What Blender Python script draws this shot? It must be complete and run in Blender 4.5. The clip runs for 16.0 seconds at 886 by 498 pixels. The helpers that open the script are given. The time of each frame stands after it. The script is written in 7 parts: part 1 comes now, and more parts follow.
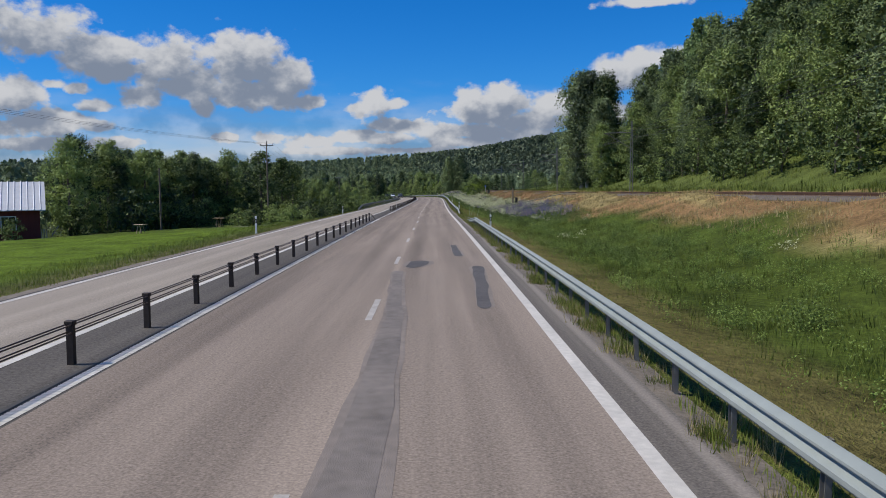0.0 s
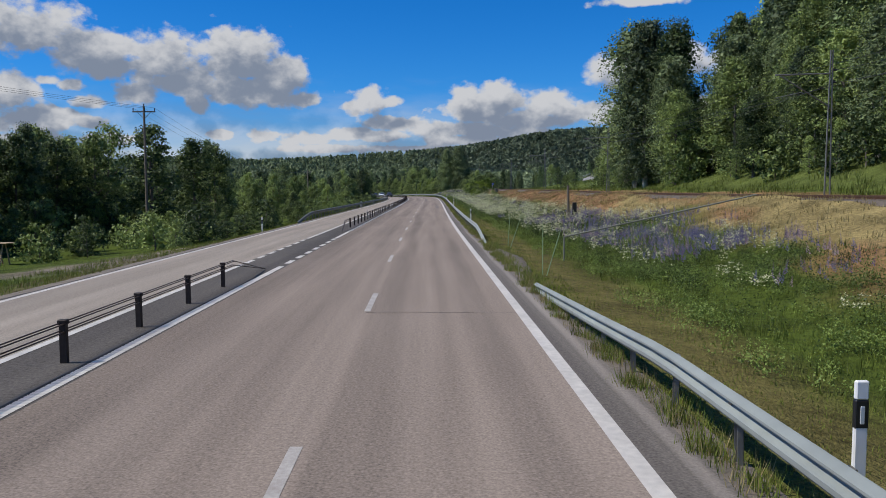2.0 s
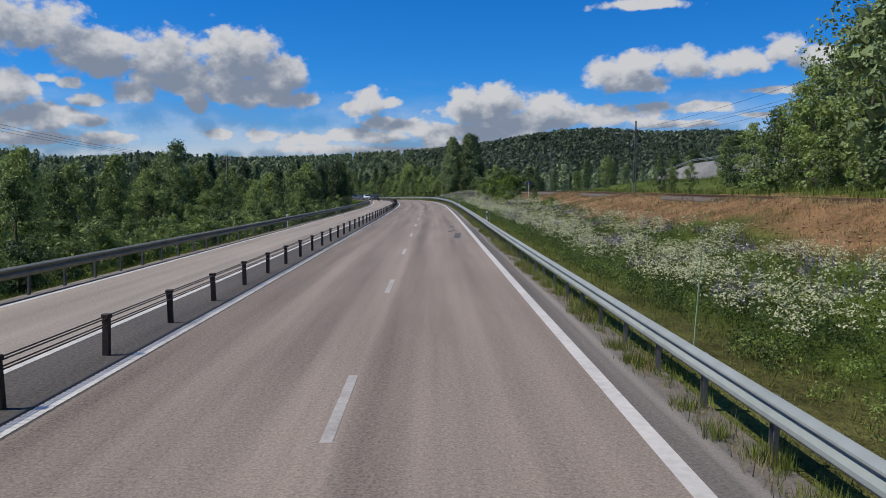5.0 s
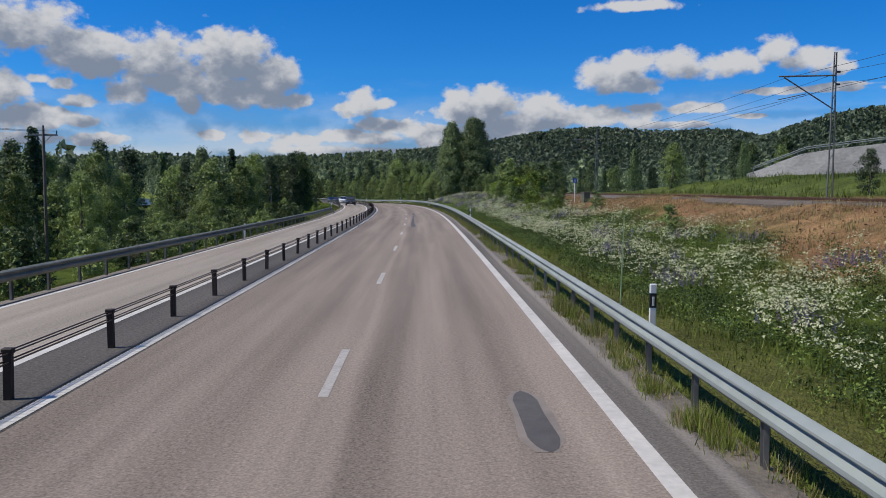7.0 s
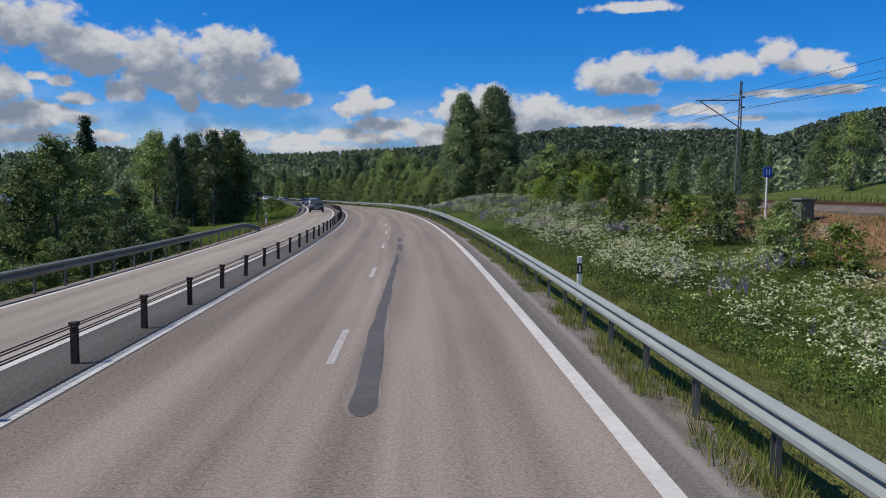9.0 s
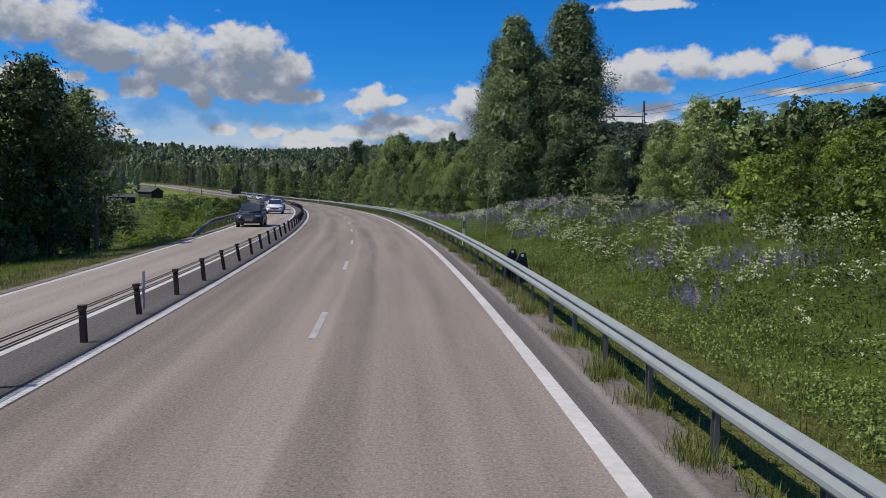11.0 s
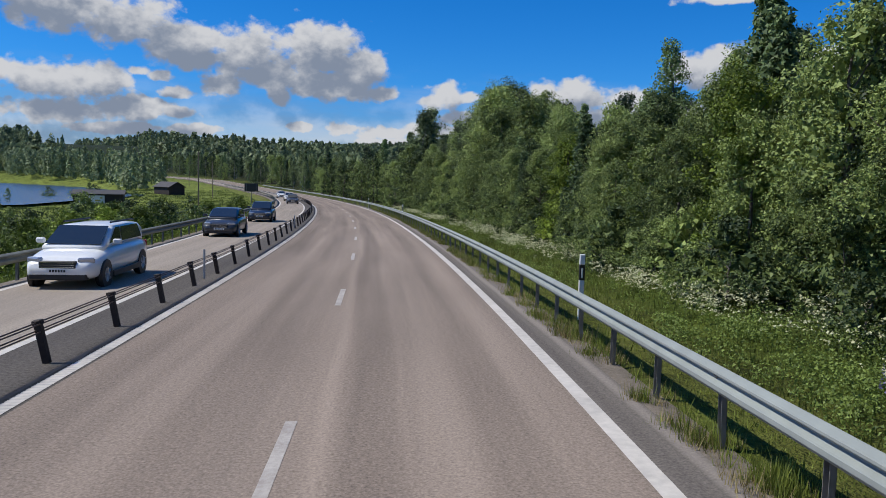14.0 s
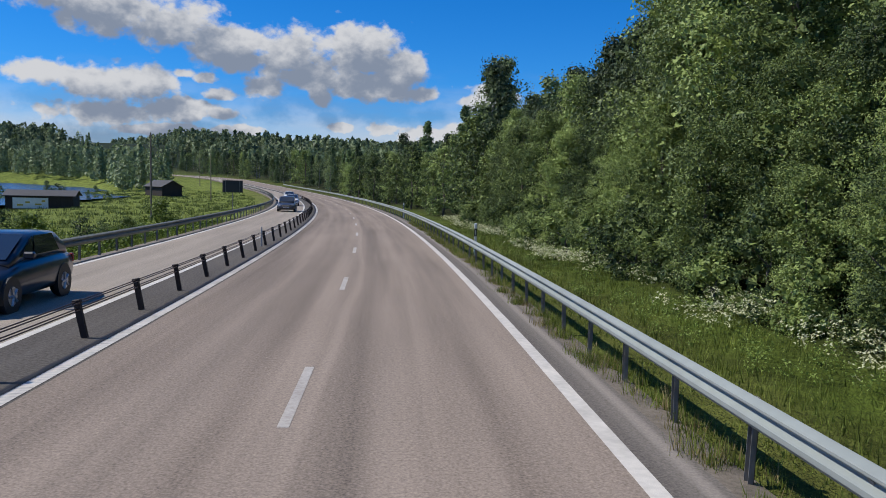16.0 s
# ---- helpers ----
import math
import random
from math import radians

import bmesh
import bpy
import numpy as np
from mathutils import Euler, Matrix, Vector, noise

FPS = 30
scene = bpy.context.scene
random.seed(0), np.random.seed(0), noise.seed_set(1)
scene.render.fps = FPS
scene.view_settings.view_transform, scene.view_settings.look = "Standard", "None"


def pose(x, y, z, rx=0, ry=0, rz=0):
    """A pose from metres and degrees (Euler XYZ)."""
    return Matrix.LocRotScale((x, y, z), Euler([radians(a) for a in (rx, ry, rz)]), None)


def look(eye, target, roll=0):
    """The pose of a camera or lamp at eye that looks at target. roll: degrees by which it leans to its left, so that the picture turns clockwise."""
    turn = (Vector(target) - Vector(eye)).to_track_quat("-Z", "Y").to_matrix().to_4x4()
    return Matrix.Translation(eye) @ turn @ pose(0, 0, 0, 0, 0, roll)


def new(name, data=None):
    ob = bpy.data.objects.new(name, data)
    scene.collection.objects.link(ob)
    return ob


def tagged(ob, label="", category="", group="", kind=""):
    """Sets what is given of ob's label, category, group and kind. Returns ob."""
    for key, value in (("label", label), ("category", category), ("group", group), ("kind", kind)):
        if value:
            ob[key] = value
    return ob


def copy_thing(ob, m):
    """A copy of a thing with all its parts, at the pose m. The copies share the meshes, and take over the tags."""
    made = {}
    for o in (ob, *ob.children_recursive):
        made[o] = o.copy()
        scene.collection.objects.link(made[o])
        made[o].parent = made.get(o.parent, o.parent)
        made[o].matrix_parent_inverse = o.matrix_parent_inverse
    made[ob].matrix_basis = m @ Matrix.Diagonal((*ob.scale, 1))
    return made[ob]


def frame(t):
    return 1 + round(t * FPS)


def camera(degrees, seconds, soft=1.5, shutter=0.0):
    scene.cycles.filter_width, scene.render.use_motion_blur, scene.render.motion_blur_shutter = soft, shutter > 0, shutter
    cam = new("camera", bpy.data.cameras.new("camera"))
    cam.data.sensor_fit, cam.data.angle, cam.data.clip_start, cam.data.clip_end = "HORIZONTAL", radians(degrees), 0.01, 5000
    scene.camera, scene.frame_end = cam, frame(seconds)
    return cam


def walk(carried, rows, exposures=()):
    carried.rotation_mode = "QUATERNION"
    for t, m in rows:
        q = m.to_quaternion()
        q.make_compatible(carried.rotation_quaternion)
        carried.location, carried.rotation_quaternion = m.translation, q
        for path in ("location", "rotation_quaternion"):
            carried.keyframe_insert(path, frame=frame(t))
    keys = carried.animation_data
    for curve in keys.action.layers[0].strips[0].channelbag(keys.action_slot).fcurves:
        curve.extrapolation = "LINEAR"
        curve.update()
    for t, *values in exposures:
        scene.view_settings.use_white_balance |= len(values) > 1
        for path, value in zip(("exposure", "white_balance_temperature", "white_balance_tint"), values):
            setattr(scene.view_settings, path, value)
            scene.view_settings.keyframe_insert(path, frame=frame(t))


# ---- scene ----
# Carriageway: a truck's view along a divided three-lane country road that bends left beside a lake.
# Plan coordinates: s runs along the road, o to its right, both in metres.
cam = camera(58.5, 16.0, soft=0.9, shutter=0.0)
PATH = [
    (0.0, 0.000, -0.000, 2.657, -0.682, -4.396, 0.425),
    (0.5, 0.023, 11.678, 2.664, -1.060, -4.480, 0.141),
    (1.0, 0.065, 23.375, 2.653, -1.297, -4.346, 0.231),
    (1.5, 0.053, 35.058, 2.625, -1.215, -4.439, 0.179),
    (2.0, 0.007, 46.686, 2.595, -1.043, -4.528, 0.174),
    (2.5, -0.189, 58.285, 2.557, -1.027, -4.486, 0.080),
    (3.0, -0.371, 69.789, 2.506, -0.912, -4.418, 0.165),
    (3.5, -0.508, 81.205, 2.443, -0.871, -4.463, -0.028),
    (4.0, -0.578, 92.596, 2.380, -0.862, -4.467, -0.440),
    (4.5, -0.530, 104.043, 2.327, -1.010, -4.438, -0.402),
    (5.0, -0.452, 115.548, 2.290, -1.161, -4.410, -0.364),
    (5.5, -0.353, 127.086, 2.266, -1.308, -4.381, -0.326),
    (6.0, -0.238, 138.634, 2.244, -1.422, -4.352, -0.288),
    (6.5, -0.113, 150.168, 2.229, -1.500, -4.323, -0.250),
    (7.0, -0.035, 161.688, 2.224, -1.647, -4.337, -0.365),
    (7.5, 0.083, 173.206, 2.226, -1.643, -4.336, -0.356),
    (8.0, 0.108, 184.719, 2.227, -1.657, -4.335, -0.298),
    (8.5, 0.111, 196.230, 2.227, -1.649, -4.281, -0.667),
    (9.0, 0.156, 207.745, 2.225, -1.740, -4.332, -0.741),
    (9.5, 0.170, 219.263, 2.222, -1.758, -4.384, -0.814),
    (10.0, 0.126, 230.768, 2.217, -1.631, -4.436, -0.887),
    (10.5, -0.007, 242.238, 2.199, -1.356, -4.487, -0.960),
    (11.0, -0.257, 253.654, 2.165, -0.918, -4.539, -1.033),
    (11.5, -0.759, 265.009, 2.119, -0.137, -4.428, -1.072),
    (12.0, -1.559, 276.333, 2.067, 0.885, -4.607, -1.281),
    (12.5, -2.514, 287.634, 2.001, 1.842, -4.603, -1.643),
    (13.0, -3.637, 298.924, 1.919, 2.579, -4.730, -1.983),
    (13.5, -4.850, 310.201, 1.827, 3.572, -4.695, -1.776),
    (14.0, -6.228, 321.470, 1.732, 4.296, -4.851, -1.449),
    (14.5, -7.818, 332.726, 1.610, 5.167, -4.989, -0.968),
    (15.0, -9.544, 343.942, 1.464, 5.820, -4.943, -1.358),
    (15.5, -11.363, 355.078, 1.303, 6.540, -4.997, -1.217),
    (16.0, -13.325, 366.154, 1.145, 7.178, -4.906, -1.371),
]
walk(cam, [(t, pose(x, y, z, 90 + p, r, a)) for t, x, y, z, a, p, r in PATH], exposures=[(0, 0.0), (11, 0.0), (13, 0.04), (16, 0.12)])

# ---- world, sun ----
SUN_EL, SUN_AZ = radians(52), radians(-97)          # azimuth from the first heading, to the right
sun_dir = Vector((math.sin(SUN_AZ) * math.cos(SUN_EL), math.cos(SUN_AZ) * math.cos(SUN_EL), math.sin(SUN_EL)))
sun = new("sun", bpy.data.lights.new("sun", "SUN"))
sun.data.energy, sun.data.angle, sun.data.color = 4.3, radians(0.55), (1.0, 0.955, 0.875)
sun.matrix_world = look((0, 0, 60), Vector((0, 0, 60)) - sun_dir)
scene.view_settings.exposure = 0.0

world = bpy.data.worlds.new("world")
scene.world = world
world.use_nodes = True
WT = world.node_tree
WT.nodes.clear()


def wn(kind, **kw):
    n = WT.nodes.new(kind)
    for k, v in kw.items():
        setattr(n, k, v)
    return n


def wl(a, b):
    WT.links.new(a, b)


def wmath(op, a, b=None, c=None, clamp=False):
    n = wn("ShaderNodeMath", operation=op, use_clamp=clamp)
    for i, v in enumerate((a, b, c)):
        if v is None:
            continue
        if isinstance(v, (int, float)):
            n.inputs[i].default_value = v
        else:
            wl(v, n.inputs[i])
    return n.outputs[0]


# clouds as soft lobes in azimuth and elevation (degrees): centre, half width, half height
CLOUDS = []


def cloud(*lobe):
    CLOUDS.append(lobe)


cloud(-13.2, 8.9, 3.3, 2.00)
cloud(-10.4, 7.7, 2.2, 1.77)
cloud(-12.9, 6.7, 4.4, 1.16)
cloud(-8.9, 6.1, 1.3, 0.64)
cloud(-18.1, 8.5, 2.9, 1.83)
cloud(-17.0, 7.1, 3.0, 1.04)
cloud(-22.4, 8.9, 2.9, 1.55)
cloud(-26.2, 10.0, 3.7, 1.55)
cloud(-21.6, 7.9, 2.1, 0.87)
cloud(-30.1, 10.7, 3.6, 1.79)
cloud(-32.7, 11.5, 3.7, 1.27)
cloud(-27.6, 6.2, 2.2, 1.20)
cloud(-30.4, 5.7, 3.3, 1.19)
cloud(-33.8, 6.3, 2.5, 0.83)
cloud(-23.9, 6.6, 0.9, 0.40)
cloud(-22.9, 5.6, 1.4, 0.48)
cloud(-19.8, 6.3, 1.9, 0.79)
cloud(-16.0, 5.7, 1.0, 0.75)
cloud(-25.2, 6.8, 0.8, 0.33)
cloud(-25.8, 4.4, 3.6, 0.85)
cloud(-22.8, 4.3, 1.2, 0.48)
cloud(-30.2, 4.0, 4.2, 1.02)
cloud(-26.5, 3.0, 4.2, 0.52)
cloud(-21.8, 3.1, 2.4, 0.49)
cloud(-14.7, 3.6, 1.1, 0.46)
cloud(-11.5, 3.5, 1.4, 0.55)
cloud(-8.9, 3.4, 2.4, 0.64)
cloud(-5.9, 3.7, 2.3, 0.61)
cloud(-7.5, 2.7, 4.4, 0.40)
cloud(-4.1, 6.1, 1.4, 0.89)
cloud(-5.1, 5.6, 1.2, 0.57)
cloud(-2.7, 6.0, 1.2, 0.49)
cloud(2.5, 6.2, 1.3, 1.14)
cloud(5.1, 6.1, 1.9, 1.38)
cloud(3.8, 5.3, 3.3, 0.98)
cloud(9.0, 5.6, 2.3, 1.28)
cloud(7.2, 4.7, 3.2, 0.97)
cloud(-1.9, 4.5, 2.9, 0.65)
cloud(1.4, 4.1, 4.9, 0.74)
cloud(-3.1, 3.6, 3.7, 0.49)
cloud(3.4, 3.3, 4.5, 0.49)
cloud(7.0, 3.7, 3.6, 0.65)
cloud(13.6, 7.8, 2.3, 1.17)
cloud(15.5, 12.5, 3.2, 0.42)
cloud(-0.3, 2.7, 4.9, 0.33)
cloud(12.7, 8.0, 1.7, 1.02)
cloud(15.0, 8.7, 1.6, 0.85)
cloud(17.9, 8.5, 2.1, 0.98)
cloud(21.2, 8.5, 2.1, 0.94)
cloud(24.1, 9.1, 1.5, 0.90)
cloud(25.9, 8.5, 2.1, 0.88)
cloud(28.0, 7.9, 0.9, 0.42)
cloud(14.5, 7.3, 2.7, 0.62)
cloud(25.8, 6.6, 4.4, 0.24)
cloud(28.4, 6.8, 1.9, 0.19)
cloud(12.7, 5.2, 4.3, 0.79)
cloud(15.4, 5.6, 1.5, 0.46)
cloud(19.1, 5.6, 1.9, 0.41)
cloud(17.3, 4.5, 3.4, 0.30)
cloud(22.7, 5.0, 1.4, 0.21)
texco = wn("ShaderNodeTexCoord")
sep = wn("ShaderNodeSeparateXYZ")
wl(texco.outputs["Generated"], sep.inputs[0])
az = wmath("MULTIPLY", wmath("ARCTAN2", sep.outputs[0], sep.outputs[1]), 180 / math.pi)
el = wmath("MULTIPLY", wmath("ARCSINE", sep.outputs[2]), 180 / math.pi)
uv = wn("ShaderNodeCombineXYZ")
wl(az, uv.inputs[0]), wl(el, uv.inputs[1])


def noise_at(scale, detail, sx=1.0, sy=1.0, off=(0, 0, 0), rough=0.55):
    mp = wn("ShaderNodeMapping")
    mp.inputs["Scale"].default_value = (sx, sy, 1)
    mp.inputs["Location"].default_value = off
    wl(uv.outputs[0], mp.inputs["Vector"])
    nz = wn("ShaderNodeTexNoise")
    nz.inputs["Scale"].default_value, nz.inputs["Detail"].default_value, nz.inputs["Roughness"].default_value = scale, detail, rough
    wl(mp.outputs[0], nz.inputs["Vector"])
    return nz.outputs[0]


def billows(scale, du, dv):
    """Rounded heads like those of cumulus: 1 in the middle of a head, 0 in the creases."""
    mp = wn("ShaderNodeMapping")
    mp.inputs["Scale"].default_value, mp.inputs["Location"].default_value = (1, 1.3, 1), (5 - du, 2 - dv * 1.3, 0)
    wl(uv.outputs[0], mp.inputs["Vector"])
    warp = wn("ShaderNodeVectorMath", operation="MULTIPLY_ADD")
    nz = wn("ShaderNodeTexNoise")
    nz.inputs["Scale"].default_value, nz.inputs["Detail"].default_value = 1.1, 3
    wl(mp.outputs[0], nz.inputs["Vector"])
    wl(nz.outputs["Color"], warp.inputs[0]), wl(mp.outputs[0], warp.inputs[2])
    warp.inputs[1].default_value = (0.9, 0.9, 0)
    vo = wn("ShaderNodeTexVoronoi", feature="SMOOTH_F1")
    vo.inputs["Scale"].default_value, vo.inputs["Detail"].default_value, vo.inputs["Roughness"].default_value, vo.inputs["Smoothness"].default_value = scale, 2.5, 0.55, 0.35
    wl(warp.outputs[0], vo.inputs["Vector"])
    return wmath("SUBTRACT", 1.0, vo.outputs["Distance"])


def lobes(du, dv):
    field = None
    for u0, v0, ru, rv in CLOUDS:
        mp = wn("ShaderNodeMapping", vector_type="TEXTURE")
        mp.inputs["Location"].default_value = (u0 + du, v0 + dv, 0)
        mp.inputs["Scale"].default_value = (ru * 1.3, rv * 1.3, 1)
        wl(uv.outputs[0], mp.inputs["Vector"])
        ln = wn("ShaderNodeVectorMath", operation="LENGTH")
        wl(mp.outputs[0], ln.inputs[0])
        q = wmath("SUBTRACT", 1.0, ln.outputs["Value"])
        field = q if field is None else wmath("SMOOTH_MAX", field, q, 0.12)
    return field


def cloud_field(du, dv):
    """Thickness of the clouds, read a little away (du, dv) towards the sun."""
    puff = noise_at(0.9, 6, 1, 1.3, (3 - du, 1 - dv * 1.3, 0), 0.6)
    edge = wmath("ADD", wmath("MULTIPLY", wmath("SUBTRACT", billows(0.5, du, dv), 0.6), 0.75), wmath("MULTIPLY", wmath("SUBTRACT", puff, 0.5), 1.3))
    return wmath("ADD", wmath("ADD", wmath("MULTIPLY", lobes(du, dv), 1.5), edge), 0.34)


named = cloud_field(0.0, 0.0)
sunward = cloud_field(0.55, -1.5)
# the rest of the sky carries loose cumulus of the same kind
dome = wn("ShaderNodeTexNoise")
dome.inputs["Scale"].default_value, dome.inputs["Detail"].default_value = 3.2, 7
wl(texco.outputs["Generated"], dome.inputs["Vector"])
away = wmath("SMOOTH_MIN", wmath("MULTIPLY", wmath("SUBTRACT", wmath("ABSOLUTE", az), 44), 0.1), 1.0, 0.2)
high = wmath("MULTIPLY", wmath("SUBTRACT", el, 24), 0.1)
loose = wmath("ADD", wmath("MULTIPLY", wmath("SUBTRACT", dome.outputs[0], 0.55), 5.0), wmath("MINIMUM", wmath("SUBTRACT", wmath("MAXIMUM", away, high), 1.0), 0.0))
field = wmath("MAXIMUM", named, loose)
dens = wn("ShaderNodeMapRange", interpolation_type="SMOOTHSTEP")
dens.inputs["From Min"].default_value, dens.inputs["From Max"].default_value = 0.0, 0.62
wl(field, dens.inputs["Value"])
belly = wn("ShaderNodeMapRange", interpolation_type="SMOOTHSTEP")
belly.inputs["From Min"].default_value, belly.inputs["From Max"].default_value = -0.15, 1.35
crease = wmath("MULTIPLY", wmath("SUBTRACT", 0.62, billows(0.8, 0.2, -0.3)), 0.5)
wl(wmath("ADD", sunward, crease), belly.inputs["Value"])
tone = wn("ShaderNodeMix", data_type="RGBA")
tone.inputs["A"].default_value, tone.inputs["B"].default_value = (1.0, 1.02, 1.07, 1), (0.36, 0.435, 0.58, 1)
wl(belly.outputs[0], tone.inputs["Factor"])
sky = wn("ShaderNodeTexSky", sky_type="NISHITA")
sky.sun_disc, sky.sun_elevation, sky.sun_rotation = False, SUN_EL, SUN_AZ
sky.air_density, sky.dust_density, sky.ozone_density = 0.9, 0.15, 4.0
hs = wn("ShaderNodeHueSaturation")
hs.inputs["Saturation"].default_value = 1.1
tint = wn("ShaderNodeVectorMath", operation="MULTIPLY")
tint.inputs[1].default_value = (0.49, 0.94, 1.52)
wl(sky.outputs[0], tint.inputs[0]), wl(tint.outputs[0], hs.inputs["Color"])
bg_sky, bg_cloud, mixer, wout = wn("ShaderNodeBackground"), wn("ShaderNodeBackground"), wn("ShaderNodeMixShader"), wn("ShaderNodeOutputWorld")
bg_sky.inputs["Strength"].default_value, bg_cloud.inputs["Strength"].default_value = 0.078, 0.58
wl(hs.outputs[0], bg_sky.inputs["Color"]), wl(tone.outputs["Result"], bg_cloud.inputs["Color"])
# thin pale haze towards the horizon
haze = wn("ShaderNodeMapRange", interpolation_type="SMOOTHSTEP")
haze.inputs["From Min"].default_value, haze.inputs["From Max"].default_value, haze.inputs["To Min"].default_value, haze.inputs["To Max"].default_value = 7.5, 0.5, 0.0, 0.85
wl(wmath("ADD", el, wmath("MULTIPLY", wmath("SUBTRACT", noise_at(0.35, 4, 0.35, 1.6), 0.5), 5.0)), haze.inputs["Value"])
wl(wmath("MAXIMUM", dens.outputs[0], haze.outputs[0]), mixer.inputs[0]), wl(bg_sky.outputs[0], mixer.inputs[1]), wl(bg_cloud.outputs[0], mixer.inputs[2])
wl(mixer.outputs[0], wout.inputs["Surface"])


# ---- materials ----
def material(name, colour, rough=0.6, metal=0.0, spread=0.15, scale=8.0, bump=0.0, bump_scale=60.0, second=None, per_object=0.0, per_island=0.0,
             through_light=0.0, coat=0.0, stretch=(1, 1, 1), spec=0.5):
    """A surface with colour varied at two scales, and a fine relief."""
    m = bpy.data.materials.new(name)
    m.use_nodes = True
    nt = m.node_tree
    bsdf = nt.nodes["Principled BSDF"]
    bsdf.inputs["Roughness"].default_value, bsdf.inputs["Metallic"].default_value = rough, metal
    bsdf.inputs["Specular IOR Level"].default_value = spec
    if coat:
        bsdf.inputs["Coat Weight"].default_value, bsdf.inputs["Coat Roughness"].default_value = coat, 0.05
    tc = nt.nodes.new("ShaderNodeTexCoord")
    mp = nt.nodes.new("ShaderNodeMapping")
    mp.inputs["Scale"].default_value = stretch
    nt.links.new(tc.outputs["Object"], mp.inputs["Vector"])
    n1, n2 = nt.nodes.new("ShaderNodeTexNoise"), nt.nodes.new("ShaderNodeTexNoise")
    n1.inputs["Scale"].default_value, n1.inputs["Detail"].default_value = scale, 5
    n2.inputs["Scale"].default_value, n2.inputs["Detail"].default_value = scale * 0.13, 3
    for n in (n1, n2):
        nt.links.new(mp.outputs[0], n.inputs["Vector"])
    total = nt.nodes.new("ShaderNodeMath")
    total.operation = "ADD"
    nt.links.new(n1.outputs[0], total.inputs[0]), nt.links.new(n2.outputs[0], total.inputs[1])
    source = total.outputs[0]
    for amount, kind, socket in ((per_object, "ShaderNodeObjectInfo", "Random"), (per_island, "ShaderNodeNewGeometry", "Random Per Island")):
        if amount:
            src = nt.nodes.new(kind)
            ma = nt.nodes.new("ShaderNodeMath")
            ma.operation = "MULTIPLY_ADD"
            ma.inputs[1].default_value = amount
            nt.links.new(src.outputs[socket], ma.inputs[0]), nt.links.new(source, ma.inputs[2])
            sub = nt.nodes.new("ShaderNodeMath")
            sub.operation, sub.inputs[1].default_value = "SUBTRACT", amount / 2
            nt.links.new(ma.outputs[0], sub.inputs[0])
            source = sub.outputs[0]
    rng = nt.nodes.new("ShaderNodeMapRange")
    rng.inputs["From Min"].default_value, rng.inputs["From Max"].default_value = 0.6, 1.4
    nt.links.new(source, rng.inputs["Value"])
    mix = nt.nodes.new("ShaderNodeMix")
    mix.data_type = "RGBA"
    a = tuple(c * (1 - spread) for c in colour)
    b = second or tuple(min(1, c * (1 + spread)) for c in colour)
    mix.inputs["A"].default_value, mix.inputs["B"].default_value = (*a, 1), (*b, 1)
    nt.links.new(rng.outputs[0], mix.inputs["Factor"])
    nt.links.new(mix.outputs["Result"], bsdf.inputs["Base Color"])
    if bump:
        nb = nt.nodes.new("ShaderNodeTexNoise")
        nb.inputs["Scale"].default_value, nb.inputs["Detail"].default_value = bump_scale, 4
        nt.links.new(mp.outputs[0], nb.inputs["Vector"])
        bp = nt.nodes.new("ShaderNodeBump")
        bp.inputs["Strength"].default_value, bp.inputs["Distance"].default_value = bump, 0.02
        nt.links.new(nb.outputs[0], bp.inputs["Height"]), nt.links.new(bp.outputs[0], bsdf.inputs["Normal"])
    if through_light:
        tr = nt.nodes.new("ShaderNodeBsdfTranslucent")
        nt.links.new(mix.outputs["Result"], tr.inputs["Color"])
        ms = nt.nodes.new("ShaderNodeMixShader")
        ms.inputs[0].default_value = through_light
        out = nt.nodes["Material Output"]
        nt.links.new(bsdf.outputs[0], ms.inputs[1]), nt.links.new(tr.outputs[0], ms.inputs[2]), nt.links.new(ms.outputs[0], out.inputs["Surface"])
    return m


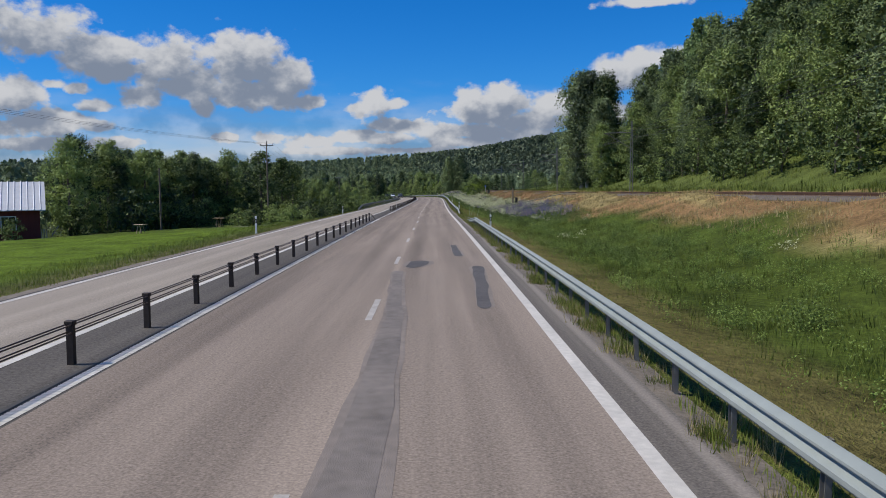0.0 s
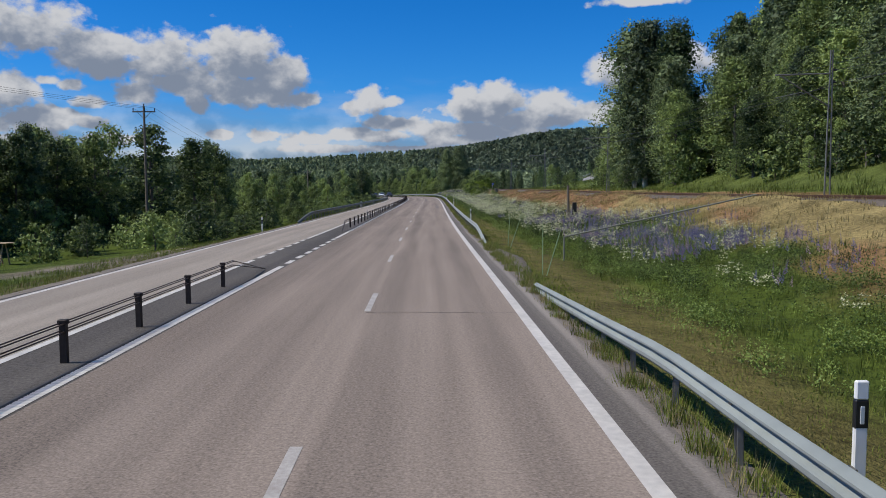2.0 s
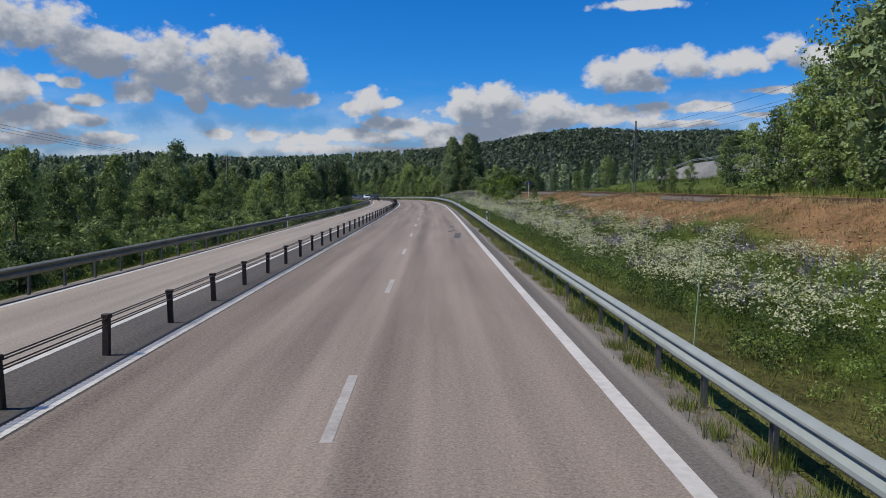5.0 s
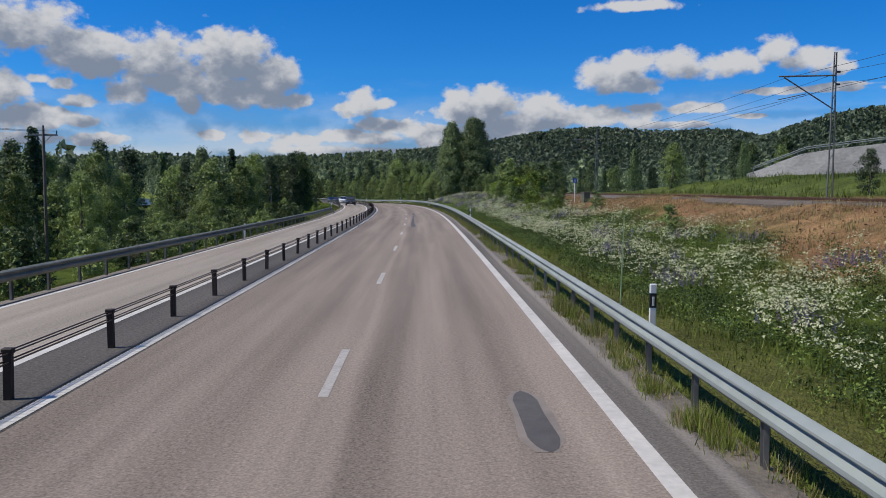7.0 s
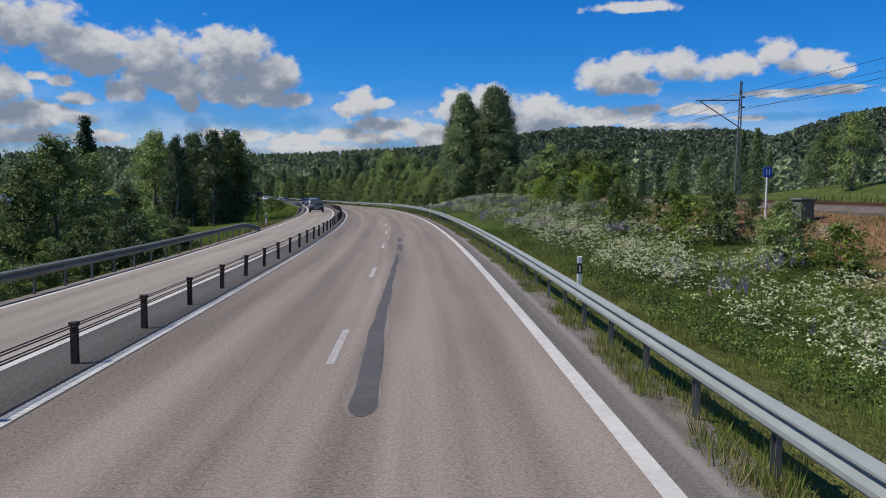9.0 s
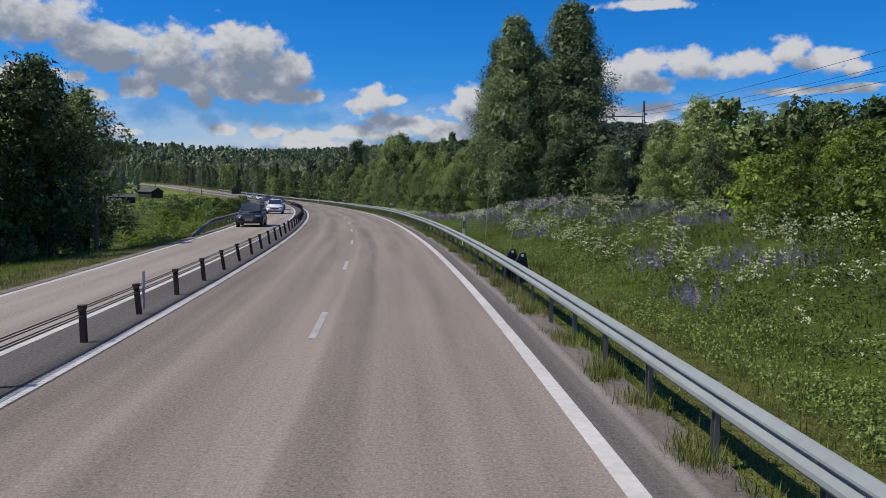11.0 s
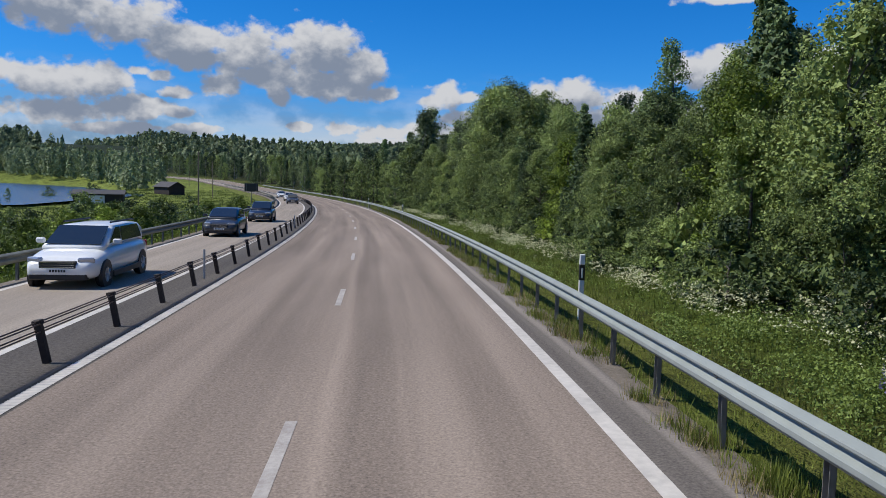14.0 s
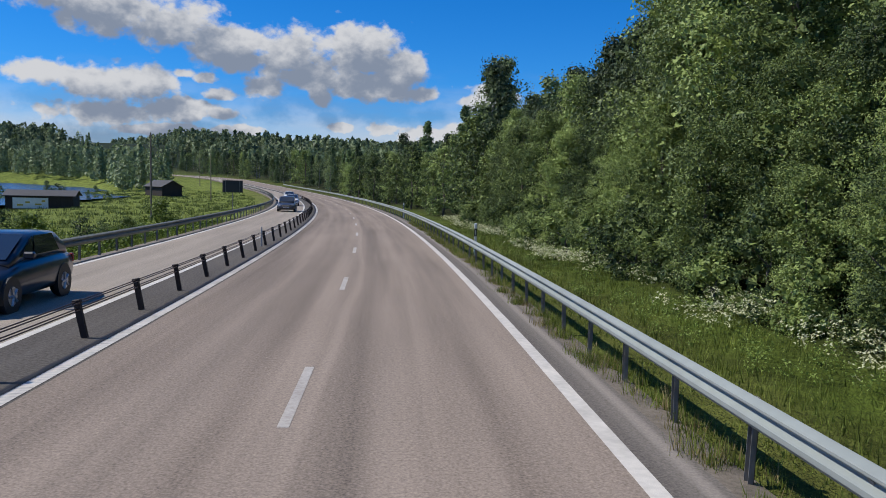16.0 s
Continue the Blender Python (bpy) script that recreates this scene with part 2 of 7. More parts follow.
def asphalt_material(name, base, warm, tracks, wander=0.9, mottle=1.0):
    """Worn stone-mastic asphalt: (o, s) in the UV map steers the wheel tracks; speckle of pinkish stone."""
    m = bpy.data.materials.new(name)
    m.use_nodes = True
    nt = m.node_tree
    L, N = nt.links.new, nt.nodes.new
    bsdf = nt.nodes["Principled BSDF"]
    bsdf.inputs["Roughness"].default_value, bsdf.inputs["Specular IOR Level"].default_value = 0.9, 0.2
    uvn = N("ShaderNodeUVMap")
    uvn.uv_map = "plan"
    sp = N("ShaderNodeSeparateXYZ")
    L(uvn.outputs[0], sp.inputs[0])

    def mth(op, a, b=None, c=None):
        n = N("ShaderNodeMath")
        n.operation = op
        for i, v in enumerate((a, b, c)):
            if v is not None:
                if isinstance(v, (int, float)):
                    n.inputs[i].default_value = v
                else:
                    L(v, n.inputs[i])
        return n.outputs[0]

    def nz(scale, detail, sx=1.0, sy=1.0):
        mp = N("ShaderNodeMapping")
        mp.inputs["Scale"].default_value = (sx, sy, 1)
        L(uvn.outputs[0], mp.inputs["Vector"])
        n = N("ShaderNodeTexNoise")
        n.inputs["Scale"].default_value, n.inputs["Detail"].default_value = scale, detail
        L(mp.outputs[0], n.inputs["Vector"])
        return n.outputs[0]
    wob = mth("MULTIPLY", mth("SUBTRACT", nz(0.05, 2), 0.5), wander)
    o = mth("ADD", sp.outputs[0], wob)
    dark = None
    for centre, width, depth in tracks:
        d = mth("DIVIDE", mth("SUBTRACT", o, centre), width)
        g = mth("MULTIPLY", mth("MAXIMUM", mth("SUBTRACT", 1.0, mth("MULTIPLY", d, d)), 0.0), depth)
        dark = g if dark is None else mth("ADD", dark, g)
    streak = mth("MULTIPLY", mth("SUBTRACT", nz(1.7, 6, 1.0, 0.025), 0.5), 0.85)
    blotch = mth("MULTIPLY", mth("SUBTRACT", nz(0.5, 5, 1.0, 0.3), 0.5), 0.28 * mottle)
    speck = mth("MULTIPLY", mth("SUBTRACT", nz(34, 4), 0.5), 1.3)
    grit = mth("MULTIPLY", mth("SUBTRACT", nz(16, 5), 0.5), 0.75 * mottle)
    val = mth("ADD", mth("ADD", mth("ADD", streak, blotch), mth("ADD", speck, grit)), mth("SUBTRACT", 1.0, dark))
    mixc = N("ShaderNodeMix")
    mixc.data_type = "RGBA"
    mixc.inputs["A"].default_value, mixc.inputs["B"].default_value = (*base, 1), (*warm, 1)
    L(nz(0.6, 4, 1, 0.08), mixc.inputs["Factor"])
    sc = N("ShaderNodeVectorMath")
    sc.operation = "SCALE"
    L(mixc.outputs["Result"], sc.inputs[0]), L(mth("MAXIMUM", val, 0.15), sc.inputs["Scale"])
    L(sc.outputs[0], bsdf.inputs["Base Color"])
    bp = N("ShaderNodeBump")
    bp.inputs["Strength"].default_value, bp.inputs["Distance"].default_value = 0.35, 0.006
    L(nz(60, 3), bp.inputs["Height"]), L(bp.outputs[0], bsdf.inputs["Normal"])
    return m


def ground_material():
    """Turf and earth: the colour laid out in plan as an attribute, broken up by two noises and a relief."""
    m = bpy.data.materials.new("turf")
    m.use_nodes = True
    nt = m.node_tree
    L, N = nt.links.new, nt.nodes.new
    bsdf = nt.nodes["Principled BSDF"]
    bsdf.inputs["Roughness"].default_value, bsdf.inputs["Specular IOR Level"].default_value = 0.95, 0.1
    at = N("ShaderNodeVertexColor")
    at.layer_name = "plan_colour"
    tc = N("ShaderNodeTexCoord")
    n1, n2, n3 = N("ShaderNodeTexNoise"), N("ShaderNodeTexNoise"), N("ShaderNodeTexNoise")
    for n, sc, de in ((n1, 6.0, 6), (n2, 0.5, 4), (n3, 22.0, 3)):
        n.inputs["Scale"].default_value, n.inputs["Detail"].default_value = sc, de
        L(tc.outputs["Object"], n.inputs["Vector"])
    a = N("ShaderNodeMath")
    a.operation = "ADD"
    L(n1.outputs[0], a.inputs[0]), L(n2.outputs[0], a.inputs[1])
    r = N("ShaderNodeMapRange")
    r.inputs["From Min"].default_value, r.inputs["From Max"].default_value = 0.6, 1.4
    r.inputs["To Min"].default_value, r.inputs["To Max"].default_value = 0.3, 1.7
    L(a.outputs[0], r.inputs["Value"])
    sc = N("ShaderNodeVectorMath")
    sc.operation = "SCALE"
    L(at.outputs["Color"], sc.inputs[0]), L(r.outputs[0], sc.inputs["Scale"])
    L(sc.outputs[0], bsdf.inputs["Base Color"])
    bp = N("ShaderNodeBump")
    bp.inputs["Strength"].default_value, bp.inputs["Distance"].default_value = 0.9, 0.12
    L(n3.outputs[0], bp.inputs["Height"]), L(bp.outputs[0], bsdf.inputs["Normal"])
    return m


M_ASPHALT = asphalt_material("asphalt_worn", (0.228, 0.187, 0.154), (0.275, 0.22, 0.177),
                             [(-0.72, 0.45, .24), (0.5, .3, .08), (1.15, 0.45, .14), (-4.3, 0.95, .25), (-2.5, 0.75, .17), (-1.2, 0.14, -.1)])
M_ASPHALT_B = asphalt_material("asphalt_opposite", (0.275, 0.238, 0.197), (0.305, 0.26, 0.213), [(-8.9, 0.4, .07), (-7.2, 0.4, .07)])
M_MEDIAN = asphalt_material("asphalt_median", (0.074, 0.067, 0.06), (0.118, 0.104, 0.09), [(-5.15, .25, .2)], mottle=2.2)
M_SHOULDER = asphalt_material("asphalt_shoulder", (0.115, 0.103, 0.093), (0.19, 0.166, 0.142), [(2.34, .12, .15), (2.68, .12, -.6)], 0.4)
M_GRAVEL = material("gravel", (0.165, 0.138, 0.108), 0.95, spread=0.45, scale=14, bump=0.9, bump_scale=45)
M_PATCH = material("tar_patch", (0.085, 0.077, 0.074), 0.88, spread=0.3, scale=5, bump=0.4, bump_scale=90)
M_SEAM = material("tar_seam", (0.17, 0.145, 0.126), 0.88, spread=0.3, scale=5, bump=0.4, bump_scale=90)
M_STAIN = material("tar_stain", (0.2, 0.167, 0.142), 0.9, spread=0.25, scale=4, bump=0.4, bump_scale=90)
M_PAINT = material("road_paint", (0.54, 0.505, 0.45), 0.6, spread=0.22, scale=9, bump=0.3, bump_scale=80)
M_PAINT_WORN = material("worn_road_paint", (0.55, 0.515, 0.46), 0.65, spread=0.1, scale=18, second=(0.27, 0.235, 0.205), bump=0.3, bump_scale=80)
M_ZINC = material("galvanised_steel", (0.236, 0.26, 0.245), 0.75, 0.0, spread=0.16, scale=3, bump=0.06, bump_scale=40)
M_ZINC_OLD = material("weathered_steel_rail", (0.19, 0.195, 0.16), 0.7, 0.1, spread=0.3, scale=3)
M_POST = material("dull_steel_post", (0.2, 0.195, 0.18), 0.6, 0.2, spread=0.3, scale=6)
M_CABLE_POST = material("dark_rusted_post", (0.035, 0.026, 0.022), 0.7, 0.3, spread=0.4, scale=12, per_object=0.3)
M_ROPE = material("dark_wire_rope", (0.085, 0.06, 0.048), 0.6, 0.5, spread=0.3, scale=20)
M_WHITE = material("white_plastic", (0.8, 0.8, 0.78), 0.45, spread=0.08, scale=6)
M_BLACK = material("black_plastic", (0.015, 0.015, 0.016), 0.45, spread=0.2, scale=6)
M_REFLECT = material("reflector", (0.75, 0.78, 0.8), 0.2, 0.3, spread=0.05)
M_WOOD_POLE = material("weathered_pole", (0.17, 0.14, 0.11), 0.85, spread=0.3, scale=4, stretch=(6, 6, 0.5), per_object=0.2)
M_WOOD_PALE = material("pale_planks", (0.38, 0.28, 0.18), 0.8, spread=0.25, scale=5, stretch=(4, 4, 1))
M_RED_WOOD = material("red_painted_boards", (0.13, 0.025, 0.02), 0.85, spread=0.25, scale=3, stretch=(8, 8, 0.4), bump=0.3)
M_DARK_WOOD = material("dark_boards", (0.03, 0.022, 0.02), 0.85, spread=0.3, scale=3, stretch=(8, 8, 0.4))
M_ROOF_PALE = material("pale_roof_sheet", (0.52, 0.53, 0.55), 0.5, 0.2, spread=0.12, scale=2)
M_ROOF_DARK = material("dark_roof", (0.06, 0.058, 0.06), 0.8, spread=0.25, scale=2)
M_WALL_WHITE = material("white_paint", (0.72, 0.71, 0.68), 0.7, spread=0.1, scale=3)
M_STEEL_DARK = material("mast_steel", (0.19, 0.19, 0.18), 0.55, 0.6, spread=0.25, scale=4)
M_RUST = material("rail_rust", (0.12, 0.065, 0.04), 0.6, 0.5, spread=0.3, scale=6)
M_BALLAST = material("ballast", (0.115, 0.092, 0.072), 0.95, spread=0.4, scale=9, bump=1.0, bump_scale=18)
M_RIPRAP = material("pale_rubble", (0.21, 0.205, 0.19), 0.95, spread=0.3, scale=2.5, bump=1.0, bump_scale=6)
M_SIGN_BLUE = material("blue_sign", (0.02, 0.12, 0.5), 0.4, spread=0.05)
M_SIGN_GREY = material("sign_back", (0.04, 0.04, 0.042), 0.5, 0.3, spread=0.1)
M_GREEN_BOX = material("grey_green_cabinet", (0.115, 0.13, 0.09), 0.6, spread=0.12)
M_GLASS = material("window_glass", (0.02, 0.025, 0.03), 0.06, spread=0.05, coat=0.5)
M_BARK = material("grey_bark", (0.12, 0.1, 0.085), 0.95, spread=0.4, scale=7, bump=0.8, bump_scale=20, per_object=0.3)
M_BIRCH = material("birch_bark", (0.3, 0.29, 0.27), 0.8, spread=0.65, scale=3, stretch=(1, 1, 5), bump=0.4)
M_WATER = material("lake_water", (0.03, 0.07, 0.15), 0.22, spread=0.25, scale=0.05, bump=1.0, bump_scale=0.9, stretch=(1, 1, 1))


def leaf(name, colour, second, per_object=0.85):
    return material(name, colour, 0.6, spread=0.35, scale=0.7, second=second, per_object=per_object, per_island=0.6, through_light=0.2, spec=0.3)


M_LEAF = leaf("leaf_green", (0.056, 0.094, 0.032), (0.3, 0.38, 0.112))
M_LEAF_PALE = leaf("leaf_grey_green", (0.055, 0.088, 0.042), (0.235, 0.3, 0.125))
M_LEAF_BRIGHT = leaf("leaf_bright", (0.08, 0.13, 0.014), (0.27, 0.36, 0.045))
M_NEEDLE = leaf("needles", (0.05, 0.092, 0.04), (0.19, 0.27, 0.1))
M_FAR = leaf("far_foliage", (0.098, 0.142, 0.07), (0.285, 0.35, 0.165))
# distant haze put into the foliage colour: darker and bluer than near leaves
M_RIDGE_HAZE = leaf("hazed_ridge_foliage", (0.055, 0.085, 0.05), (0.165, 0.21, 0.115))
M_GRASS = leaf("grass_blades", (0.062, 0.09, 0.014), (0.2, 0.245, 0.042))
M_MEADOW = leaf("meadow_blades", (0.1, 0.14, 0.028), (0.29, 0.34, 0.085))
M_DRY = leaf("dry_grass", (0.2, 0.16, 0.06), (0.4, 0.33, 0.15))
M_UMBEL = material("white_umbels", (0.53, 0.54, 0.33), 0.8, spread=0.2, per_island=0.5, through_light=0.25)
M_LUPIN_PALE = material("lupin_pale", (0.5, 0.42, 0.4), 0.8, spread=0.3, per_island=0.5, second=(0.45, 0.3, 0.36), through_light=0.2)
M_HERB = leaf("herb_leaves", (0.05, 0.085, 0.018), (0.2, 0.275, 0.06))
M_LUPIN_VIOLET = material("lupin_violet", (0.12, 0.06, 0.16), 0.8, spread=0.3, per_island=0.3, second=(0.26, 0.17, 0.32), through_light=0.2)
M_LUPIN = material("lupin_blue", (0.1, 0.09, 0.19), 0.8, spread=0.3, per_island=0.3, second=(0.23, 0.22, 0.37), through_light=0.2)


# ---- plan of the road ----
KAPPA = [-0.002, 0.036, 0.126, -0.037, -0.15, -0.16, -0.019, 0.124, 0.261, 0.851, 1.55, 1.599, 1.205, 1.0, 1.033, 1.139, 1.266, 1.352, 1.379, 1.377, 1.371, 1.369, 1.37, 1.372, 1.374]
RISE = [-0.023, 0.042, -0.076, -0.328, -0.414, -0.406, -0.421, -0.597, -0.962, -1.609, -2.133, -2.573, -2.77, -2.645, -2.2, -1.3, 0.1]
BANK = [1.46, 1.26, 0.71, 0.23, -0.61, -1.9, -3.23, -2.17, -1.19, 0.88, 1.32, 1.01, 0.79, 0.58, 0.42, 0.31, 0.25]
SK, ZK, ST = np.arange(-30, 701, 30.0), np.arange(-30, 701, 45.0), np.arange(-30, 700.1, 2.0)
_k = np.interp(ST, SK, KAPPA) * 1e-3
_psi = np.concatenate([[0], np.cumsum((_k[1:] + _k[:-1]))])
_psi -= np.interp(0, ST, _psi)
_pm = (_psi[1:] + _psi[:-1]) / 2
_x, _y = np.concatenate([[0], np.cumsum(-np.sin(_pm) * 2)]), np.concatenate([[0], np.cumsum(np.cos(_pm) * 2)])
_x, _y = _x - np.interp(0, ST, _x), _y - np.interp(0, ST, _y)
_z = np.convolve(np.pad(np.interp(ST, ZK, RISE), 7, mode="edge"), np.ones(15) / 15, "valid")
_e = np.interp(ST, ZK, BANK) * 0.01
# straight on at both ends
ST = np.concatenate([np.arange(-150, -30, 10.0), ST, np.arange(710, 1201, 10.0)])


def lengthen(a, grow):
    return np.concatenate([a[0] + (ST[:12] + 30) * grow[0], a, a[-1] + (ST[-50:] - 700) * grow[1]])


_p0, _p1 = _psi[0], _psi[-1]
_x, _y = lengthen(_x, (-math.sin(_p0), -math.sin(_p1))), lengthen(_y, (math.cos(_p0), math.cos(_p1)))
_psi, _z, _e = lengthen(_psi, (0, 0)), lengthen(_z, (0, 0.012)), lengthen(_e, (0, 0))


def road_z(s):
    return np.interp(s, ST, _z)


def plan(s, o, z=0.0, banked=True):
    """World points (n, 3) of plan points; z over the road's surface (banked) or over its middle."""
    s, o = np.broadcast_arrays(np.asarray(s, float), np.asarray(o, float))
    p = np.interp(s, ST, _psi)
    zz = np.interp(s, ST, _z) + z
    if banked:
        zz = zz - np.interp(s, ST, _e) * np.clip(o, -11.5, 4.5)
    return np.stack([np.interp(s, ST, _x) + o * np.cos(p), np.interp(s, ST, _y) + o * np.sin(p), zz], -1)


def heading(s):
    return float(np.interp(s, ST, _psi))


def to_plan(xy):
    """Plan coordinates (s, o) of world points (n, 2)."""
    q = np.stack([_x, _y], 1)
    s, o = np.empty(len(xy)), np.empty(len(xy))
    for i in range(0, len(xy), 4000):
        c = xy[i:i + 4000]
        j = ((c[:, None, :] - q[None]) ** 2).sum(2).argmin(1)
        d = c - q[j]
        s[i:i + 4000] = ST[j] - d[:, 0] * np.sin(_psi[j]) + d[:, 1] * np.cos(_psi[j])
        o[i:i + 4000] = d[:, 0] * np.cos(_psi[j]) + d[:, 1] * np.sin(_psi[j])
    return s, o


# cross-sections of the land: (o, height over the road) at stations along it
RIGHT, LEFT = [], []


def station(table, at, *profile):
    """One cross-section: its place along the road, then pairs of o and height in order outwards."""
    table.append((at, list(zip(profile[0::2], profile[1::2]))))


station(RIGHT, -60, 2.6, -.05, 4, -.12, 6.5, -.42, 8.5, -.42, 12, .25, 16, 1.45, 18.3, 2.12, 22.6, 2.12, 24, 2.35, 32, 2.6, 46, 10, 75, 30, 130, 46)
station(RIGHT, 70, 2.6, -.05, 4, -.12, 6.5, -.42, 8.5, -.42, 12, .2, 16, 1.45, 18.3, 2.12, 22.6, 2.12, 24, 2.3, 30, 2.6, 46, 10, 75, 28, 130, 42)
station(RIGHT, 150, 2.6, -.05, 4, -.15, 7, -.5, 9.5, -.4, 14, .35, 17, 1.3, 18.5, 2.1, 22.6, 2.1, 24, 2.3, 30, 2.6, 46, 8, 75, 15, 130, 14)
station(RIGHT, 215, 2.6, -.05, 4, -.15, 7, -.5, 9.5, -.4, 13, .35, 16, 1.2, 18, 1.8, 20, 2.1, 33, 2.3, 38, 4.0, 46, 4.6, 75, 5.0, 130, 3)
station(RIGHT, 262, 2.6, -.05, 4, -.15, 6, -.3, 8, .05, 11, .7, 14, 1.2, 18, 1.7, 22, 2.0, 33, 2.4, 38, 3.9, 46, 4.6, 75, 5, 130, 3)
station(RIGHT, 300, 2.6, -.05, 4, -.12, 6, 0, 8, .6, 11, 1.4, 14, 1.7, 18, 1.8, 22, 2.0, 34, 2.2, 46, 3, 75, 4, 130, 5)
station(RIGHT, 325, 2.6, -.05, 4, -.12, 6, -.3, 8, -.2, 11, .3, 14, .7, 18, 1.0, 22, 1.2, 34, 1.5, 46, 2, 75, 3, 130, 4)
station(RIGHT, 700, 2.6, -.05, 4, -.15, 6, -.4, 8, -.4, 11, 0, 14, .3, 18, .5, 22, .7, 34, 1.2, 46, 2, 75, 3, 130, 4)
station(LEFT, -60, -10.2, -.05, -12, -.25, -20, -.6, -42, -1.5, -80, -2, -150, -3)
station(LEFT, 55, -10.2, -.05, -12, -.25, -20, -.6, -42, -1.5, -80, -2, -150, -3)
station(LEFT, 110, -10.2, -.05, -12, -.5, -16, -1.2, -25, -1.9, -60, -2.8, -150, -3.2)
station(LEFT, 250, -10.2, -.05, -12, -.6, -16, -1.6, -25, -2.4, -60, -3.2, -150, -3.4)
station(LEFT, 285, -10.2, -.05, -12, -.2, -16, -.5, -25, -1.2, -60, -2.6, -150, -3.0)
station(LEFT, 310, -10.2, -.05, -12, -.5, -16, -1.4, -25, -2.1, -60, -2.8, -150, -3.0)
station(LEFT, 420, -10.2, -.05, -12, -.5, -16, -1.1, -25, -1.5, -60, -2.0, -150, -2.2)
station(LEFT, 700, -10.2, -.05, -12, -.5, -16, -.9, -25, -1.1, -60, -1.3, -150, -1.5)


def section(table, s, o):
    """Height over the road, blended between the stations."""
    st = np.array([a for a, _ in table], float)
    i = np.clip(np.searchsorted(st, s, side="right") - 1, 0, len(st) - 2)
    w = np.clip((s - st[i]) / (st[i + 1] - st[i]), 0, 1)
    w = w * w * (3 - 2 * w)
    rows = []
    for _, prof in table:
        p = sorted(prof)
        rows.append(np.interp(o, [a for a, _ in p], [b for _, b in p]))
    rows = np.array(rows)
    k = np.arange(len(s))
    return rows[i, k] * (1 - w) + rows[i + 1, k] * w


LAKE_Z = -3.9


SHORE_Y, SHORE_X = (330, 390, 450, 530, 615, 690, 770, 900), (-190, -120, -97, -113, -154, -240, -340, -480)


def in_lake(x, y):
    """1 inside the lake, 0 on land, soft at its shore."""
    edge = np.interp(y, SHORE_Y, SHORE_X) + 3 * np.sin(y * 0.09)
    return np.clip((edge - x) / 7, 0, 1) * np.clip((y - 340) / 20, 0, 1) * np.clip((880 - y) / 20, 0, 1) * np.clip((x + 620) / 20, 0, 1)


def land_z(x, y, s=None, o=None):
    """Height of the land at world points."""
    x, y = np.atleast_1d(np.asarray(x, float)), np.atleast_1d(np.asarray(y, float))
    if s is None:
        s, o = to_plan(np.stack([x, y], 1))
    h = np.where(o > -4, section(RIGHT, s, np.maximum(o, 2.6)), section(LEFT, s, np.minimum(o, -10.2)))
    h = np.where((o < 2.75) & (o > -10.3), -0.22, h)
    far = np.clip((np.abs(o) - 120) / 200, 0, 1)
    lean = np.interp(s, ST, _e) * np.clip(o, -11.5, 4.5) * np.clip(1.6 - np.abs(o + 3.5) / 25, 0, 1)
    z = road_z(s) * (1 - far * 0.3) + h - lean
    away = np.clip((np.abs(o + 3.7) - 8.5) / 6, 0, 1)
    z = z + away * (0.10 * np.sin(x * 0.9 + np.sin(y * 0.6)) * np.sin(y * 0.75) + 0.16 * np.sin(x * 0.23 + 1) * np.sin(y * 0.19))
    # wooded ridges ahead and to the right
    for cx, cy, rx, ry, hh in ((290, 1700, 190, 180, 31), (450, 1700, 220, 200, 38), (100, 1720, 500, 200, 54), (600, 1650, 120, 200, 48), (640, 1250, 220, 230, 98), (-180, 1500, 500, 160, 18), (-700, 1250, 420, 300, 26), (-420, 1010, 400, 120, 14), (1050, 900, 340, 340, 62)):
        z = z + hh * np.exp(-(((x - cx) / rx) ** 2 + ((y - cy) / ry) ** 2))
    lk = in_lake(x, y)
    return z * (1 - lk) + (LAKE_Z - 1.2) * lk


# ---- mesh helpers ----
def mesh_of(name, verts, faces, mats, smooth=False, mat_index=None):
    me = bpy.data.meshes.new(name)
    verts, n = np.asarray(verts, np.float32).reshape(-1, 3), len(faces)
    if isinstance(faces, np.ndarray):
        k = faces.shape[1]
        me.vertices.add(len(verts))
        me.vertices.foreach_set("co", verts.ravel())
        me.loops.add(n * k)
        me.loops.foreach_set("vertex_index", faces.astype(np.int32).ravel())
        me.polygons.add(n)
        me.polygons.foreach_set("loop_start", np.arange(0, n * k, k, dtype=np.int32))
        me.update(calc_edges=True)
    else:
        me.from_pydata([tuple(v) for v in verts], [], faces)
    for m in (mats if isinstance(mats, (list, tuple)) else [mats]):
        me.materials.append(m)
    if mat_index is not None:
        me.polygons.foreach_set("material_index", np.asarray(mat_index, np.int32))
    me.polygons.foreach_set("use_smooth", np.full(len(me.polygons), bool(smooth)))
    me.validate()
    return me


def part(name, shape, mat=None, parent=None, label="", at=None):
    """One mesh object, from a bmesh or a mesh, under a thing or a part."""
    if isinstance(shape, bmesh.types.BMesh):
        me = bpy.data.meshes.new(name)
        shape.to_mesh(me)
        shape.free()
        if mat:
            me.materials.append(mat)
    else:
        me = shape
    ob = new(name, me)
    ob.parent = parent
    if at is not None:
        ob.matrix_basis = at
    return tagged(ob, label) if label else ob


def thing(name, label, category, at=None, group="", kind=""):
    ob = new(name)
    ob.empty_display_size = 0.2
    if at is not None:
        ob.matrix_basis = at
    return tagged(ob, label, category, group, kind)


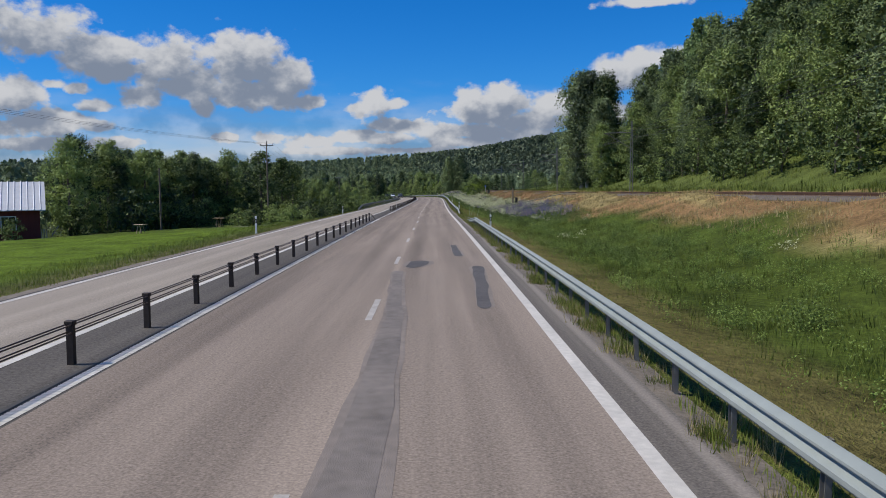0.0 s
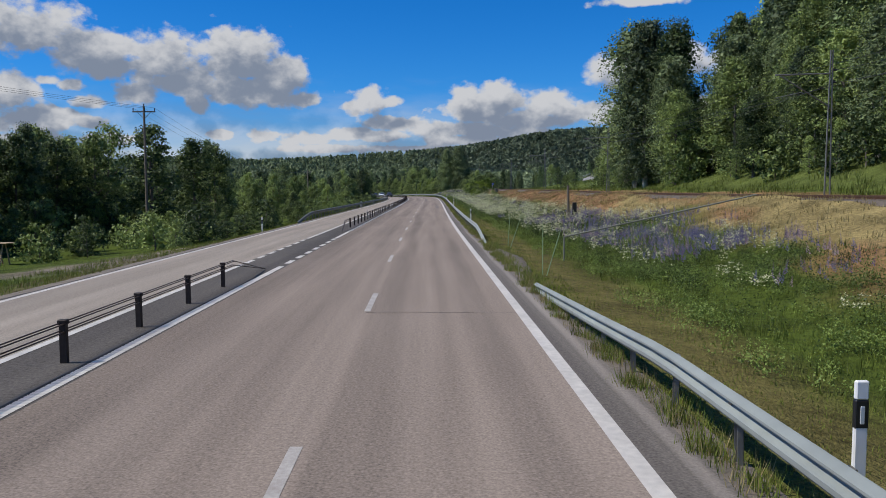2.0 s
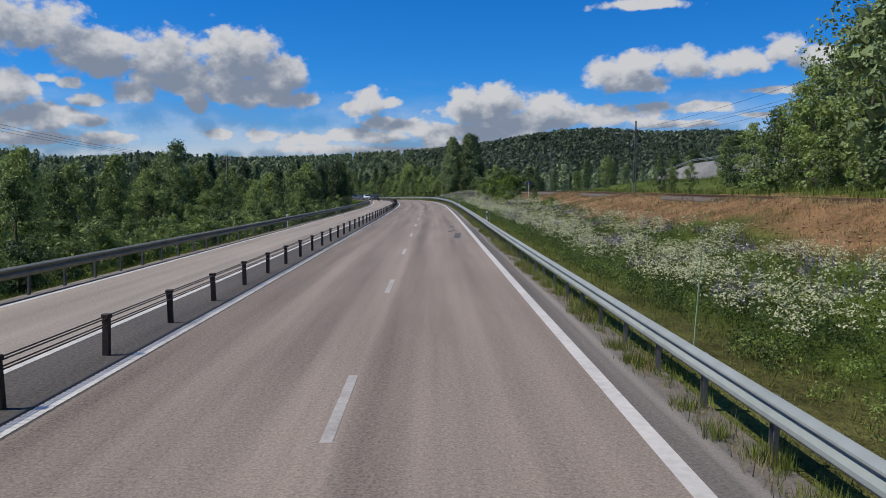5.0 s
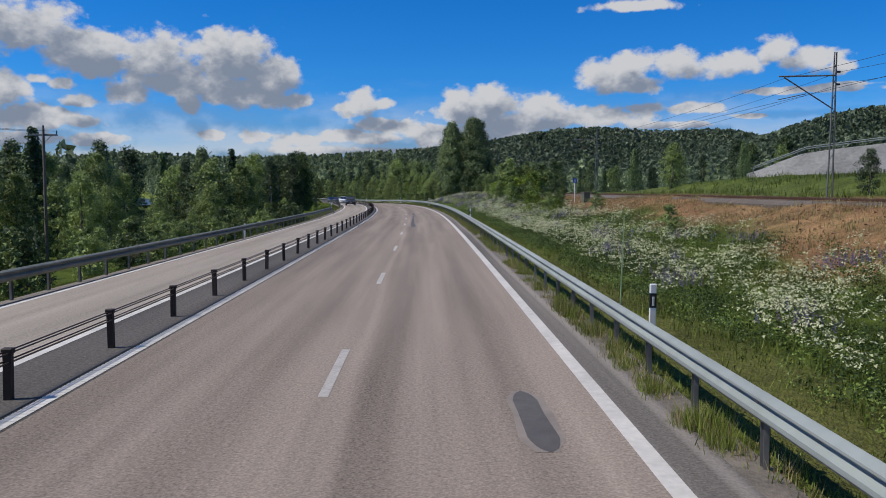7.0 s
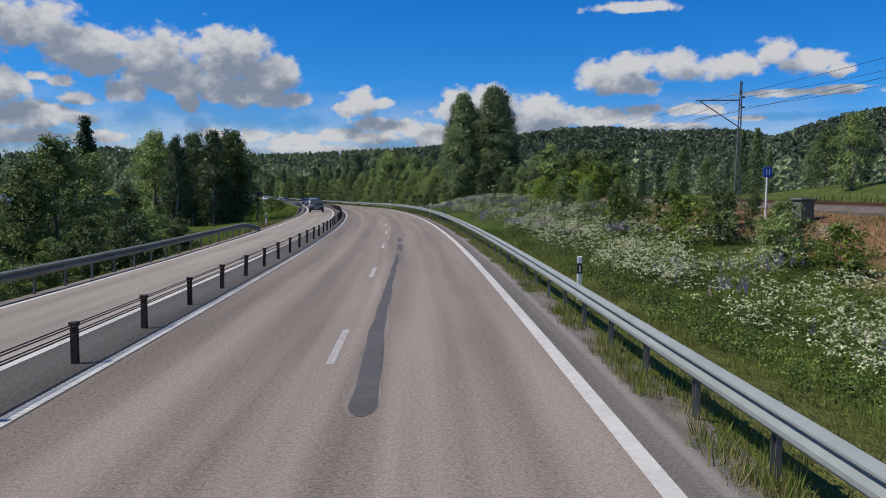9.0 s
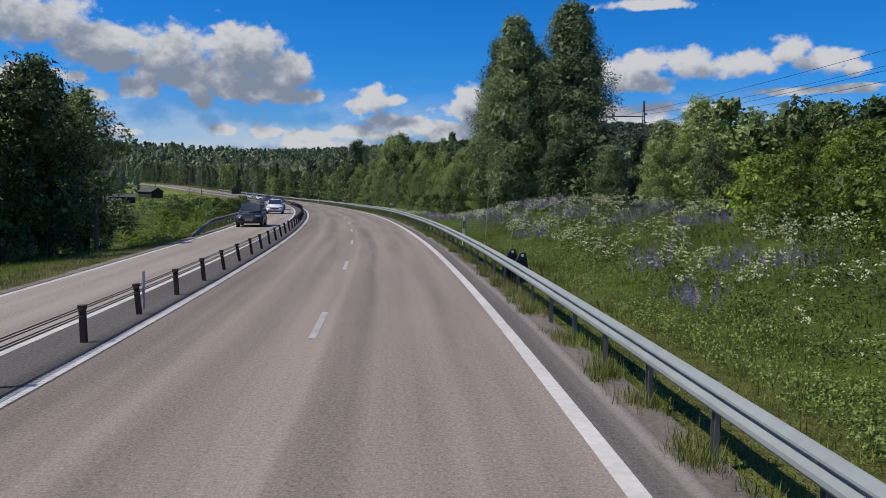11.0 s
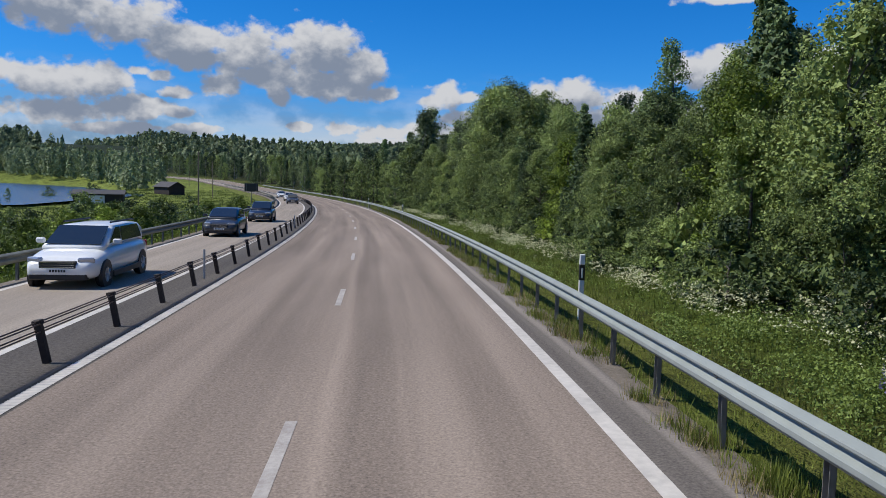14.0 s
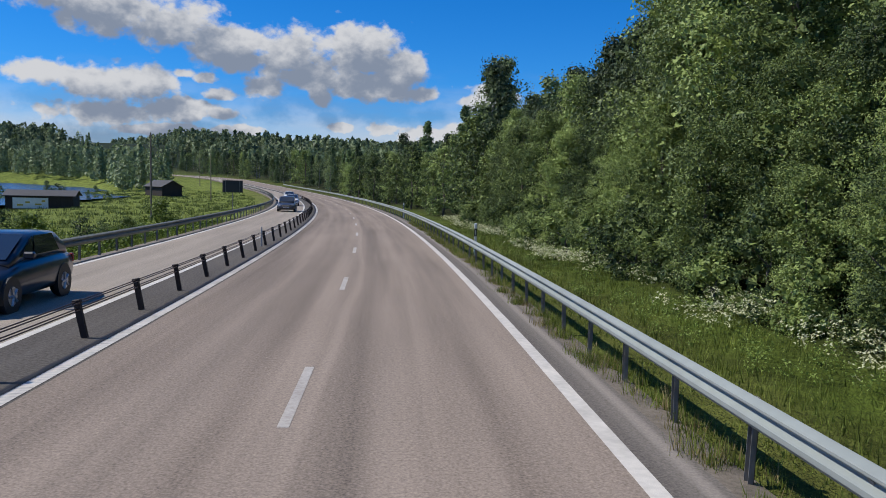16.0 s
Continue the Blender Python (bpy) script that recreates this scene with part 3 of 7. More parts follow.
def box(bm, x0, x1, y0, y1, z0, z1, bevel=0.0):
    g = bmesh.ops.create_cube(bm, size=1, matrix=Matrix.Translation(((x0 + x1) / 2, (y0 + y1) / 2, (z0 + z1) / 2)) @ Matrix.Diagonal((x1 - x0, y1 - y0, z1 - z0, 1)))
    if bevel:
        edges = list({e for v in g["verts"] for e in v.link_edges})
        bmesh.ops.bevel(bm, geom=edges, offset=bevel, segments=1, affect="EDGES")
    return bm


def rod(bm, a, b, r0, r1=None, sides=8):
    a, b = Vector(a), Vector(b)
    m = Matrix.Translation((a + b) / 2) @ (b - a).to_track_quat("Z", "Y").to_matrix().to_4x4()
    bmesh.ops.create_cone(bm, cap_ends=True, segments=sides, radius1=r0, radius2=r0 if r1 is None else r1, depth=(b - a).length, matrix=m)
    return bm


def sweep(name, prof, ss, mat, banked=True, closed=True, smooth=True, dz=0.0):
    """A cross-section [(o, z)] carried along the road."""
    ss = np.asarray(ss, float)
    k = len(prof)
    V = np.stack([plan(ss, o, z + dz, banked) for o, z in prof], 1).reshape(-1, 3)
    i, j = np.meshgrid(np.arange(len(ss) - 1), np.arange(k if closed else k - 1), indexing="ij")
    i, j = i.ravel(), j.ravel()
    j2 = (j + 1) % k
    F = np.stack([i * k + j, i * k + j2, (i + 1) * k + j2, (i + 1) * k + j], 1)
    me = mesh_of(name, V, F[:, ::-1], mat, smooth)
    lay = me.uv_layers.new(name="plan")
    so = np.stack([np.tile([o for o, _ in prof], len(ss)), np.repeat(ss, k)], 1)
    idx = np.empty(len(me.loops), np.int32)
    me.loops.foreach_get("vertex_index", idx)
    lay.data.foreach_set("uv", so[idx].astype(np.float32).ravel())
    return me


def stand(s, o, z=None, turn=0.0, size=1.0):
    """A pose at a plan point on the land (or z over the road), facing along the road."""
    p = plan([s], [o], 0.0)[0]
    zz = land_z(p[0], p[1])[0] if z is None else p[2] + z
    return Matrix.Translation((p[0], p[1], zz)) @ Matrix.Rotation(heading(s) + radians(turn), 4, "Z") @ Matrix.Scale(size, 4)


# ---- ground ----
def axis_steps(*spans):
    out = [spans[0][0]]
    for a, b, d in spans:
        n = max(1, int(round((b - a) / d)))
        out += list(np.linspace(a, b, n + 1)[1:])
    return np.array(out)


GX = axis_steps((-4500, -1200, 300), (-1200, -400, 50), (-400, -160, 12), (-160, -70, 3), (-70, -20, 1.6), (-20, 30, 1.0), (30, 80, 2.5), (80, 260, 12), (260, 1300, 45), (1300, 4500, 300))
GY = axis_steps((-900, -60, 60), (-60, -10, 6), (-10, 420, 2.0), (420, 620, 4), (620, 1000, 16), (1000, 2000, 40), (2000, 4800, 280))
gx, gy = np.meshgrid(GX, GY)
gx, gy = gx.ravel(), gy.ravel()
gs, go = to_plan(np.stack([gx, gy], 1))
gz = land_z(gx, gy, gs, go)
nx, ny = len(GX), len(GY)
ii, jj = np.meshgrid(np.arange(ny - 1), np.arange(nx - 1), indexing="ij")
q = (ii * nx + jj).ravel()
ground_mesh = mesh_of("ground", np.stack([gx, gy, gz], 1), np.stack([q, q + 1, q + nx + 1, q + nx], 1), ground_material(), True)


def blend(c, w, colour):
    return c * (1 - w[:, None]) + np.array(colour) * w[:, None]


def ramp(v, a, b):
    return np.clip((v - a) / (b - a), 0, 1)


wob = 1.6 * np.sin(gs * 0.11 + 0.5) + 1.0 * np.sin(gs * 0.31) + 0.7 * np.sin(gs * 0.73 + go)
colour = np.tile(np.array([0.072, 0.1, 0.016]), (len(gx), 1))                                   # meadow
colour = blend(colour, ramp(go, 3.0, 3.4) * ramp(-go + wob * 0.15, -6.6, -5.6) * (1 - 0.45 * ramp(gs, 110, 140) - 0.2 * ramp(gs, 255, 290)), (0.145, 0.125, 0.042))         # trodden verge
dryness = ramp(go + wob, 13.2, 14.6) * (1 - ramp(go, 24, 27)) * (1 - ramp(gs, 255, 275))
tawny = np.where(((np.sin(gs * 0.21 + 2 * np.sin(go * 0.9)) + np.sin(gs * 0.057 + go * 0.35)) > -0.2)[:, None], (0.27, 0.165, 0.075), (0.30, 0.235, 0.10))
rusty = (ramp(gs, 120, 170) * 0.75)[:, None]
tawny = tawny * (1 - rusty) + np.array((0.24, 0.128, 0.064)) * rusty
colour = colour * (1 - dryness[:, None]) + tawny * dryness[:, None]
colour = blend(colour, ramp(go, 27, 31) * (1 - ramp(go, 34, 40)), (0.10, 0.125, 0.032))
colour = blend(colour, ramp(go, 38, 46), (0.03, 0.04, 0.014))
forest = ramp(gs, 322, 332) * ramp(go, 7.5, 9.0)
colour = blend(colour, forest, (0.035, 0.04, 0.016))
lawn = (1 - ramp(gs, 62, 75)) * ramp(-go, 12.5, 14.5) * (1 - ramp(-go, 40, 48))
colour = blend(colour, lawn, (0.11, 0.165, 0.016))
colour = blend(colour, ramp(-go, 10.2, 10.6) * (1 - ramp(-go, 12.2, 13.2)) * 0.8, (0.13, 0.115, 0.05))
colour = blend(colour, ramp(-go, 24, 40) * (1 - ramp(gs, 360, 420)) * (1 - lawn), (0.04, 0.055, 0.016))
colour = blend(colour, ramp(gs, 400, 430) * ramp(-go, 11, 14) * (1 - ramp(-go, 60, 120)), (0.15, 0.185, 0.04))
lay = ramp(gs, 74, 80) * (1 - ramp(gs, 96, 101)) * ramp(-go, 9.9, 10.2) * (1 - ramp(-go + 0.25 * (gs - 88), 14.5, 17))
colour = blend(colour, lay, (0.24, 0.2, 0.155))
colour = blend(colour, ramp(np.hypot(gx, gy), 750, 900), (0.022, 0.032, 0.017))
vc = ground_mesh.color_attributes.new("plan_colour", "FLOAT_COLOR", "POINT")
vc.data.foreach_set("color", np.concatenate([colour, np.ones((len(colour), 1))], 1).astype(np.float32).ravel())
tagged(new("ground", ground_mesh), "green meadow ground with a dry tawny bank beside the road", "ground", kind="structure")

# lake
lv = [(x + 10, y, LAKE_Z) for x, y in zip(SHORE_X, SHORE_Y)] + [(-640, 900, LAKE_Z), (-640, 330, LAKE_Z)]
lake = tagged(new("water", mesh_of("water", lv, [list(range(len(lv)))], M_WATER)), "blue rippled lake water beyond the meadow", "lake", kind="structure")

# ---- road ----
S_ALL = np.arange(-40, 1000, 2.0)
for nm, prof, mat, lab in (("road_lanes", [(-4.72, 0.0), (-3.2, 0.0), (-1.3, 0.0), (0.4, 0.0), (2.22, 0.0), (2.24, -.3), (-4.74, -.3)], M_ASPHALT, "worn pinkish-grey asphalt carriageway with two lanes"),
                           ("road_median", [(-6.44, -.002), (-5.4, -.002), (-4.725, -.002), (-4.725, -.3), (-6.44, -.3)], M_MEDIAN, "dark grey asphalt median strip under the rope barrier"),
                           ("road_opposite", [(-9.95, 0.0), (-8.2, 0.0), (-6.445, 0.0), (-6.45, -.3), (-9.95, -.3)], M_ASPHALT_B, "pale grey asphalt oncoming lane"),
                           ("road_shoulder", [(2.242, -.002), (2.5, -.005), (2.85, -.02), (2.85, -.3), (2.245, -.3)], M_SHOULDER, "dark asphalt shoulder with a pale dusty streak"),
                           ("gravel_edge", [(2.852, -.022), (3.1, -.045), (3.3, -.08), (3.5, -.3), (2.855, -.3)], M_GRAVEL, "grey gravel road edge under the guardrail"),
                           ("gravel_edge", [(-10.9, -.14), (-10.4, -.06), (-9.955, -.006), (-9.955, -.3), (-10.9, -.4)], M_GRAVEL, "grey gravel road edge beside the oncoming lane")):
    ob = new(nm, sweep(nm, prof, S_ALL, mat, smooth=False))
    tagged(ob, lab, "road", kind="structure")


def stripe(name, o, width, spans, label, step=2.0, lift=0.004):
    """A painted line, in one mesh, over spans of s."""
    V, F = [], []
    for a, b in spans:
        ss = np.linspace(a, b, max(2, int((b - a) / step) + 1))
        n0 = len(V)
        l, r = plan(ss, o - width / 2, lift), plan(ss, o + width / 2, lift)
        for p, q2 in zip(l, r):
            V += [p, q2]
        F += [(n0 + 2 * i, n0 + 2 * i + 1, n0 + 2 * i + 3, n0 + 2 * i + 2) for i in range(len(ss) - 1)]
    return tagged(new(name, mesh_of(name, V, np.array(F), M_PAINT)), label, "road marking", kind="structure")


# bare gravel where the first guardrail ends
gs_ = np.linspace(70, 85, 31)
reach = 2.85 + 1.1 * np.clip(np.sin(np.pi * (gs_ - 70) / 15), 0, 1) ** 0.7 + 0.07 * np.sin(gs_ * 5.1) + 0.05 * np.sin(gs_ * 11.3)
pad = np.stack([plan(gs_, 2.85 + (reach - 2.85) * f, h) for f, h in ((0, -.012), (.5, -.03), (.9, -.05), (1.0, -.2))], 1).reshape(-1, 3)
gi, gj = [v.ravel() for v in np.meshgrid(np.arange(30), np.arange(3), indexing="ij")]
tagged(new("gravel_pad", mesh_of("gravel_pad", pad, np.stack([gi * 4 + gj, gi * 4 + gj + 1, gi * 4 + gj + 5, gi * 4 + gj + 4], 1), M_GRAVEL, True)), "bare grey gravel between two guardrails", "gravel", kind="structure")
stripe("edge_line", 2.13, 0.21, [(-40, 1000)], "broad white edge line beside the shoulder")
stripe("edge_line", -9.78, 0.16, [(-40, 1000)], "white edge line of the oncoming lane")
stripe("median_line", -6.36, 0.16, [(-40, 74.4)] + [(75.0 + 2.1 * i, 76.25 + 2.1 * i) for i in range(7)] + [(89.8, 1000)], "white line along the barrier on the oncoming side")
stripe("median_line", -4.87, 0.20, [(62, 73.8)] + [(74.85 + 2.27 * i, 76.15 + 2.27 * i) for i in range(7)] + [(90.1, 97)], "white line beside the barrier where it opens")
# the profiled line: rows of small raised bars
bars = [a for a in np.arange(-20, 520, 0.145) if not 62 < a < 97]
BV, BF = [], []
for a in bars:
    n0 = len(BV)
    for so, ss_ in ((-4.975, a), (-4.765, a + 0.04), (-4.765, a + 0.142), (-4.975, a + 0.102)):
        BV.append((ss_, so))
    BF.append((n0, n0 + 1, n0 + 2, n0 + 3))
BV = np.array(BV)
tagged(new("profiled_line", mesh_of("profiled_line", plan(BV[:, 0], BV[:, 1], 0.006), np.array(BF), M_PAINT)), "white profiled line of many small raised bars", "road marking", kind="stuff")
stripe("profiled_line_bed", -4.87, 0.2, [(-40, 62), (97, 1000)], "thin worn white bed of the profiled line", lift=0.003).data.materials[0] = material("road_paint_worn", (0.46, 0.44, 0.41), 0.7, spread=0.35, scale=9)
for n in range(-3, 46):
    far_end = 6.62 + 12 * n
    mid = float(np.interp(far_end, (31, 55, 67, 80, 115, 160, 200, 290, 400), (-1.32, -1.24, -1.18, -1.28, -1.31, -1.40, -1.36, -1.43, -1.45)))
    stripe("lane_dash", mid, 0.135, [(far_end - 3, far_end)], "white lane dash worn thin", step=1.0).data.materials[0] = M_PAINT_WORN
# dark strips along painted lines, and tar patches
rng = random.Random(5)


def patch(rows_, label):
    """A dark repair laid on the lane: rows of s, left o and right o, with a ragged edge."""
    R = np.array(rows_, float)
    ss = np.arange(R[0, 0], R[-1, 0] + .01, 0.12)
    n = len(ss)
    l, r = np.interp(ss, R[:, 0], R[:, 1]), np.interp(ss, R[:, 0], R[:, 2])
    i, j = [v.ravel() for v in np.meshgrid(np.arange(n - 1), np.arange(2), indexing="ij")]
    F = np.stack([i * 3 + j, i * 3 + j + 1, i * 3 + j + 4, i * 3 + j + 3], 1)
    for name, wider, mat, lift in (("tar_stain", 1.35, M_STAIN, 0.003), ("tar_patch", 1.0, M_SEAM if R[-1, 0] - R[0, 0] > 25 or R[0, 0] > 280 else M_PATCH, 0.006)):
        end = np.sqrt(np.clip(np.minimum(ss - ss[0], ss[-1] - ss) / 0.45, 0, 1)) * .9 + .1
        end = np.minimum(end, 1) if name == "tar_patch" else np.maximum(end, .45)
        c, h = (l + r) / 2, (r - l) / 2 * end * wider
        knots = np.arange(ss[0], ss[-1] + 1.4, 1.4)
        a, b = (c + sign * h + np.interp(ss, knots, [rng.uniform(-.035, .035) for _ in knots]) for sign in (-1, 1))
        V = np.stack([plan(ss, a, lift), plan(ss, c, lift), plan(ss, b, lift)], 1).reshape(-1, 3)
        tagged(new(name, mesh_of(name, V, F, mat)), label if wider == 1 else "faint dark stain round a tar repair", "road repair", kind="structure")


for rows_ in ([(17.2, .98, 1.28), (22, 1.15, 1.5), (27, 1.3, 1.68)], [(30.8, .86, 1.2), (34, .82, 1.1), (37.4, .85, 1.1)], [(26.2, -.95, -.5), (27.6, -.9, -.15), (29, -.8, -.1)],
              [(158.1, .95, 1.32), (160.5, 1.05, 1.45), (163, 1.16, 1.51)], [(164, .78, 1.08), (165.2, .78, 1.08)], [(165.4, 1.03, 1.33), (166.9, 1.02, 1.32)], [(169.4, .98, 1.34), (171.8, .98, 1.33)],
              [(216.8, -.9, -.55), (222, -.92, -.66), (230, -.88, -.7), (240, -.76, -.6)], [(242, -.75, -.45), (246, -.75, -.45)], [(248, -.75, -.5), (251, -.75, -.5)],
              [(281, -.56, -.4), (288, -.6, -.4), (296, -.64, -.44)], [(-6, -1.2, -.5), (8, -1.02, -.5), (16, -1.0, -.62), (21, -1.15, -.85), (25.3, -1.3, -.95)]):
    patch(rows_, "dark tar repair in the worn lane")

M_CRACK_STRIP = material("crack", (0.045, 0.042, 0.04), 0.9, spread=0.2)
for s_c, o_a, half in ((307.3, .9, .006), (63.5, -1.2, .012), (139.0, -1.2, .012), (254.6, -1.2, .012)):
    oo = np.arange(o_a, 2.1, 0.12)
    ss = s_c + np.cumsum([rng.uniform(-.03, .03) for _ in oo])
    V = np.concatenate([plan(ss - half, oo, .003), plan(ss + half, oo, .003)])
    k = len(oo)
    tagged(new("road_crack", mesh_of("road_crack", V, np.array([(i, i + 1, k + i + 1, k + i) for i in range(k - 1)]), M_CRACK_STRIP)), "thin dark crack across the lane", "crack", kind="structure")

# ragged dark strips laid along two of the painted lines
for s_a, s_b, o_j in ((-40, 70, -5.06), (97, 560, -5.06), (-40, 560, -9.93)):
    ss = np.arange(s_a, s_b, 0.5)
    oo = o_j + np.array([rng.uniform(-.02, .02) for _ in ss])
    ww = np.array([rng.uniform(.025, .055) for _ in ss])
    V = np.concatenate([plan(ss, oo - ww, .004), plan(ss, oo + ww, .004)])
    k = len(ss)
    tagged(new("lane_joint", mesh_of("lane_joint", V, np.array([(i, k + i, k + i + 1, i + 1) for i in range(k - 1)]), M_CRACK_STRIP)), "ragged dark strip beside the painted line", "road joint", kind="structure")

# ---- guardrails ----
W_PROF = [(0.0, 0.0), (-.012, .006), (-.066, .05), (-.080, .068), (-.083, .115), (-.07, .13), (-.02, .168), (-.014, .178), (-.02, .188), (-.07, .214), (-.083, .228), (-.083, .252), (-.07, .264), (-.012, .296), (0.0, .30)]
W_PROF = W_PROF + [(o + .006, z) for o, z in reversed(W_PROF)]


# how far the near rail stands above or below its usual height
RAIL_S, RAIL_RISE = (0, 70, 95, 135, 170, 250, 295, 500), (-.05, -.05, -.09, -.04, 0, .03, .11, .11)


# where the near rail's posts stand, counted along it
RAIL_POST_N, RAIL_POST_S = (0, 35, 58, 87, 109, 137, 265), (87.2, 157.22, 202.51, 261.07, 305.45, 362.13, 620)


def guardrail(o, s0, s1, side, mat, label, top=0.735, spacing=2.0, dip=(False, False)):
    """A W-beam on steel posts; side -1 if the beam faces smaller o. dip: ends that run down into the ground."""
    rail = thing("guardrail", label, "guardrail", kind="")
    ss = np.arange(s0, s1 + .01, 2.0 if s1 - s0 > 120 else 1.0)
    drop = np.zeros(len(ss))
    if dip[0]:
        drop += np.clip((s0 + 8 - ss) / 8, 0, 1) ** 1.3 * 0.62
    if dip[1]:
        drop += np.clip((ss - s1 + 8) / 8, 0, 1) ** 1.3 * 0.62 if s0 > 0 else np.clip((ss - s1 + 11.5) / 11.5, 0, 1) ** 0.95 * 0.55
    if o > 0:
        drop -= np.interp(ss, RAIL_S, RAIL_RISE)
    prof = [(o + side * -1 * a, top - .31 + b) for a, b in W_PROF]
    k = len(prof)
    V = np.stack([plan(ss, a, b) - np.stack([0 * drop, 0 * drop, drop], 1) for a, b in prof], 1).reshape(-1, 3)
    i, j = [v.ravel() for v in np.meshgrid(np.arange(len(ss) - 1), np.arange(k), indexing="ij")]
    F = np.stack([i * k + j, i * k + (j + 1) % k, (i + 1) * k + (j + 1) % k, (i + 1) * k + j], 1)
    part("beam", mesh_of("beam", V, F if side > 0 else F[:, ::-1], mat, False), parent=rail, label="long galvanised W-shaped beam")
    bm = bmesh.new()
    box(bm, -.03, .03, -.05, -.044, -.45, top - .06)
    box(bm, -.03, .03, .044, .05, -.45, top - .06)
    box(bm, .024, .03, -.05, .05, -.45, top - .06)
    box(bm, -.09, .03, -.04, .04, top - .2, top - .12)
    if side > 0:
        bmesh.ops.scale(bm, vec=(-1, 1, 1), verts=bm.verts)
        bmesh.ops.reverse_faces(bm, faces=bm.faces)
    me = bpy.data.meshes.new("post")
    bm.to_mesh(me), bm.free()
    me.materials.append(M_POST)
    r = random.Random(int(s0) + 3)
    stations = np.arange(s0 + .8, s1, spacing) if o < 0 else np.concatenate([np.arange(-23.75, 70, 2.0), np.interp(np.arange(0, 265), RAIL_POST_N, RAIL_POST_S)])
    for s in stations[(stations > s0) & (stations < s1)]:
        low = float(np.interp(s, ss, drop))
        if low > .45:
            continue
        p = plan([s], [o - side * .075])[0]
        part("post", me, parent=rail, at=Matrix.Translation((p[0], p[1], p[2] - low)) @ Matrix.Rotation(heading(s) + r.uniform(-.08, .08), 4, "Z") @ Matrix.Rotation(r.uniform(-.03, .03), 4, "Y"))
    return rail


guardrail(3.10, -24, 68, -1, M_ZINC, "galvanised steel guardrail on short posts beside the lane", dip=(False, True))
guardrail(3.10, 86, 620, -1, M_ZINC, "long galvanised steel guardrail curving along the road", dip=(True, False))
guardrail(-10.45, 111, 266, 1, M_ZINC_OLD, "weathered dark guardrail beside the oncoming lane", spacing=2.0, dip=(True, True))
guardrail(-10.55, 300, 620, 1, M_ZINC_OLD, "weathered dark guardrail above the lake meadow", spacing=2.0, dip=(True, False))

# ---- rope barrier ----
def rope_barrier(s0, s1, label, ends, stations):
    bar = thing("rope_barrier", label, "wire barrier")
    r = random.Random(int(s0) + 40)
    bm = bmesh.new()
    box(bm, -.05, -.028, -.045, .045, 0, .62)
    box(bm, .028, .05, -.045, .045, 0, .62)
    box(bm, -.03, .03, -.045, -.036, 0, .62)
    box(bm, -.07, .07, -.06, .06, .585, .66, .012)
    me = bpy.data.meshes.new("barrier_post")
    bm.to_mesh(me), bm.free()
    me.materials.append(M_CABLE_POST)
    for s in stations:
        p = plan([s], [-5.37])[0]
        lean = r.uniform(-.03, .03) - 0.17 * float(np.clip((s - 262) / 20, 0, 1))
        part("barrier_post", me, parent=bar, at=Matrix.Translation(p) @ Matrix.Rotation(heading(s) + r.uniform(-.1, .1), 4, "Z") @ Matrix.Rotation(lean, 4, "Y") @ Matrix.Rotation(r.uniform(-.05, .05), 4, "X"))
    for z, do in ((.61, -.03), (.595, .03), (.49, -.03), (.475, .03)):
        ss = np.arange(s0, s1, 1.65)
        o = -5.37 + do - 0.09 * np.clip((ss - 262) / 20, 0, 1)
        zz = np.full(len(ss), z)
        if ends[0]:
            ss, o, zz = np.concatenate([[s0 - 3.6], ss]), np.concatenate([[-5.2], o]), np.concatenate([[.03], zz])
        if ends[1]:
            ss, o, zz = np.concatenate([ss, [s1 + 3.2]]), np.concatenate([o, [-5.2]]), np.concatenate([zz, [.03]])
        k = 6
        ring = [(.011 * math.cos(a), .011 * math.sin(a)) for a in np.linspace(0, 2 * math.pi, k, endpoint=False)]
        V = np.stack([plan(ss, o + a, zz + b) for a, b in ring], 1).reshape(-1, 3)
        i, j = [v.ravel() for v in np.meshgrid(np.arange(len(ss) - 1), np.arange(k), indexing="ij")]
        part("rope", mesh_of("rope", V, np.stack([i * k + j, (i + 1) * k + j, (i + 1) * k + (j + 1) % k, i * k + (j + 1) % k], 1), M_ROPE, True), parent=bar)


# where the posts stand, counted along the barrier
POST_N = (0, 19, 22, 29, 33, 52, 55, 59, 62, 66, 70, 73, 77, 80, 84, 88, 138)
POST_S = (103.2, 162.07, 171.69, 194.86, 207.39, 267.7, 277.02, 289.4, 298.67, 311.36, 324.21, 333.68, 346.16, 355.57, 368.05, 380.55, 537)
rope_barrier(-15.0, 69.5, "dark wire rope barrier on rusted posts along the median", (False, True), np.interp(np.arange(-8, 19), (-8, 0, 4, 8, 11, 19), (-13.4, 11.61, 24.04, 36.8, 46.07, 71.1)))
rope_barrier(99.7, 540, "dark wire rope barrier on leaning rusted posts round the bend", (True, False), np.interp(np.arange(0, 138), POST_N, POST_S))


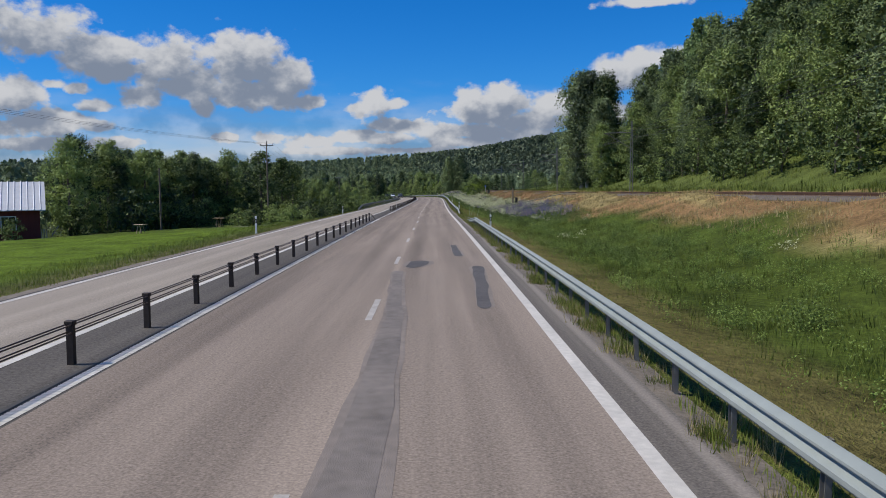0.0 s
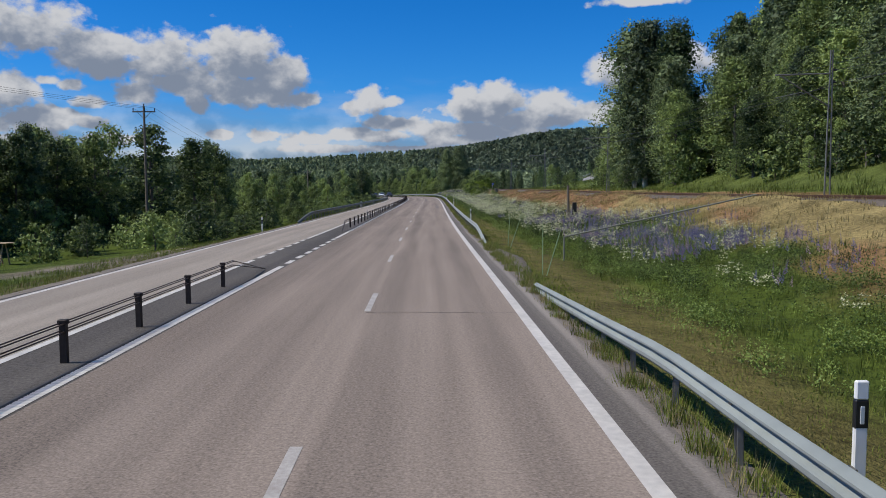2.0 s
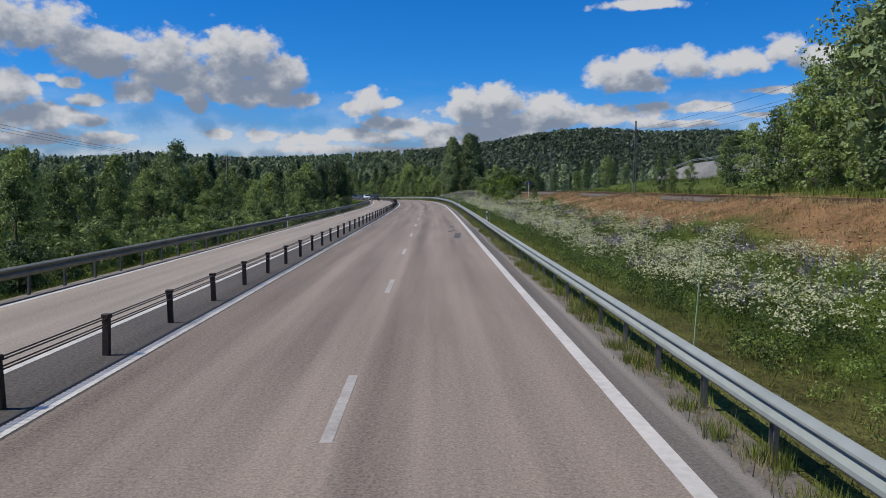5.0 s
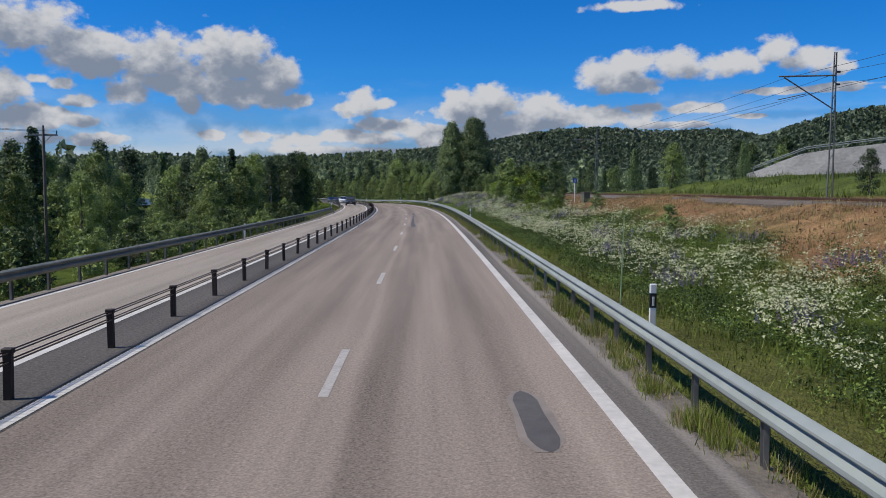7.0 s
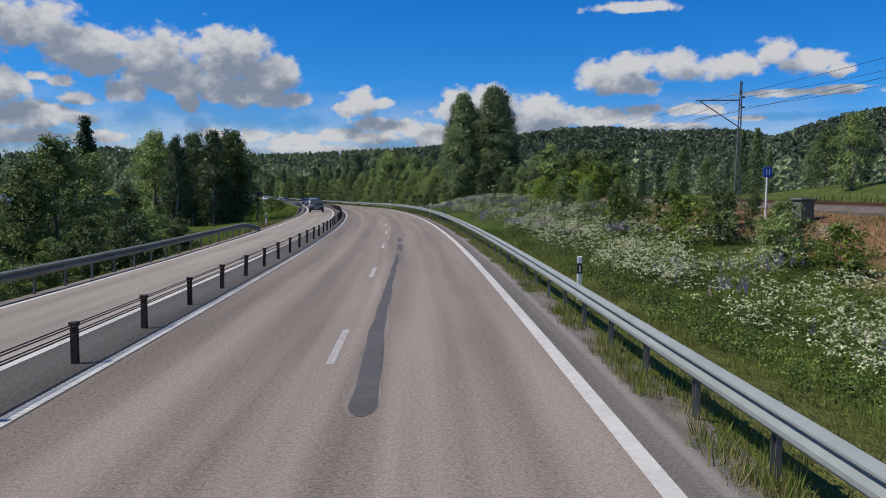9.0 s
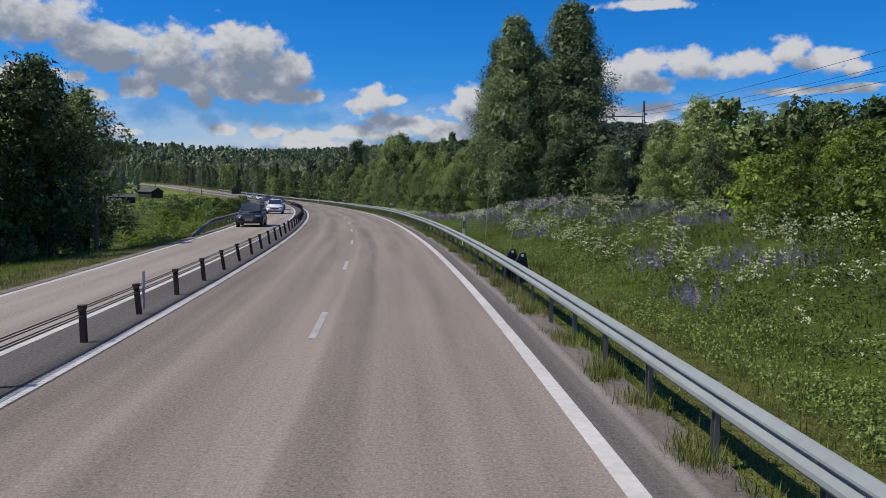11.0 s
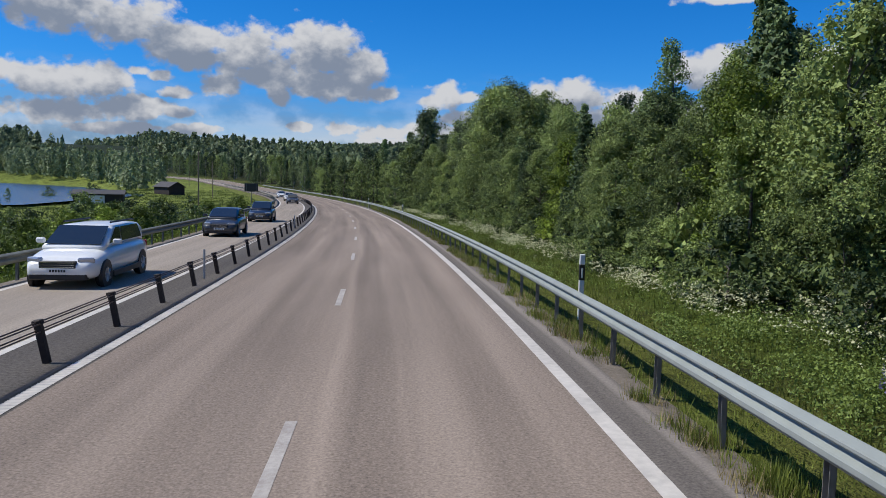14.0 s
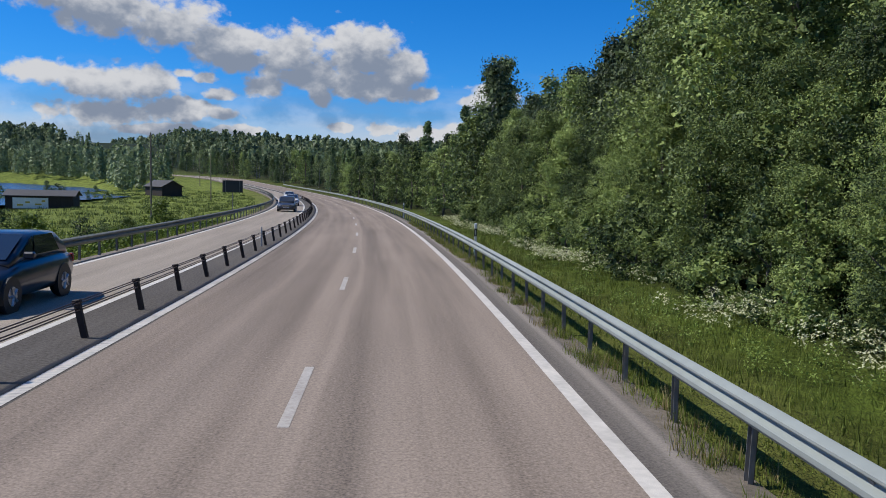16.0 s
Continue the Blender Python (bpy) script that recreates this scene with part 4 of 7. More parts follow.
# ---- roadside posts ----
def marker_post(m, group, tall):
    t = thing("marker_post", "slim white roadside marker post with a black band", "marker post", m, group)
    bm = bmesh.new()
    box(bm, -.06, .06, -.025, .025, -.2, tall * .68, .012)
    part("shaft", bm, M_WHITE, t)
    bm = bmesh.new()
    box(bm, -.062, .062, -.027, .027, tall * .6, tall * .84, .008)
    part("band", bm, M_BLACK, t, "black band")
    bm = bmesh.new()
    box(bm, -.06, .06, -.025, .025, tall * .841, tall, .012)
    part("cap", bm, M_WHITE, t)
    bm = bmesh.new()
    box(bm, -.02, .02, -.036, -.0275, tall * .64, tall * .79, .004)
    part("reflector", bm, M_REFLECT, t, "grey oblong reflector")
    return t


for s, o in ((53.5, 3.95), (117.5, 3.95), (175.5, 3.95), (226.9, 3.95), (291.5, 3.95), (338.5, 3.85), (401, 3.75), (446, 3.75), (-5, 3.95)):
    marker_post(stand(s, o), "marker posts on the right", 1.08 if s < 260 else 1.42)
for s, o in ((49.5, -11.0), (103, -11.6), (174.9, -11.05), (215, -12), (275, -11.3)):
    marker_post(stand(s, o), "marker posts on the left", 1.1)
for s in (117.4, 270.9, 343.9, 372.5, 400.5):
    t = thing("median_marker", "slim pale marker strip clipped to a barrier post", "marker post", stand(s, -5.3, 0.0), "median markers")
    bm = bmesh.new()
    box(bm, -.03, .03, -.012, .012, .1, .92, .008)
    part("strip", bm, material("dirty_white", (0.42, 0.41, 0.39), .6, spread=.25) if s < 118 else bpy.data.materials["dirty_white"], t)


# ---- trees ----
def leaf_cloud(centres, radii, per, size, r, droop=0.0, flat=1.0):
    """Leaf sprays scattered through clumps: small pointed leaves. Returns vertices and triangles."""
    n = len(centres) * per
    c = np.repeat(centres, per, 0)
    rad = np.repeat(radii, per)
    d = r.normal(size=(n, 3))
    d /= np.linalg.norm(d, axis=1)[:, None]
    rr = rad * r.uniform(0.35, 1.05, n) ** 0.6
    pos = c + d * rr[:, None] * np.array([1, 1, 0.8 * flat])
    pos[:, 2] -= droop * rr * r.uniform(0, 1, n)
    nrm = d * 1.0 + r.normal(size=(n, 3)) * 0.8 + np.array([0, 0, 0.5])
    nrm /= np.linalg.norm(nrm, axis=1)[:, None]
    t = np.cross(nrm, r.normal(size=(n, 3)))
    t /= np.linalg.norm(t, axis=1)[:, None] + 1e-9
    b = np.cross(nrm, t)
    l = (size * r.uniform(0.6, 1.05, n))[:, None]
    w = l * r.uniform(0.5, 0.85, n)[:, None]
    V = np.stack([pos - t * l, pos + t * l * 0.55 - b * w, pos + t * l * 0.55 + b * w], 1).reshape(-1, 3)
    return V, np.arange(3 * n).reshape(n, 3)


def trunk_mesh(name, h, r0, limbs, r, mat, top=0.92):
    bm = bmesh.new()
    pts = [Vector((0, 0, -0.5))]
    for i in range(1, 6):
        pts.append(Vector((r.normal() * 0.012 * h, r.normal() * 0.012 * h, h * top * i / 5)))
    for i in range(5):
        rod(bm, pts[i], pts[i + 1], r0 * (1 - i / 5.6), r0 * (1 - (i + 1) / 5.6), 6)
    for end in limbs:
        z = max(h * 0.12, end[2] - 0.12 * h - 0.4 * math.hypot(end[0], end[1]))
        k = min(4, int(z / (h * top) * 5))
        a = pts[k].lerp(pts[k + 1], max(0, min(1, z / (h * top) * 5 - k)))
        rod(bm, a, end, r0 * 0.3 * (1 - z / h) + 0.012, 0.008, 4)
    me = bpy.data.meshes.new(name)
    bm.to_mesh(me), bm.free()
    me.materials.append(mat)
    return me


def crown_points(kind, h, r, clumps):
    """Clump centres and radii of a crown."""
    if kind == "spruce":
        u = np.sort(r.uniform(0, 1, clumps)) ** 0.85
        ang = np.arange(clumps) * 2.4 + r.uniform(0, .5, clumps)
        rad = (1 - u) * 0.19 * h + 0.1
        q = r.uniform(0.35, 1.0, clumps)
        c = np.stack([np.cos(ang) * rad * q, np.sin(ang) * rad * q, h * (0.07 + 0.92 * u) - rad * q * 0.25], 1)
        return c, 0.035 * h + 0.05 * h * (1 - u)
    if kind == "pine":
        u = r.uniform(0, 1, clumps)
        ang = r.uniform(0, 6.28, clumps)
        rad = h * 0.16 * np.sin(np.pi * (0.25 + 0.72 * u))
        q = r.uniform(0.2, 1.0, clumps)
        return np.stack([np.cos(ang) * rad * q, np.sin(ang) * rad * q, h * (0.38 + 0.6 * u)], 1), np.full(clumps, 0.05 * h)
    low, wide = {"birch": (0.09, 0.17), "leafy": (0.04, 0.165), "tall": (0.07, 0.19), "broad": (0.03, 0.25), "young": (0.05, 0.23), "bush": (0.0, 0.55)}[kind]
    u = r.uniform(0, 1, clumps) ** (0.9 if kind != "bush" else 1.1)
    ang = r.uniform(0, 6.28, clumps)
    prof = np.sin(np.pi * np.clip(0.16 + 0.80 * u, 0, 1)) ** 0.8
    lobe = 1 + 0.22 * np.sin(ang * 3 + 9 * u) + 0.15 * np.sin(ang * 5 - 4 * u + 1)
    q = r.uniform(0.3, 1.0, clumps) ** 0.45
    rad = wide * h * prof * lobe * q
    c = np.stack([np.cos(ang) * rad, np.sin(ang) * rad, h * (low + (0.97 - low) * u)], 1)
    return c, h * (0.064 if kind != "bush" else 0.145) * r.uniform(0.65, 1.25, clumps)


def tree_model(name, kind, h, seed, leaf_mat, bark, clumps, per, size, label, droop=0.0):
    r = np.random.default_rng(seed)
    t = thing(name, label, "bush" if kind == "bush" else "tree")
    c, rad = crown_points(kind, h, r, clumps)
    pick = c[r.permutation(clumps)[:7 if kind != "bush" else 5]]
    part("trunk", trunk_mesh("trunk", h, (0.016 if kind != "bush" else 0.012) * h + 0.02, pick, r, bark, 0.94 if kind != "bush" else 0.6), parent=t)
    V, F = leaf_cloud(c, rad, per, size, r, droop)
    # larger leaves added deep inside close the crown and keep light out
    V2, _ = leaf_cloud(c * np.array([.55, .55, .96]), rad * 1.1, 14, 0.07 * h if kind == "bush" else 0.016 * h if kind in ("spruce", "pine") else 0.024 * h, r)
    V = np.concatenate([V, V2])
    F = np.arange(len(V)).reshape(-1, 3)
    part("crown", mesh_of("crown", V, F, leaf_mat), parent=t)
    t.location = (0, -400 - 12 * seed, -60)
    return t


PROTO = {}


def proto(key, *args, **kw):
    PROTO.setdefault(key, []).append(tree_model(*args, **kw))


B_L, BI_L, SP_L, PI_L, YO_L, BU_L = ("broad-leaved tree in full dark green summer leaf", "tall birch with a pale trunk and hanging leaves", "dark green spruce with drooping branches",
                                     "tall pine with tufted dark needles", "young broad-leaved tree with dense green leaves", "dense green bush at the roadside")
for i in range(3):
    proto("broad", "broadleaf_tree", "broad", 11.0, 1 + i, M_LEAF, M_BARK, 120, 110, 0.086, B_L)
    proto("birch", "birch_tree", "birch", 15.0, 11 + i, M_LEAF_PALE, M_BIRCH, 104, 76, 0.126, BI_L, droop=0.8)
    proto("young", "young_tree", "young", 6.0, 21 + i, M_LEAF if i < 2 else M_LEAF_PALE, M_BARK, 76, 112, 0.062, YO_L)
    proto("bush", "bush", "bush", 2.2, 31 + i, M_LEAF, M_BARK, 32, 72, 0.056, BU_L)
for i in range(2):
    proto("spruce", "spruce_tree", "spruce", 13.0, 41 + i, M_NEEDLE, M_BARK, 130, 23, 0.2, SP_L, droop=0.6)
    proto("far_broad", "broadleaf_tree", "broad", 11.0, 61 + i, M_LEAF, M_BARK, 60, 32, 0.222, B_L)
    proto("far_birch", "birch_tree", "birch", 14.0, 71 + i, M_LEAF_PALE, M_BIRCH, 60, 32, 0.222, BI_L, droop=0.6)
for i in range(2):
    proto("leafy_birch", "birch_tree", "leafy", 15.0, 101 + i, M_LEAF_PALE, M_BIRCH, 260, 160, 0.088, BI_L, droop=0.7)
    proto("tall", "broadleaf_tree", "tall", 20.0, 111 + i, M_LEAF, M_BARK, 180, 64, 0.175, "tall broad-leaved tree on the wooded hillside")
    proto("tall_birch", "birch_tree", "tall", 20.0, 121 + i, M_LEAF_PALE, M_BIRCH, 180, 64, 0.165, BI_L, droop=0.6)
    proto("mid_broad", "broadleaf_tree", "broad", 11.0, 131 + i, M_LEAF, M_BARK, 100, 62, 0.13, B_L)
    proto("mid_birch", "birch_tree", "birch", 15.0, 141 + i, M_LEAF_PALE, M_BIRCH, 120, 60, 0.13, BI_L, droop=0.8)
    proto("mid_young", "young_tree", "young", 6.0, 151 + i, M_LEAF, M_BARK, 64, 52, 0.095, YO_L)
    proto("mid_bush", "bush", "bush", 2.2, 161 + i, M_LEAF, M_BARK, 28, 26, 0.092, BU_L)
for i in range(2):
    proto("near_young", "young_tree", "young", 6.0, 171 + i, M_LEAF, M_BARK, 90, 190, 0.046, YO_L)
    proto("near_broad", "broadleaf_tree", "broad", 7.0, 181 + i, M_LEAF, M_BARK, 120, 220, 0.042, B_L)
    proto("near_bush", "bush", "bush", 2.2, 191 + i, M_LEAF, M_BARK, 34, 130, 0.042, BU_L)
proto("pine", "pine_tree", "pine", 14.0, 51, M_NEEDLE, M_BARK, 60, 80, 0.118, PI_L)
proto("far_spruce", "spruce_tree", "spruce", 13.0, 81, M_NEEDLE, M_BARK, 90, 24, 0.252, SP_L, droop=0.5)
proto("bright", "young_tree", "young", 6.0, 91, M_LEAF_BRIGHT, M_BARK, 80, 150, 0.052, "young tree with bright yellow-green leaves")
proto("bright_bush", "bush", "bush", 2.4, 92, M_LEAF_BRIGHT, M_BARK, 36, 120, 0.046, "bright yellow-green bush on the bank")
NATURAL = {"near_young": 6, "near_broad": 7, "near_bush": 2.2, "leafy_birch": 15, "tall": 20, "tall_birch": 20, "mid_broad": 11, "mid_birch": 15, "mid_young": 6, "mid_bush": 2.2, "broad": 11, "birch": 15, "young": 6, "bush": 2.2, "spruce": 13, "far_broad": 11, "far_birch": 14, "pine": 14, "far_spruce": 13, "bright": 6, "bright_bush": 2.4}
TR = random.Random(11)


def plant(kind, s, o, h, group=""):
    src = TR.choice(PROTO[kind])
    k = h / NATURAL[kind]
    m = stand(s, o, turn=TR.uniform(0, 360)) @ Matrix.Diagonal((k * TR.uniform(.88, 1.15), k * TR.uniform(.88, 1.15), k, 1))
    return tagged(copy_thing(src, m), group=group)


def grove(s0, s1, o0, o1, n, kinds, h0, h1, group, gap=2.4):
    """Trees at random over a stretch of the plan, kept apart."""
    done = []
    for _ in range(n * 12):
        if len(done) >= n:
            break
        s, o = TR.uniform(s0, s1), TR.uniform(o0, o1)
        if all((s - a) ** 2 + (o - b) ** 2 > gap * gap for a, b in done):
            done.append((s, o))
            plant(TR.choice(kinds), s, o, TR.uniform(h0, h1), group)


BANK_BUSHES = ((204, 13.2, 1.5, "bush"), (232, 11.3, 2.0, "young"), (234, 12.4, 1.8, "bush"), (239, 11, 2.1, "bright_bush"), (243, 11.6, 2.2, "bright_bush"), (247, 10.4, 2.0, "bright_bush"), (251, 11.8, 2.4, "young"))
# right: wooded hillside, then open, then the tall birches and the forest wall
G = "hillside wood"
grove(20, 160, 32.5, 37, 44, ["mid_bush", "mid_young", "mid_young"], 2.5, 6.5, G, 2.3)
grove(20, 158, 36, 42, 34, ["mid_broad", "tall", "tall_birch", "mid_young"], 11, 17, G, 3)
grove(36, 170, 41, 52, 36, ["tall", "tall_birch", "tall", "spruce"], 18, 24, G, 4)
grove(70, 200, 52, 66, 26, ["far_broad", "far_birch", "tall"], 17, 23, G, 4.6)
for s, o, h, k in ((160, 31, 24, "tall_birch"), (164.5, 30.5, 25, "tall_birch"), (164, 34, 22, "tall"), (156, 34, 22, "tall"), (151, 32, 17, "tall_birch"), (146, 31, 12, "mid_broad"),
                   (172, 31, 13, "mid_broad"), (176, 32.5, 11, "mid_broad"), (180, 31, 10.5, "mid_broad"), (184, 32.5, 9, "mid_broad"), (188, 31.5, 8, "mid_young"), (192, 33, 7, "mid_young"), (198, 33.5, 7, "mid_young"), (203, 34, 6.5, "mid_young"), (208, 34.5, 6, "mid_young"), (212, 35.5, 5, "mid_young"), (178, 35, 10, "mid_broad"), (186, 36, 11, "mid_broad"),
                   (170, 29.5, 5, "mid_young"), (175, 29.6, 4.5, "mid_young"), (181, 29.5, 4, "mid_young"), (187, 30, 3.5, "mid_bush"), (163, 29, 4, "mid_young")):
    plant(k, s, o, h, G)
for s, o in ((205, 27), (207.5, 28), (210, 27.5), (203, 28.5)):
    plant("young", s, o, TR.uniform(2.6, 3.4), "saplings beside the railway")
G = "tall birches at the bend"
for s, o, h in ((313, 10.9, 15.2), (319.5, 11.6, 15.2), (311, 14.6, 15.3), (317, 16.6, 15.6), (325, 12.4, 12.5), (322, 17, 13.5), (315, 12.6, 13.5)):
    plant("leafy_birch", s, o, h, G)
for s, o, h in ((309, 13, 5), (313, 15, 6.5), (318, 13.5, 7), (321, 15, 7), (314, 10, 4), (319, 9.6, 3.6), (324, 10.2, 4.5)):
    plant("young", s, o, h, G)
G = "bushes on the bank"
for s, o, h, k in ((273.5, 13.6, 2.6, "bright_bush"), (276.5, 14.6, 2.9, "bright_bush"), (279.5, 15.2, 3.0, "bright"), (283, 16, 3.2, "bright"), (278.5, 13.2, 2.2, "bright_bush"), (276, 17, 3.2, "bright"), (282, 13.6, 2.4, "bright_bush"),
                   (287, 14.2, 3.4, "young"), (291, 13.6, 3.6, "young"), (295, 14.6, 3.8, "young"), (299, 13.8, 3.6, "young"), (303, 15, 4.2, "young"), (293, 17, 4.5, "young"), (299, 19, 6.8, "broad"), (287.5, 19, 4.8, "broad"), (302, 18, 5.6, "broad")):
    plant(k, s, o, h, G)
grove(272, 300, 15.5, 20, 12, ["bright_bush", "bright"], 2.2, 3.6, G, 2)
grove(286, 312, 15, 24, 14, ["young", "bush"], 3, 5, G, 2.2)
grove(300, 330, 17, 34, 14, ["broad", "young", "birch"], 4, 6.5, G, 3)
for s, o, h, k in BANK_BUSHES:
    plant(k, s, o, h, G)
grove(226, 236, 11, 14.5, 3, ["bush", "bright_bush"], 1.2, 2.2, G, 1.6)
grove(238, 262, 10.5, 15, 9, ["bush", "young"], 1.4, 3, G, 1.8)
grove(195, 300, 78, 125, 40, ["far_broad", "far_birch", "far_spruce"], 6, 9, "trees beyond the railway", 5)
grove(262, 330, 30, 60, 24, ["mid_broad", "mid_birch", "spruce"], 4.5, 7.5, "trees beyond the railway", 5)
G = "forest along the bend"
grove(325, 342, 8.7, 10.4, 10, ["young", "broad"], 3.2, 5.8, G, 1.7)
grove(342, 358, 8.8, 10.8, 8, ["near_young", "near_broad"], 3.6, 6.2, G, 2.3)
grove(366.5, 380, 8.8, 10.8, 7, ["near_young", "near_broad"], 3.6, 6.2, G, 2.3)
grove(359, 366, 11.4, 13, 3, ["near_broad"], 5, 6.5, G, 2.2)
grove(380, 388, 8.7, 10.4, 5, ["young", "broad"], 3.2, 5.8, G, 1.7)
grove(325, 343, 8.0, 9.0, 10, ["bush"], 1.3, 2.8, G, 1.2)
grove(343, 358, 8.0, 9.0, 9, ["near_bush"], 1.2, 2.6, G, 1.3)
grove(366.5, 380, 8.0, 9.0, 8, ["near_bush"], 1.2, 2.6, G, 1.3)
grove(380, 435, 8.0, 9.4, 40, ["near_bush", "bush"], 1.4, 3.0, G, 1.15)
grove(327, 358, 9.0, 11.2, 13, ["near_young", "near_broad", "young"], 4.5, 7, G, 1.9)
grove(366, 386, 9.0, 11.2, 8, ["near_young", "near_broad"], 4.5, 6.6, G, 1.9)
grove(326, 360, 10.6, 14, 18, ["broad", "young", "spruce", "broad", "birch"], 6.2, 8, G, 2.3)
grove(360, 386, 10.6, 14, 15, ["broad", "near_broad", "spruce", "broad"], 5.6, 7.4, G, 2.2)
grove(326, 360, 14, 24, 15, ["mid_broad", "spruce", "pine", "mid_birch"], 7, 9, G, 3.2)
grove(360, 390, 15, 24, 12, ["mid_broad", "spruce", "pine", "mid_birch"], 6.5, 8.2, G, 3.2)
grove(386, 425, 8.7, 10.4, 20, ["near_young", "near_broad", "near_broad"], 4.5, 7.5, G, 1.8)
grove(388, 408, 10.6, 15, 12, ["broad", "near_broad", "near_broad", "birch"], 9.5, 12, G, 2.4)
grove(408, 430, 10.6, 15, 12, ["broad", "birch", "broad", "spruce"], 8.5, 10.5, G, 2.4)
grove(392, 440, 15, 26, 16, ["mid_broad", "mid_birch", "spruce"], 9, 12.5, G, 3.4)
for s, o, h, k in ((343, 9.4, 6.2, "bright"), (351, 9.6, 4.4, "bright"), (358, 13, 9.5, "pine"), (362.4, 9.6, 5.8, "bright"), (364.6, 10.3, 5.0, "bright"), (362.1, 9.2, 2.4, "bright_bush"), (363.7, 9.5, 2.3, "bright_bush"), (360.2, 9.3, 2.0, "near_bush"), (365.6, 9.1, 2.2, "near_bush"), (361, 10.6, 3.4, "near_young"), (358.6, 9.3, 6.6, "spruce"), (360.5, 8.9, 3.2, "spruce"), (347, 12, 9.5, "spruce"), (372, 9.2, 5.5, "spruce"), (386, 13, 10.3, "broad"), (382, 14.5, 9, "broad"), (378, 13.4, 8.2, "broad"), (392.5, 15.5, 11.5, "broad"), (398, 12, 13, "broad"), (392, 11.5, 12, "broad"), (400, 14, 13.5, "broad"), (437, 11, 14.5, "mid_birch"), (441, 12.5, 15, "mid_birch")):
    plant(k, s, o, h, G)
grove(425, 560, 8.2, 12, 40, ["mid_young", "far_broad", "far_broad"], 6, 9.5, G, 2.6)
grove(425, 600, 12, 24, 46, ["far_broad", "far_birch", "far_spruce"], 9, 13.5, G, 3.6)
grove(560, 900, 9, 26, 90, ["far_broad", "far_birch", "far_spruce"], 8, 12.5, G, 4)
# left
G = "trees behind the field"
for s, o, h in ((82, -37.3, 10.3), (86.5, -38.3, 11), (91, -37, 10.6), (96, -38, 10), (101, -36.5, 10.3), (107, -37, 10.8), (113, -36, 10)):
    plant("mid_broad", s, o, h, G)
plant("mid_bush", 69, -36.4, 2.0, "bushes beside the house")
grove(90, 130, -41, -33, 18, ["mid_broad", "mid_broad", "mid_birch"], 8.5, 11, G, 3.0)
grove(110, 140, -54, -42, 14, ["mid_broad", "mid_birch"], 9.5, 12.5, G, 3.2)
grove(80, 132, -37, -30.5, 34, ["mid_bush", "mid_young", "mid_young"], 2, 5.5, G, 1.9)
grove(120, 158, -46, -24, 15, ["mid_broad", "mid_broad", "mid_birch", "mid_young", "spruce"], 8.5, 12, G, 3.4)
grove(158, 200, -48, -26, 24, ["mid_broad", "mid_birch", "mid_young", "spruce"], 5.5, 8, G, 3.2)
grove(200, 240, -46, -26, 22, ["mid_broad", "mid_broad", "mid_young"], 6, 8.5, G, 3.2)
grove(240, 272, -46, -22, 14, ["mid_broad", "mid_broad", "mid_birch", "spruce"], 8, 11, G, 3.4)
grove(95, 262, -22, -15.5, 40, ["mid_bush", "mid_young", "mid_young"], 1.6, 3.2, "bushes below the road", 2.0)
grove(92, 120, -24, -14.5, 26, ["mid_bush", "mid_bush", "mid_young"], 1.2, 2.8, "bushes below the road", 1.7)
grove(135, 262, -15.4, -13.7, 48, ["near_bush", "near_bush", "bush"], 1.7, 2.6, "bushes below the road", 1.5)
grove(118, 262, -18, -15.4, 24, ["mid_young"], 2.0, 3.2, "bushes below the road", 1.8)
for s, o, h, k in ((206, -29, 10.5, "mid_birch"), (209, -31, 9.5, "mid_broad"), (224, -30, 10, "spruce"), (226.5, -31, 9, "mid_birch"), (236, -30, 8.6, "mid_broad")):
    plant(k, s, o, h, G)
grove(150, 240, -28, -19, 24, ["mid_young", "mid_broad"], 3.6, 6, G, 2.4)
grove(240, 275, -28, -19, 9, ["mid_young", "mid_broad"], 4.5, 8, G, 2.6)
for s, o, h in ((303, -17.2, 10), (306, -18.8, 10), (294, -17, 10), (297, -17.4, 10.5), (300, -18.2, 10), (303.5, -19.5, 9.5), (286, -21, 9), (288.5, -18, 9.5), (291, -20.3, 10), (293.5, -18.2, 9), (296, -21, 10), (299, -19.4, 9.2), (290, -24, 10), (302, -22.5, 9), (295, -25, 10)):
    plant(TR.choice(["mid_broad", "birch"]), s, o, h, "trees before the lake")
grove(284, 305, -23, -16.4, 8, ["bush", "young"], 1.5, 3, "trees before the lake", 1.8)
grove(330, 405, -62, -25, 26, ["mid_bush", "mid_young", "mid_bush"], 1.4, 3.4, "shrubs in the meadow", 2.4)
grove(350, 408, -24, -13.6, 34, ["bright_bush", "mid_bush"], 1.4, 2.6, "shrubs below the guardrail", 1.5)
grove(302, 425, -27, -13.6, 36, ["bright_bush", "bright_bush", "mid_bush"], 1.0, 2.2, "shrubs below the guardrail", 1.7)
grove(392, 432, -30, -16, 10, ["mid_bush"], 1.0, 2.0, "shrubs in the meadow", 3)
grove(440, 520, -78, -56, 12, ["mid_bush", "mid_young"], 1.2, 3.0, "shrubs in the meadow", 3)
grove(520, 560, -60, -38, 9, ["mid_bush", "mid_young"], 1.5, 4.0, "shrubs in the meadow", 3)
grove(84, 165, 33.5, 39, 16, ["mid_broad", "mid_broad", "tall"], 8, 13, "hillside wood", 3)
grove(95, 170, 42, 52, 14, ["tall", "mid_broad", "tall"], 17, 22, "hillside wood", 4)

for group_of in PROTO.values():
    for src in group_of:
        for ob in (*src.children_recursive, src):
            bpy.data.objects.remove(ob)


